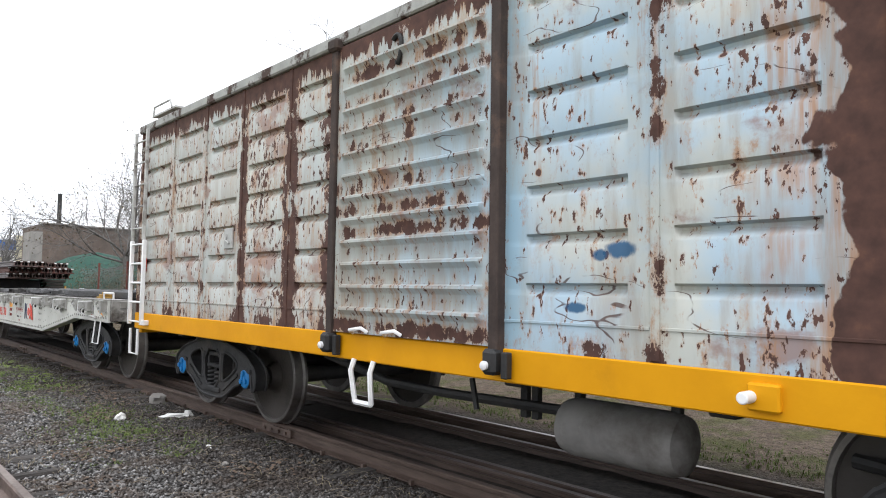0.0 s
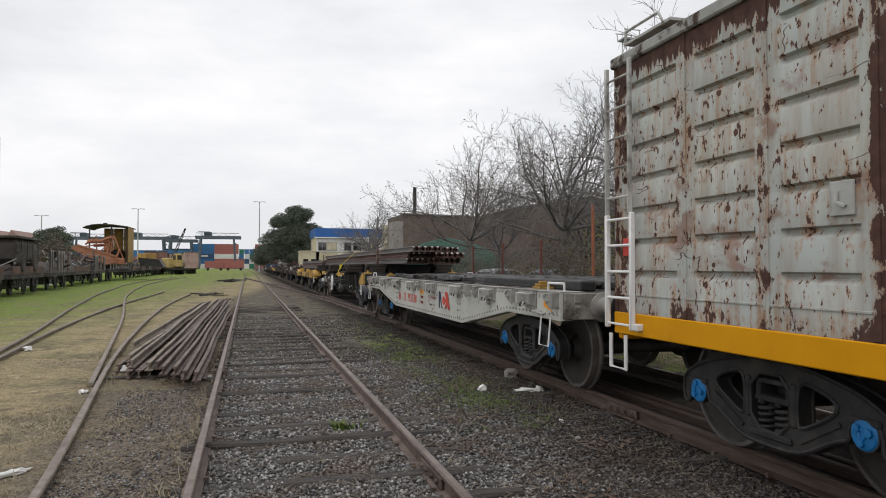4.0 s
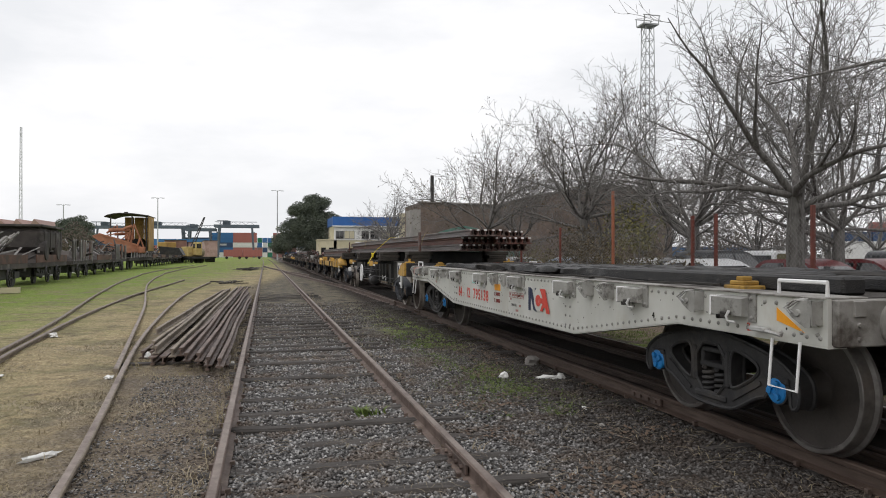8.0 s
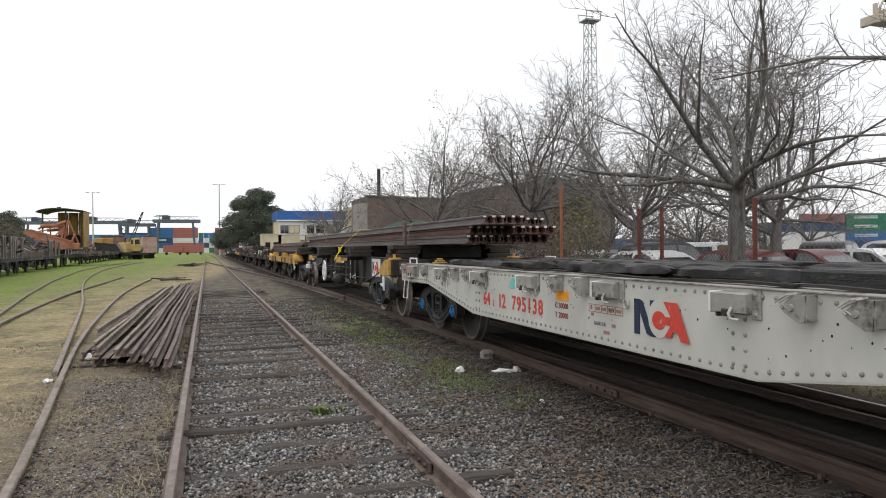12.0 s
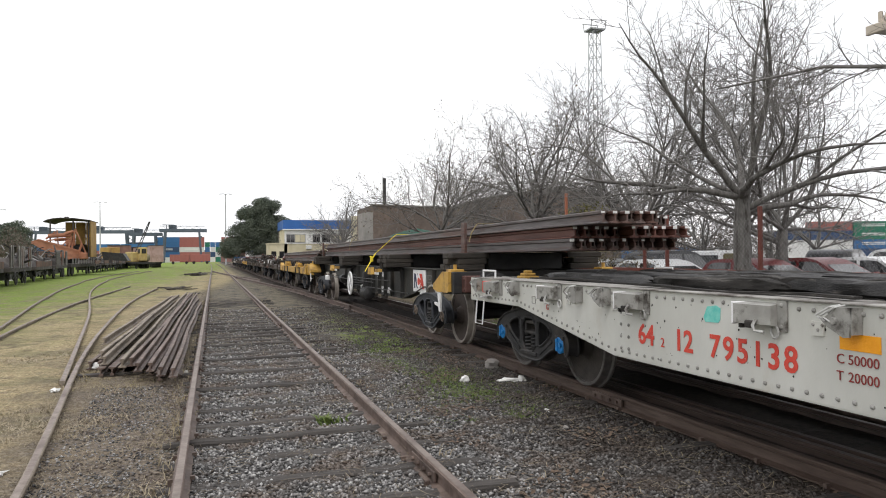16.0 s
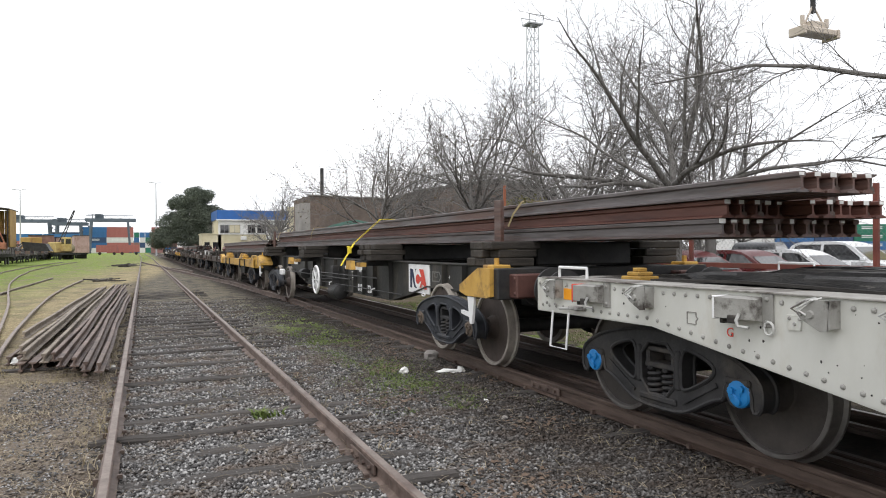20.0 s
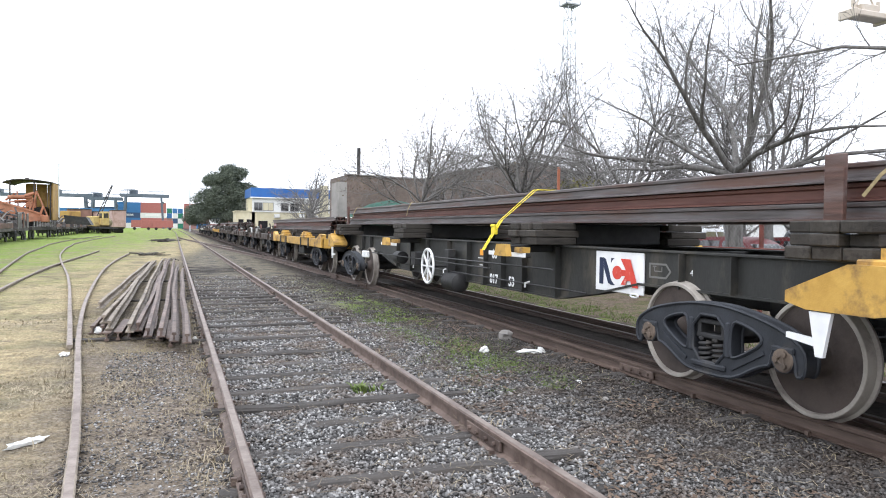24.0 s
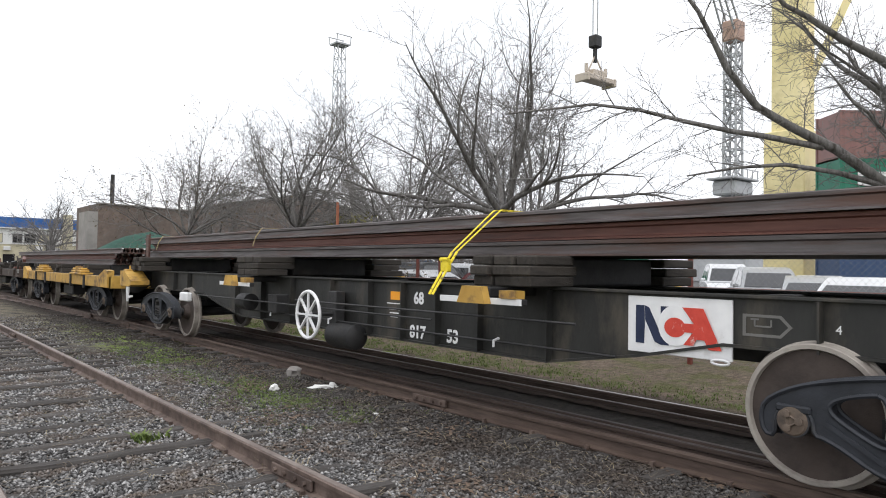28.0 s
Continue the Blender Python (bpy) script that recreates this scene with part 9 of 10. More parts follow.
    s.prism([(2.9, 2.55), (5.1, 2.35), (5.6, 1.5), (3.1, 1.6)], 1.0, 4.0, axis=1)
    part("tipped_skip", s, BLACK, m, "dark tipped skip")


track_machine()

# tank and loader beyond
TANKTAN = mottled("dirty_tan_tank_paint", (0.26, 0.22, 0.13), (0.40, 0.34, 0.21), 0.5, 0.7, 0, (0.13, 0.10, 0.07), 0.4, (0.45, 0.65), vary=0.1)
tank = thing("tank_wagon", "dirty tan tank wagon on the far siding", "rail wagon", pose(row_x(138) + 2.2, 138, 0, 0, 0, 48))
s = Shape()
s.disc((0, -4, 1.93), (0, 1, 0), ((0, 0.3), (0.2, 0.7), (0.5, 0.85), (7.5, 0.85), (7.8, 0.7), (8, 0.3)), 20)
part("tank", s, TANKTAN, tank, soft=40)
s = Shape()
s.box(0, 0, 0.95, 2.4, 9, 0.3)
part("underframe", s, BLACK, tank)
s = Shape()
s.box(0, 5.3, 2.5, 2.4, 2.4, 2.8, 0.1)
part("cab", s, MACHOCHRE, tank, "ochre cab at the end")
for yy in (-3, 3):
    s = Shape()
    s.disc((-0.85, yy, 0.5), (1, 0, 0), ((0, 0.45), (1.7, 0.45)), 16)
    part("wheel", s, BLACK, tank)

# leafless woods beyond the car park
WOODS = mottled("grey_brown_far_twigs", (0.085, 0.072, 0.062), (0.15, 0.128, 0.11), 1.5, 0.9, vary=0.3)
for k, (x, y, h) in enumerate(((37.5, 57, 6.2), (42, 57, 5.4), (47, 58, 5.8), (33, 47, 4.2), (38.5, 47, 4.6), (52.5, 58, 4.6))):
    leafy("thicket", "grey-brown leafless thicket beyond the parked cars", x, y, [((0, 0, h * 0.5), (2.6, 1.6, h * 0.5)), ((1.6, 0.5, h * 0.45), (1.8, 1.4, h * 0.42)), ((-1.7, -0.4, h * 0.4), (1.8, 1.4, h * 0.42))], 2600, 0.10, WOODS, (0.10, h * 0.6), 120 + k, "shrub")
# brown thicket behind the derelict wagons
THICKET = mottled("grey_brown_thicket", (0.11, 0.085, 0.068), (0.19, 0.15, 0.125), 1.5, 0.9, vary=0.3)
for k, (x, y, h) in enumerate(((-19.6, 80, 5.2), (-20.6, 74, 4.4), (-18.9, 86, 3.8), (-21.0, 66, 3.6))):
    leafy("thicket", "grey-brown leafless thicket behind the derelict wagons", x, y, [((0, 0, h * 0.5), (1.3, 2.6, h * 0.5)), ((0.4, 1.8, h * 0.45), (1.1, 2.0, h * 0.42)), ((-0.3, -1.6, h * 0.4), (1.0, 1.8, h * 0.4))], 3200, 0.085, THICKET, (0.08, h * 0.5), 90 + k, "shrub")


def rail_crane():
    """Small yellow rail crane with a cab and a raised jib."""
    m = thing("rail_crane", "faded yellow rail crane with a slanted dark jib", "rail machine", pose(-13.6, 136, 0, 0, 0, 30))
    s = Shape()
    s.box(0, 0, 1.0, 2.4, 6.0, 0.35, 0.03)
    part("underframe", s, BLACK, m)
    s = Shape()
    s.box(0, 0.6, 2.1, 2.2, 2.8, 1.8, 0.12)
    part("engine_house", s, MACHYELLOW, m, "faded yellow engine house")
    s = Shape()
    s.box(0.5, -1.3, 2.6, 1.2, 1.3, 2.4, 0.1)
    cab = part("cab", s, MACHYELLOW, m)
    for px, py, w, d in ((0.5, -1.96, 0.8, 0.03), (1.11, -1.3, 0.03, 0.9), (-0.11, -1.3, 0.03, 0.9)):
        s = Shape()
        s.box(px, py, 3.1, w, d, 0.8)
        part("cab_window", s, GLASS, cab)
    s = Shape()
    for dx in (-0.3, 0.3):
        s.beam((dx - 0.3, -0.4, 2.4), (2.0 + dx * 0.3, -1.0, 8.4), 0.14)
    for i in range(7):
        f, g = i / 7, (i + 1) / 7
        s.beam((-0.6 + 2.5 * f, -0.4 - 0.6 * f, 2.4 + 6 * f), (0.0 + 2.1 * g, -0.4 - 0.6 * g, 2.4 + 6 * g), 0.08)
    part("jib", s, BLACK, m, "dark lattice jib", soft=False)
    for yy in (-2.0, 2.0):
        for sx in (-0.85, 0.85):
            s = Shape()
            s.disc((sx, yy, 0.5), (1, 0, 0), ((-0.06, 0.45), (0.06, 0.45)), 16)
            part("wheel", s, BLACK, m)


MACHYELLOW = mottled("faded_machine_yellow", (0.40, 0.29, 0.10), (0.52, 0.40, 0.17), 0.8, 0.7, 0, (0.20, 0.13, 0.07), 0.7, (0.5, 0.7), vary=0.1)
rail_crane()
PINKBOX = mottled("faded_pink_box_paint", (0.36, 0.25, 0.22), (0.46, 0.33, 0.30), 0.7, 0.8, 0, (0.24, 0.15, 0.12), 0.5, (0.5, 0.7), vary=0.1)
DULLBROWN = mottled("dull_brown_box_paint", (0.16, 0.085, 0.068), (0.24, 0.13, 0.105), 0.7, 0.8, 0, (0.12, 0.07, 0.055), 0.5, (0.5, 0.7), vary=0.1)
for x, y, w, h, mat, label in ((-11.6, 152, 2.5, 3.2, PINKBOX, "faded pink covered van at the far end of the siding"), (-20.4, 171, 4.6, 3.6, DULLBROWN, "dull brown covered van at the far end of the siding"), (-16.4, 172, 3.0, 3.2, PINKBOX, "faded pink covered van at the far end of the siding")):
    v = thing("covered_van", label, "rail wagon", pose(x, y, 0, 0, 0, 8), "covered vans far down the siding")
    s = Shape()
    s.box(0, 0, 1.1 + h / 2, w, 7.0, h, 0.06)
    body = part("body", s, mat, v)
    s = Shape()
    s.box(0, 0, 1.14 + h, w + 0.15, 7.2, 0.14, 0.05)
    part("roof", s, RUSTWAGON, v)
    for k in range(4):
        s = Shape()
        s.box(-w * 0.375 + w * 0.25 * k, -3.53, 1.1 + h / 2, 0.09, 0.08, h * 0.92)
        part("rib", s, mat, body)
    s = Shape()
    s.box(0, 0, 0.95, w * 0.8, 6.6, 0.3)
    part("underframe", s, BLACK, v)
    for yy in (-2.2, 2.2):
        s = Shape()
        s.disc((-0.85, yy, 0.5), (1, 0, 0), ((0, 0.45), (1.7, 0.45)), 16)
        part("wheel", s, BLACK, v)


def sawtooth():
    b = thing("factory_shed", "pale factory shed with a row of red saw-tooth gables", "building", Matrix.Translation((-48.5, 132, 0)))
    wall = mottled("pale_shed_wall", (0.46, 0.42, 0.36), (0.58, 0.54, 0.47), 0.5, 0.85, 0, (0.34, 0.30, 0.25), 0.4, (0.5, 0.75), vary=0.0)
    tile = mottled("red_tile_roof", (0.27, 0.175, 0.15), (0.38, 0.26, 0.225), 1.0, 0.85)
    s = Shape()
    s.box(0, 10, 2.9, 24, 20, 5.9)
    part("wall", s, wall, b)
    for k in range(9):
        x0 = -12 + 2.67 * k
        s = Shape()
        s.prism([(x0, 5.82), (x0 + 2.63, 5.82), (x0 + 1.6, 6.9), (x0 + 0.9, 7.55)], -0.2, 20, axis=1)
        part("gable", s, tile, b)
        for dx in (0.55, 1.35, 2.15):
            window(b, x0 + dx, 0, 4.3, 0.5, 1.3)
        window(b, x0 + 1.3, 0, 1.9, 1.6, 1.2)


sawtooth()
backdrop = Shape()
for i in range(60):
    x0 = -420 + 14 * i
    backdrop.box(x0, 620 + 20 * math.sin(i), 3.5 + 2.5 * noise.noise((i * 0.7, 0, 3)), 14.5, 6, 8 + 5 * noise.noise((i * 0.7, 0, 3)))
tagged(part("far_roofs", backdrop, CONCRETE), "far hazy roofs and trees along the horizon", "backdrop", kind="structure")

# ---- pile of old rails ----
pile = thing("rail_pile", "pile of old rusty rails fanned out on the ground", "rail pile")
r = random.Random(3)
# the upper rails: (x, y) of the near and of the far end
for xa, y0, xb, y1 in ((-2.48, 13.9, -2.16, 29.5), (-2.25, 11.9, -2.06, 29.9), (-2.12, 11.2, -1.96, 30.3), (-1.84, 10.8, -1.72, 31.7), (-1.74, 10.95, -1.60, 31.8), (-1.60, 10.35, -1.49, 31.8), (-1.44, 10.3, -1.30, 31.0), (-1.28, 9.85, -1.17, 27.0), (-1.13, 9.75, -1.04, 24.8)):
    s = Shape()
    n = 12
    b = r.uniform(-0.07, 0.07)
    z = 0.125 + r.uniform(0, 0.012)
    rail_shape(s, [(xa + (xb - xa) * i / n + b * math.sin(i / n * 3.1) + 0.012 * math.sin(i * 1.3 + xa), y0 + (y1 - y0) * i / n, z * (1 - 0.25 * i / n)) for i in range(n + 1)], scale=0.82)
    part("rail", s, RAILTAN if r.random() < 0.5 else RAILRUST, pile)
# the lower rails and stubs under them
for k in range(11):
    xa = -2.40 + 0.13 * k + r.uniform(-0.03, 0.03)
    y0 = 11.5 - 0.11 * k + r.uniform(-0.4, 0.5)
    y1 = 24.0 + r.uniform(-3, 3) if k % 4 == 1 else y0 + r.uniform(0.6, 2.2)
    s = Shape()
    rail_shape(s, [(xa + r.uniform(-0.02, 0.02), y0, 0.004), (xa * 0.96 - 0.05, y1, 0.004)], flip=r.random() < 0.5, scale=0.8)
    part("rail", s, RAILRUST, pile, "dark rusty rail lying underneath")
for k, (x, y) in enumerate(((-1.85, 11.2), (-1.7, 16.5), (-1.68, 22))):
    s = Shape()
    s.box(x, y, -0.03, 1.5, 0.16, 0.10, 0.01)
    part("bearer", s, SLEEPER, pile)

# ---- litter, weeds, loose pieces ----
def crumple(name, label, x, y, size, seed, mat=LITTER, flat=0.4, category="litter"):
    r = random.Random(seed)
    bm = bmesh.new()
    bmesh.ops.create_icosphere(bm, subdivisions=2, radius=1)
    for v in bm.verts:
        k = 1 + noise.noise(v.co * 1.7 + Vector((seed, 0, 0))) * 0.7
        v.co = Vector((v.co.x * size[0] * k, v.co.y * size[1] * k, max(v.co.z, -0.5) * size[2] * k + size[2] * 0.45))
    me = bpy.data.meshes.new(name)
    bm.to_mesh(me)
    bm.free()
    me.materials.append(mat)
    ob = new(name, me)
    ob.matrix_basis = pose(x, y, 0, 0, 0, r.uniform(0, 360))
    return tagged(ob, label, category)


crumple("plastic_bottle", "crushed clear plastic bottle lying on the gravel", 2.47, 8.80, (0.075, 0.05, 0.05), 1)
crumple("plastic_bag", "torn white plastic bag caught by the rail", 3.02, 8.60, (0.16, 0.06, 0.035), 2)
crumple("plastic_bag", "scrap of white plastic in the gravel", 3.16, 8.56, (0.06, 0.05, 0.05), 12)
crumple("stone_block", "pale broken lump of concrete beside the rail", 3.21, 9.70, (0.10, 0.10, 0.09), 3, CONCRETE, category="stone")
crumple("paper_scrap", "scrap of white paper on the gravel", 2.68, 6.85, (0.05, 0.025, 0.015), 4)
crumple("plastic_bag", "white plastic bag lying in dry grass", -2.28, 6.22, (0.15, 0.05, 0.03), 5)
crumple("plastic_bag", "white plastic bag lying in dry grass", -4.6, 15.4, (0.14, 0.08, 0.05), 6)
crumple("paper_scrap", "scrap of white paper beside the siding rail", -2.53, 10.0, (0.07, 0.05, 0.03), 7)
crumple("plastic_bag", "pale bag beside the pile of rails", -2.30, 11.9, (0.14, 0.1, 0.06), 8)
crumple("paper_scrap", "scrap of white paper on the gravel", -1.02, 10.9, (0.03, 0.03, 0.03), 9)
crumple("paper_scrap", "pale scrap of litter on the grass", -4.0, 10.5, (0.09, 0.06, 0.02), 10)
crumple("stone_block", "small pale stone on the gravel", 2.5, 6.1, (0.035, 0.03, 0.02), 13, CONCRETE, category="stone")
crumple("litter_bag", "white bags dumped on the far grass", -16.0, 57, (0.5, 0.3, 0.2), 14)
crumple("litter_bag", "white bags dumped on the far grass", -16.6, 66, (0.4, 0.3, 0.25), 15)
crate = thing("wooden_crate", "pale empty wooden tray lying on the grass", "crate", pose(-10.8, 32.8, 0, 0, 0, 12))
for a, b, c, d, e in ((0, 0, 0.02, 0.7, 0.5), (0, -0.25, 0.12, 0.7, 0.02), (0, 0.25, 0.12, 0.7, 0.02)):
    s = Shape()
    s.box(a, b, c, d, e, 0.03 if e > 0.1 else 0.22)
    part("board", s, CREAM, crate)
for a in (-0.34, 0.34):
    s = Shape()
    s.box(a, 0, 0.12, 0.02, 0.5, 0.22)
    part("board", s, CREAM, crate)


def tuft(shape, x, y, h, n, r, lean=0.5, wide=0.006):
    for _ in range(n):
        a = r.uniform(0, 6.283)
        d = Vector((math.cos(a), math.sin(a), 0))
        e = Vector((-d.y, d.x, 0)) * wide * r.uniform(0.6, 1.4)
        b = Vector((x + r.uniform(-0.04, 0.04), y + r.uniform(-0.04, 0.04), -0.012))
        hh = h * r.uniform(0.5, 1.2)
        m = b + d * hh * lean * 0.35 + Vector((0, 0, hh * 0.65))
        t = b + d * hh * lean * r.uniform(0.6, 1.3) + Vector((0, 0, hh * r.uniform(0.75, 1.0)))
        shape.add([b - e, b + e, m + e * 0.7, m - e * 0.7, t], [(0, 1, 2, 3), (3, 2, 4)])


def stuff(name, shape, mat, label, category):
    me = bpy.data.meshes.new(name)
    me.from_pydata(shape.v, [], shape.f)
    me.materials.append(mat)
    return tagged(new(name, me), label, category, kind="stuff")


weed = Shape()
r = random.Random(8)
for _ in range(14):
    tuft(weed, 0.43 + r.gauss(0, 0.06), 7.1 + r.gauss(0, 0.05), 0.09, 7, r, 0.9, 0.011)
tagged(part("weed", weed, WEED), "small green weed growing between the sleepers", "weed")

blades = Shape()
r = random.Random(9)
for _ in range(9000):
    y = 3.2 + 11 * r.random() ** 1.4
    x = -1.5 - abs(r.gauss(0, 1)) * (1.2 + y * 0.16)
    k = noise.noise((x * 0.8, y * 0.8, 2))
    if x > -2.6 and k < 0.05 + (x + 2.6) * 0.25:
        continue
    if x < -9 or (k < -0.25 and r.random() < 0.7):
        continue
    tuft(blades, x, y, 0.02 + 0.02 * max(0, k), 4, r, 2.0, 0.0025 + y * 0.00025)
for _ in range(500):      # straw along the pile and the near rails
    y = 5 + 24 * r.random()
    tuft(blades, r.choice((-1.05, -2.4, -1.0, 1.05)) + r.gauss(0, 0.08), y, 0.08, 4, r, 1.1, 0.004)
for _ in range(5200):
    y = 3.4 + 12 * r.random() ** 1.3
    x = -0.98 - 1.6 * r.random()
    if noise.noise((x * 1.5, y * 0.9, 21)) < 0.02 + 0.1 * r.random():
        continue
    tuft(blades, x, y, 0.018, 4, r, 2.2, 0.0026)
for _ in range(5200):
    x, y = r.uniform(-2.3, -0.92) if r.random() < 0.62 else r.uniform(-0.9, 3.2), 3.0 + 11 * r.random() ** 1.5
    if noise.noise((x * 1.1, y * 0.8, 33)) < 0.05 * r.random() - 0.05:
        continue
    a, l = r.uniform(0, 6.283), r.uniform(0.05, 0.16)
    d, e = Vector((math.cos(a), math.sin(a), 0)) * l, Vector((-math.sin(a), math.cos(a), 0)) * 0.0017
    c = Vector((x, y, r.uniform(0.012, 0.035)))
    m = c + d * 0.5 + Vector((0, 0, r.uniform(0.0, 0.03)))
    blades.add([c - e, c + e, m + e, m - e, c + d], [(0, 1, 2, 3), (3, 2, 4)])
stuff("dry_grass", blades, STRAW, "short dry grass with green patches", "grass")
green = Shape()
for _ in range(4600):
    y = 6.6 + 8.5 * r.random() ** 1.2
    x = 2.25 + r.gauss(0, 0.38)
    if noise.noise((x * 1.6, y * 1.2, 6)) < -0.02:
        continue
    tuft(green, x, y, 0.028, 4, r, 1.0, 0.004)
for _ in range(1500):
    y = 7.8 + 4.6 * r.random()
    x = 2.28 + r.gauss(0, 0.25)
    if noise.noise((x * 1.9, y * 0.9, 16)) > -0.12:
        tuft(green, x, y, 0.04, 4, r, 1.1, 0.006)
for _ in range(2500):
    x, y = 6.1 + abs(r.gauss(0, 0.9)), 2 + 18 * r.random()
    tuft(green, x, y, 0.05, 4, r, 0.9, 0.005)
stuff("green_grass", green, WEED, "patches of short green grass", "grass")


# heaps of cut brushwood and rotten sleepers left in the grass
def debris(x, y, size, count, seed):
    r = random.Random(seed)
    t = thing("brush_heap", "heap of dark brushwood and rotten wood on the grass", "debris", Matrix.Translation((x, y, 0)), "heaps left on the grass")
    for k in range(count):
        s = Shape()
        a, l = r.uniform(0, 6.283), size * r.uniform(0.3, 0.8)
        c = Vector((r.gauss(0, 0.3) * size, r.gauss(0, 0.25) * size, 0.02 + 0.10 * size * r.random()))
        d = Vector((math.cos(a), math.sin(a), r.uniform(-0.05, 0.12))) * l
        if k % 4 == 0:
            s.beam(c, c + d, r.uniform(0.05, 0.1) * size, r.uniform(0.04, 0.08) * size, bev=0.005)
        else:
            s.tube([c, c + d * 0.5 + Vector((0, 0, 0.08)), c + d], [0.022 * size, 0.016 * size, 0.008 * size], 5)
        part("branch", s, SLEEPER if k % 4 == 0 else BARK, t)


debris(-2.1, 74.0, 1.7, 34, 1)
debris(-2.5, 40.4, 0.9, 26, 2)
debris(-1.4, 34.0, 0.5, 16, 3)

# ---- ballast stones ----
def stones(name, areas, seed, label):
    """Loose crushed stone: small angular lumps, joined."""
    g = np.random.default_rng(seed)
    bv = np.array([(1, 0, 0), (-0.5, 0.87, 0), (-0.5, -0.87, 0), (0.1, 0, 0.9), (0, 0.1, -0.9)])
    bf = np.array([(0, 1, 3), (1, 2, 3), (2, 0, 3), (1, 0, 4), (2, 1, 4), (0, 2, 4)])
    V, F, n = [], [], 0
    for x0, x1, y0, y1, count, size in areas:
        xs = g.uniform(x0, x1, count)
        ys = y0 + (y1 - y0) * g.random(count) ** 1.5
        for x, y in zip(xs, ys):
            for rx in (-0.873, 0.873, 3.457, 5.203):
                if abs(x - rx) < 0.06:
                    break
            else:
                s = size * g.uniform(0.5, 1.35)
                k = g.uniform(0.65, 1.35, (len(bv), 1))
                a = g.uniform(0, 6.28)
                ca, sa = math.cos(a), math.sin(a)
                p = bv * k * np.array([1.35, 0.8, 0.75]) * s
                p = np.stack([p[:, 0] * ca - p[:, 1] * sa + x, p[:, 0] * sa + p[:, 1] * ca + y, p[:, 2] + s * g.uniform(-0.4, 0.9) - 0.010], 1)
                V.append(p)
                F.append(bf + n)
                n += len(bv)
    V, F = np.concatenate(V), np.concatenate(F)
    me = bpy.data.meshes.new(name)
    me.vertices.add(len(V))
    me.vertices.foreach_set("co", V.ravel().astype(np.float32))
    me.loops.add(F.size)
    me.loops.foreach_set("vertex_index", F.ravel().astype(np.int32))
    me.polygons.add(len(F))
    me.polygons.foreach_set("loop_start", np.arange(0, F.size, 3, dtype=np.int32))
    me.update()
    me.validate()
    m, nt, b, vec = base("ballast_lumps", 0.9, 0, 0.3)
    geo = nt.nodes.new("ShaderNodeNewGeometry")
    col = ramp(nt, geo.outputs["Random Per Island"], ((0.0, (0.042, 0.040, 0.040)), (0.4, (0.112, 0.109, 0.107)), (0.8, (0.238, 0.232, 0.228)), (1.0, (0.48, 0.47, 0.46))))
    col = mixc(nt, mathn(nt, "MULTIPLY", smooth(nt, noise_tex(nt, vec, 1.4, 5.0), 0.47, 0.62), 0.55), col, (0.13, 0.092, 0.067))
    sep = nt.nodes.new("ShaderNodeSeparateXYZ")
    nt.links.new(vec, sep.inputs[0])
    # lumps get darker and browner with x, up to the train track
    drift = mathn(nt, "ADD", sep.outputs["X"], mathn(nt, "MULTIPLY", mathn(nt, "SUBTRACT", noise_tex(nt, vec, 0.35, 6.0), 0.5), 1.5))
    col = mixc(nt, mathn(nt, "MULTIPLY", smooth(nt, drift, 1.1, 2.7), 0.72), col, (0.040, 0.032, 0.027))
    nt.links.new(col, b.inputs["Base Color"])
    bumped(nt, b, noise_tex(nt, vec, 60.0, 3.0), 0.3)
    me.materials.append(m)
    return tagged(new(name, me), label, "gravel", kind="stuff")


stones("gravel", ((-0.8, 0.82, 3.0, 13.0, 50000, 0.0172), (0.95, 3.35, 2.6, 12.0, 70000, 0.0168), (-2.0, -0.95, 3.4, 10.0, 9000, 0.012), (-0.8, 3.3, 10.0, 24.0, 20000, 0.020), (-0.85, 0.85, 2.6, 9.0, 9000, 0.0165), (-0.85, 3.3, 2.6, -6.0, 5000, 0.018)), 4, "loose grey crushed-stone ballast")

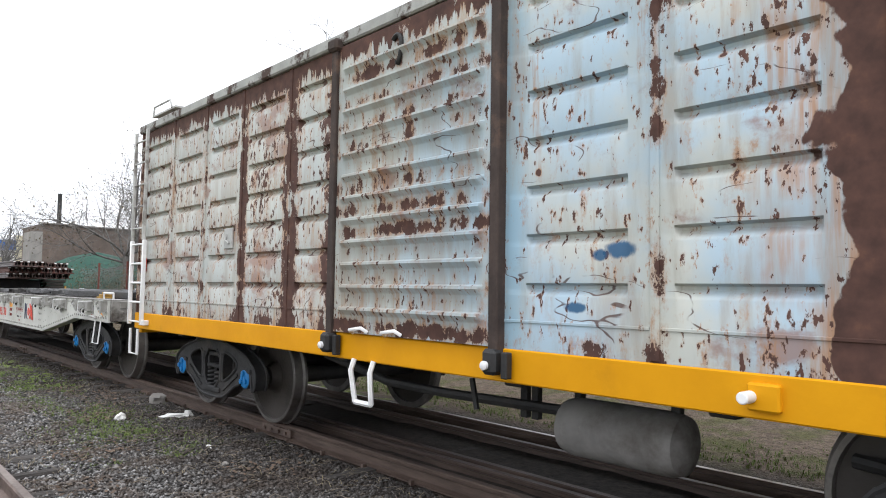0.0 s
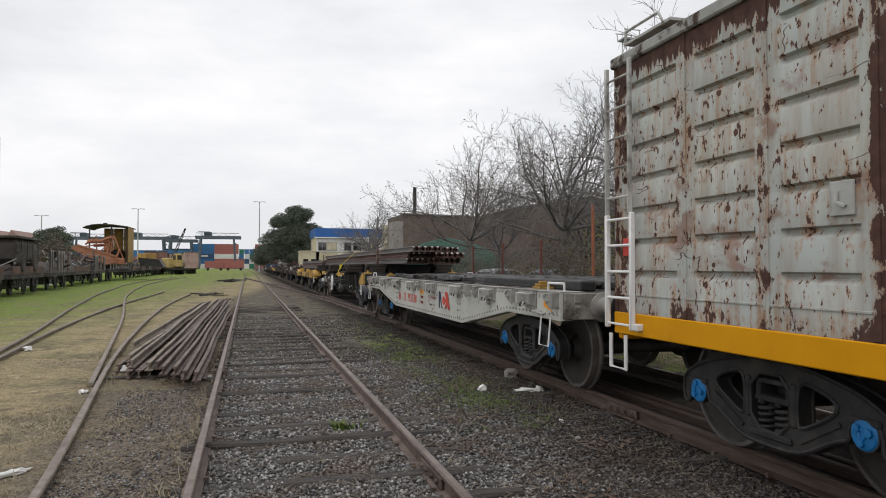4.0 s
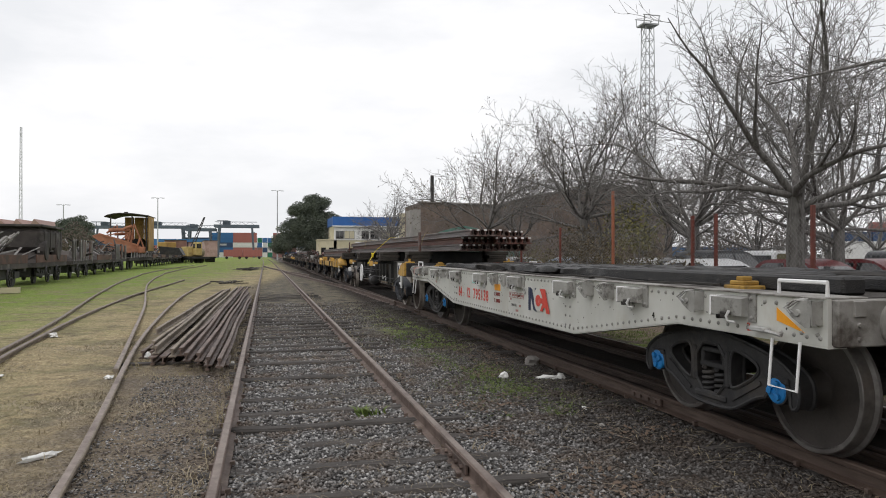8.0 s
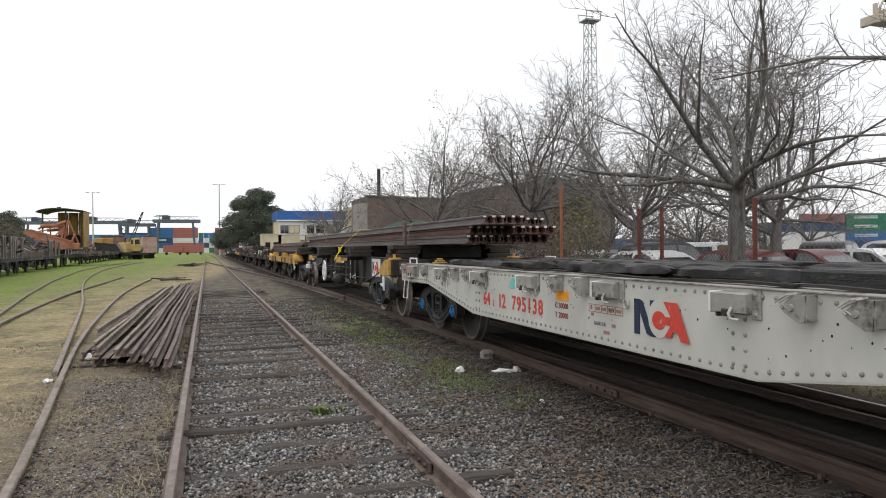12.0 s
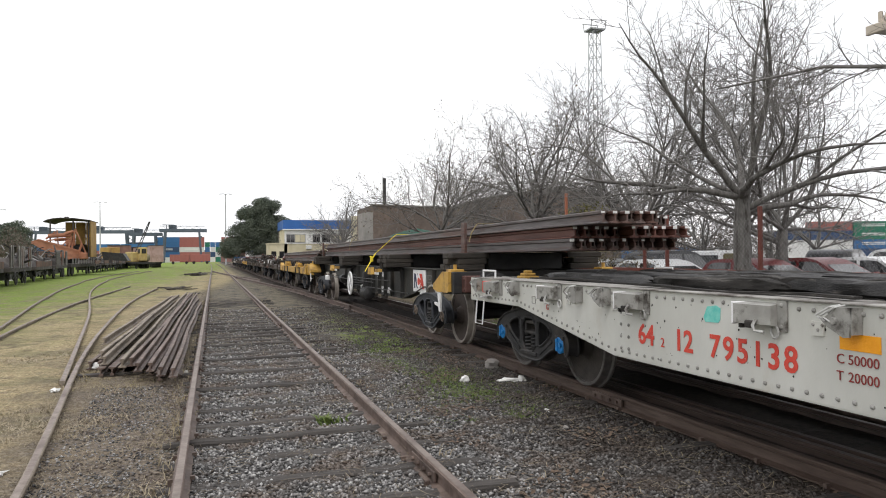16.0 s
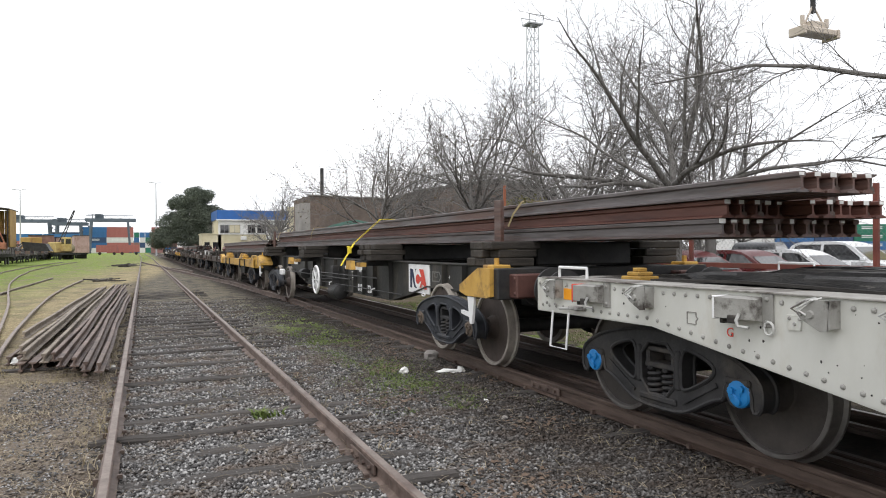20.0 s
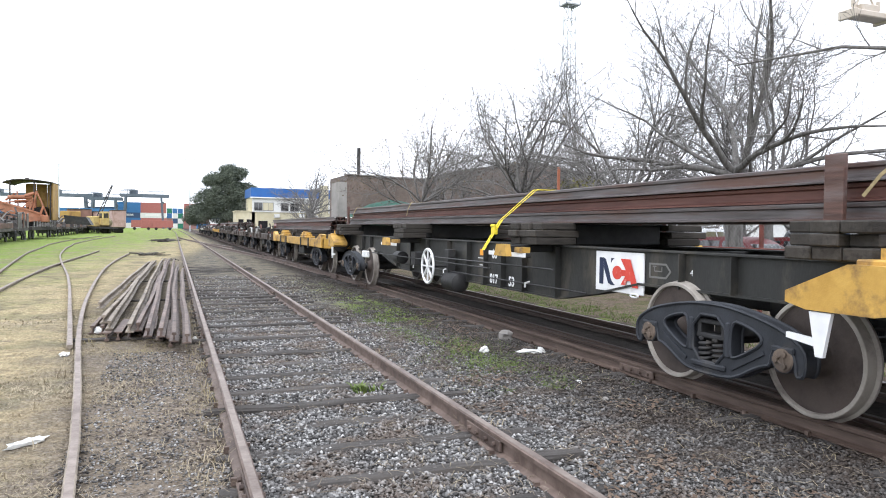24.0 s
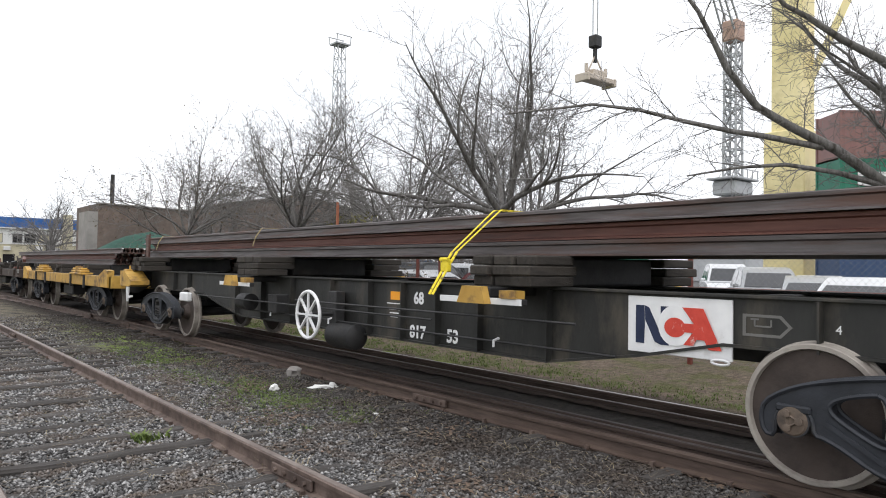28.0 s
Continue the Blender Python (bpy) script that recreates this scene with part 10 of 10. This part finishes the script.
# dead leaves and twigs on the gravel
r = random.Random(12)
leaf = Shape()
for _ in range(6000):
    x, y = r.uniform(1.0, 3.4), 3 + 9 * r.random() ** 1.3
    if noise.noise((x * 0.9, y * 0.7, 11)) < 0.06 + 0.12 * r.random():
        continue
    a, s = r.uniform(0, 6.28), r.uniform(0.012, 0.03)
    d, e = Vector((math.cos(a), math.sin(a), r.uniform(-0.3, 0.5))) * s, Vector((-math.sin(a), math.cos(a), r.uniform(-0.3, 0.3))) * s * 0.6
    c = Vector((x, y, 0.022))
    leaf.add([c - d, c + e, c + d, c - e], [(0, 1, 2, 3)])
stuff("dead_leaves", leaf, mottled("dead_leaf_brown", (0.075, 0.052, 0.037), (0.155, 0.108, 0.078), 3.0, 0.9, vary=0), "scattered brown dead leaves", "leaves")
twig = Shape()
for _ in range(2200):
    x, y, a, l = r.uniform(-1.9, 3.3), 3 + 9 * r.random() ** 1.4, r.uniform(0, 6.28), r.uniform(0.03, 0.15)
    twig.tube([(x, y, 0.02), (x + l * 0.5 * math.cos(a), y + l * 0.5 * math.sin(a), 0.035), (x + l * math.cos(a + 0.2), y + l * math.sin(a + 0.2), 0.022)], 0.0015, 3)
stuff("fallen_twigs", twig, mottled("brown_straw", (0.15, 0.12, 0.09), (0.32, 0.27, 0.205), 2.0, 0.9, vary=0), "thin fallen twigs and straws", "twigs")

# ---- sleepers, last ----
lay_sleepers(near_track, 0.20, -9.9, 21.0, 0.66, 0.034)
lay_sleepers(near_track, 0.20, 21.0, 30.0, 0.66, 0.02, 0.35)
lay_sleepers(train_track, TRAIN_X - 0.10, -8.0, 60.0, 0.66, 0.028)
lay_sleepers(side_track, -2.6, 3.0, 8.0, 0.8, -0.03, 0.6)
spikes(near_track, -0.873, 3.0, 30.0, 0.66)
spikes(near_track, 0.873, 3.0, 30.0, 0.66)
spikes(train_track, TRAIN_X - 0.873, 2.0, 30.0, 0.66)

# ---- motion ----
def motions():
    times = [0, 4, 8, 12, 16, 20, 24, 28]
    for ob in MOVERS:
        rest = ob.matrix_basis.copy()
        walk(ob, [(t, Matrix.Translation((0, -SPEED * t, 0)) @ rest) for t in times])
    turn = SPEED / 0.46
    steps = [0.7 * i for i in range(41)]
    for ob, rest in WHEELS[:24]:
        walk(ob, [(t, rest @ Matrix.Rotation(turn * t, 4, "X")) for t in steps])


motions()
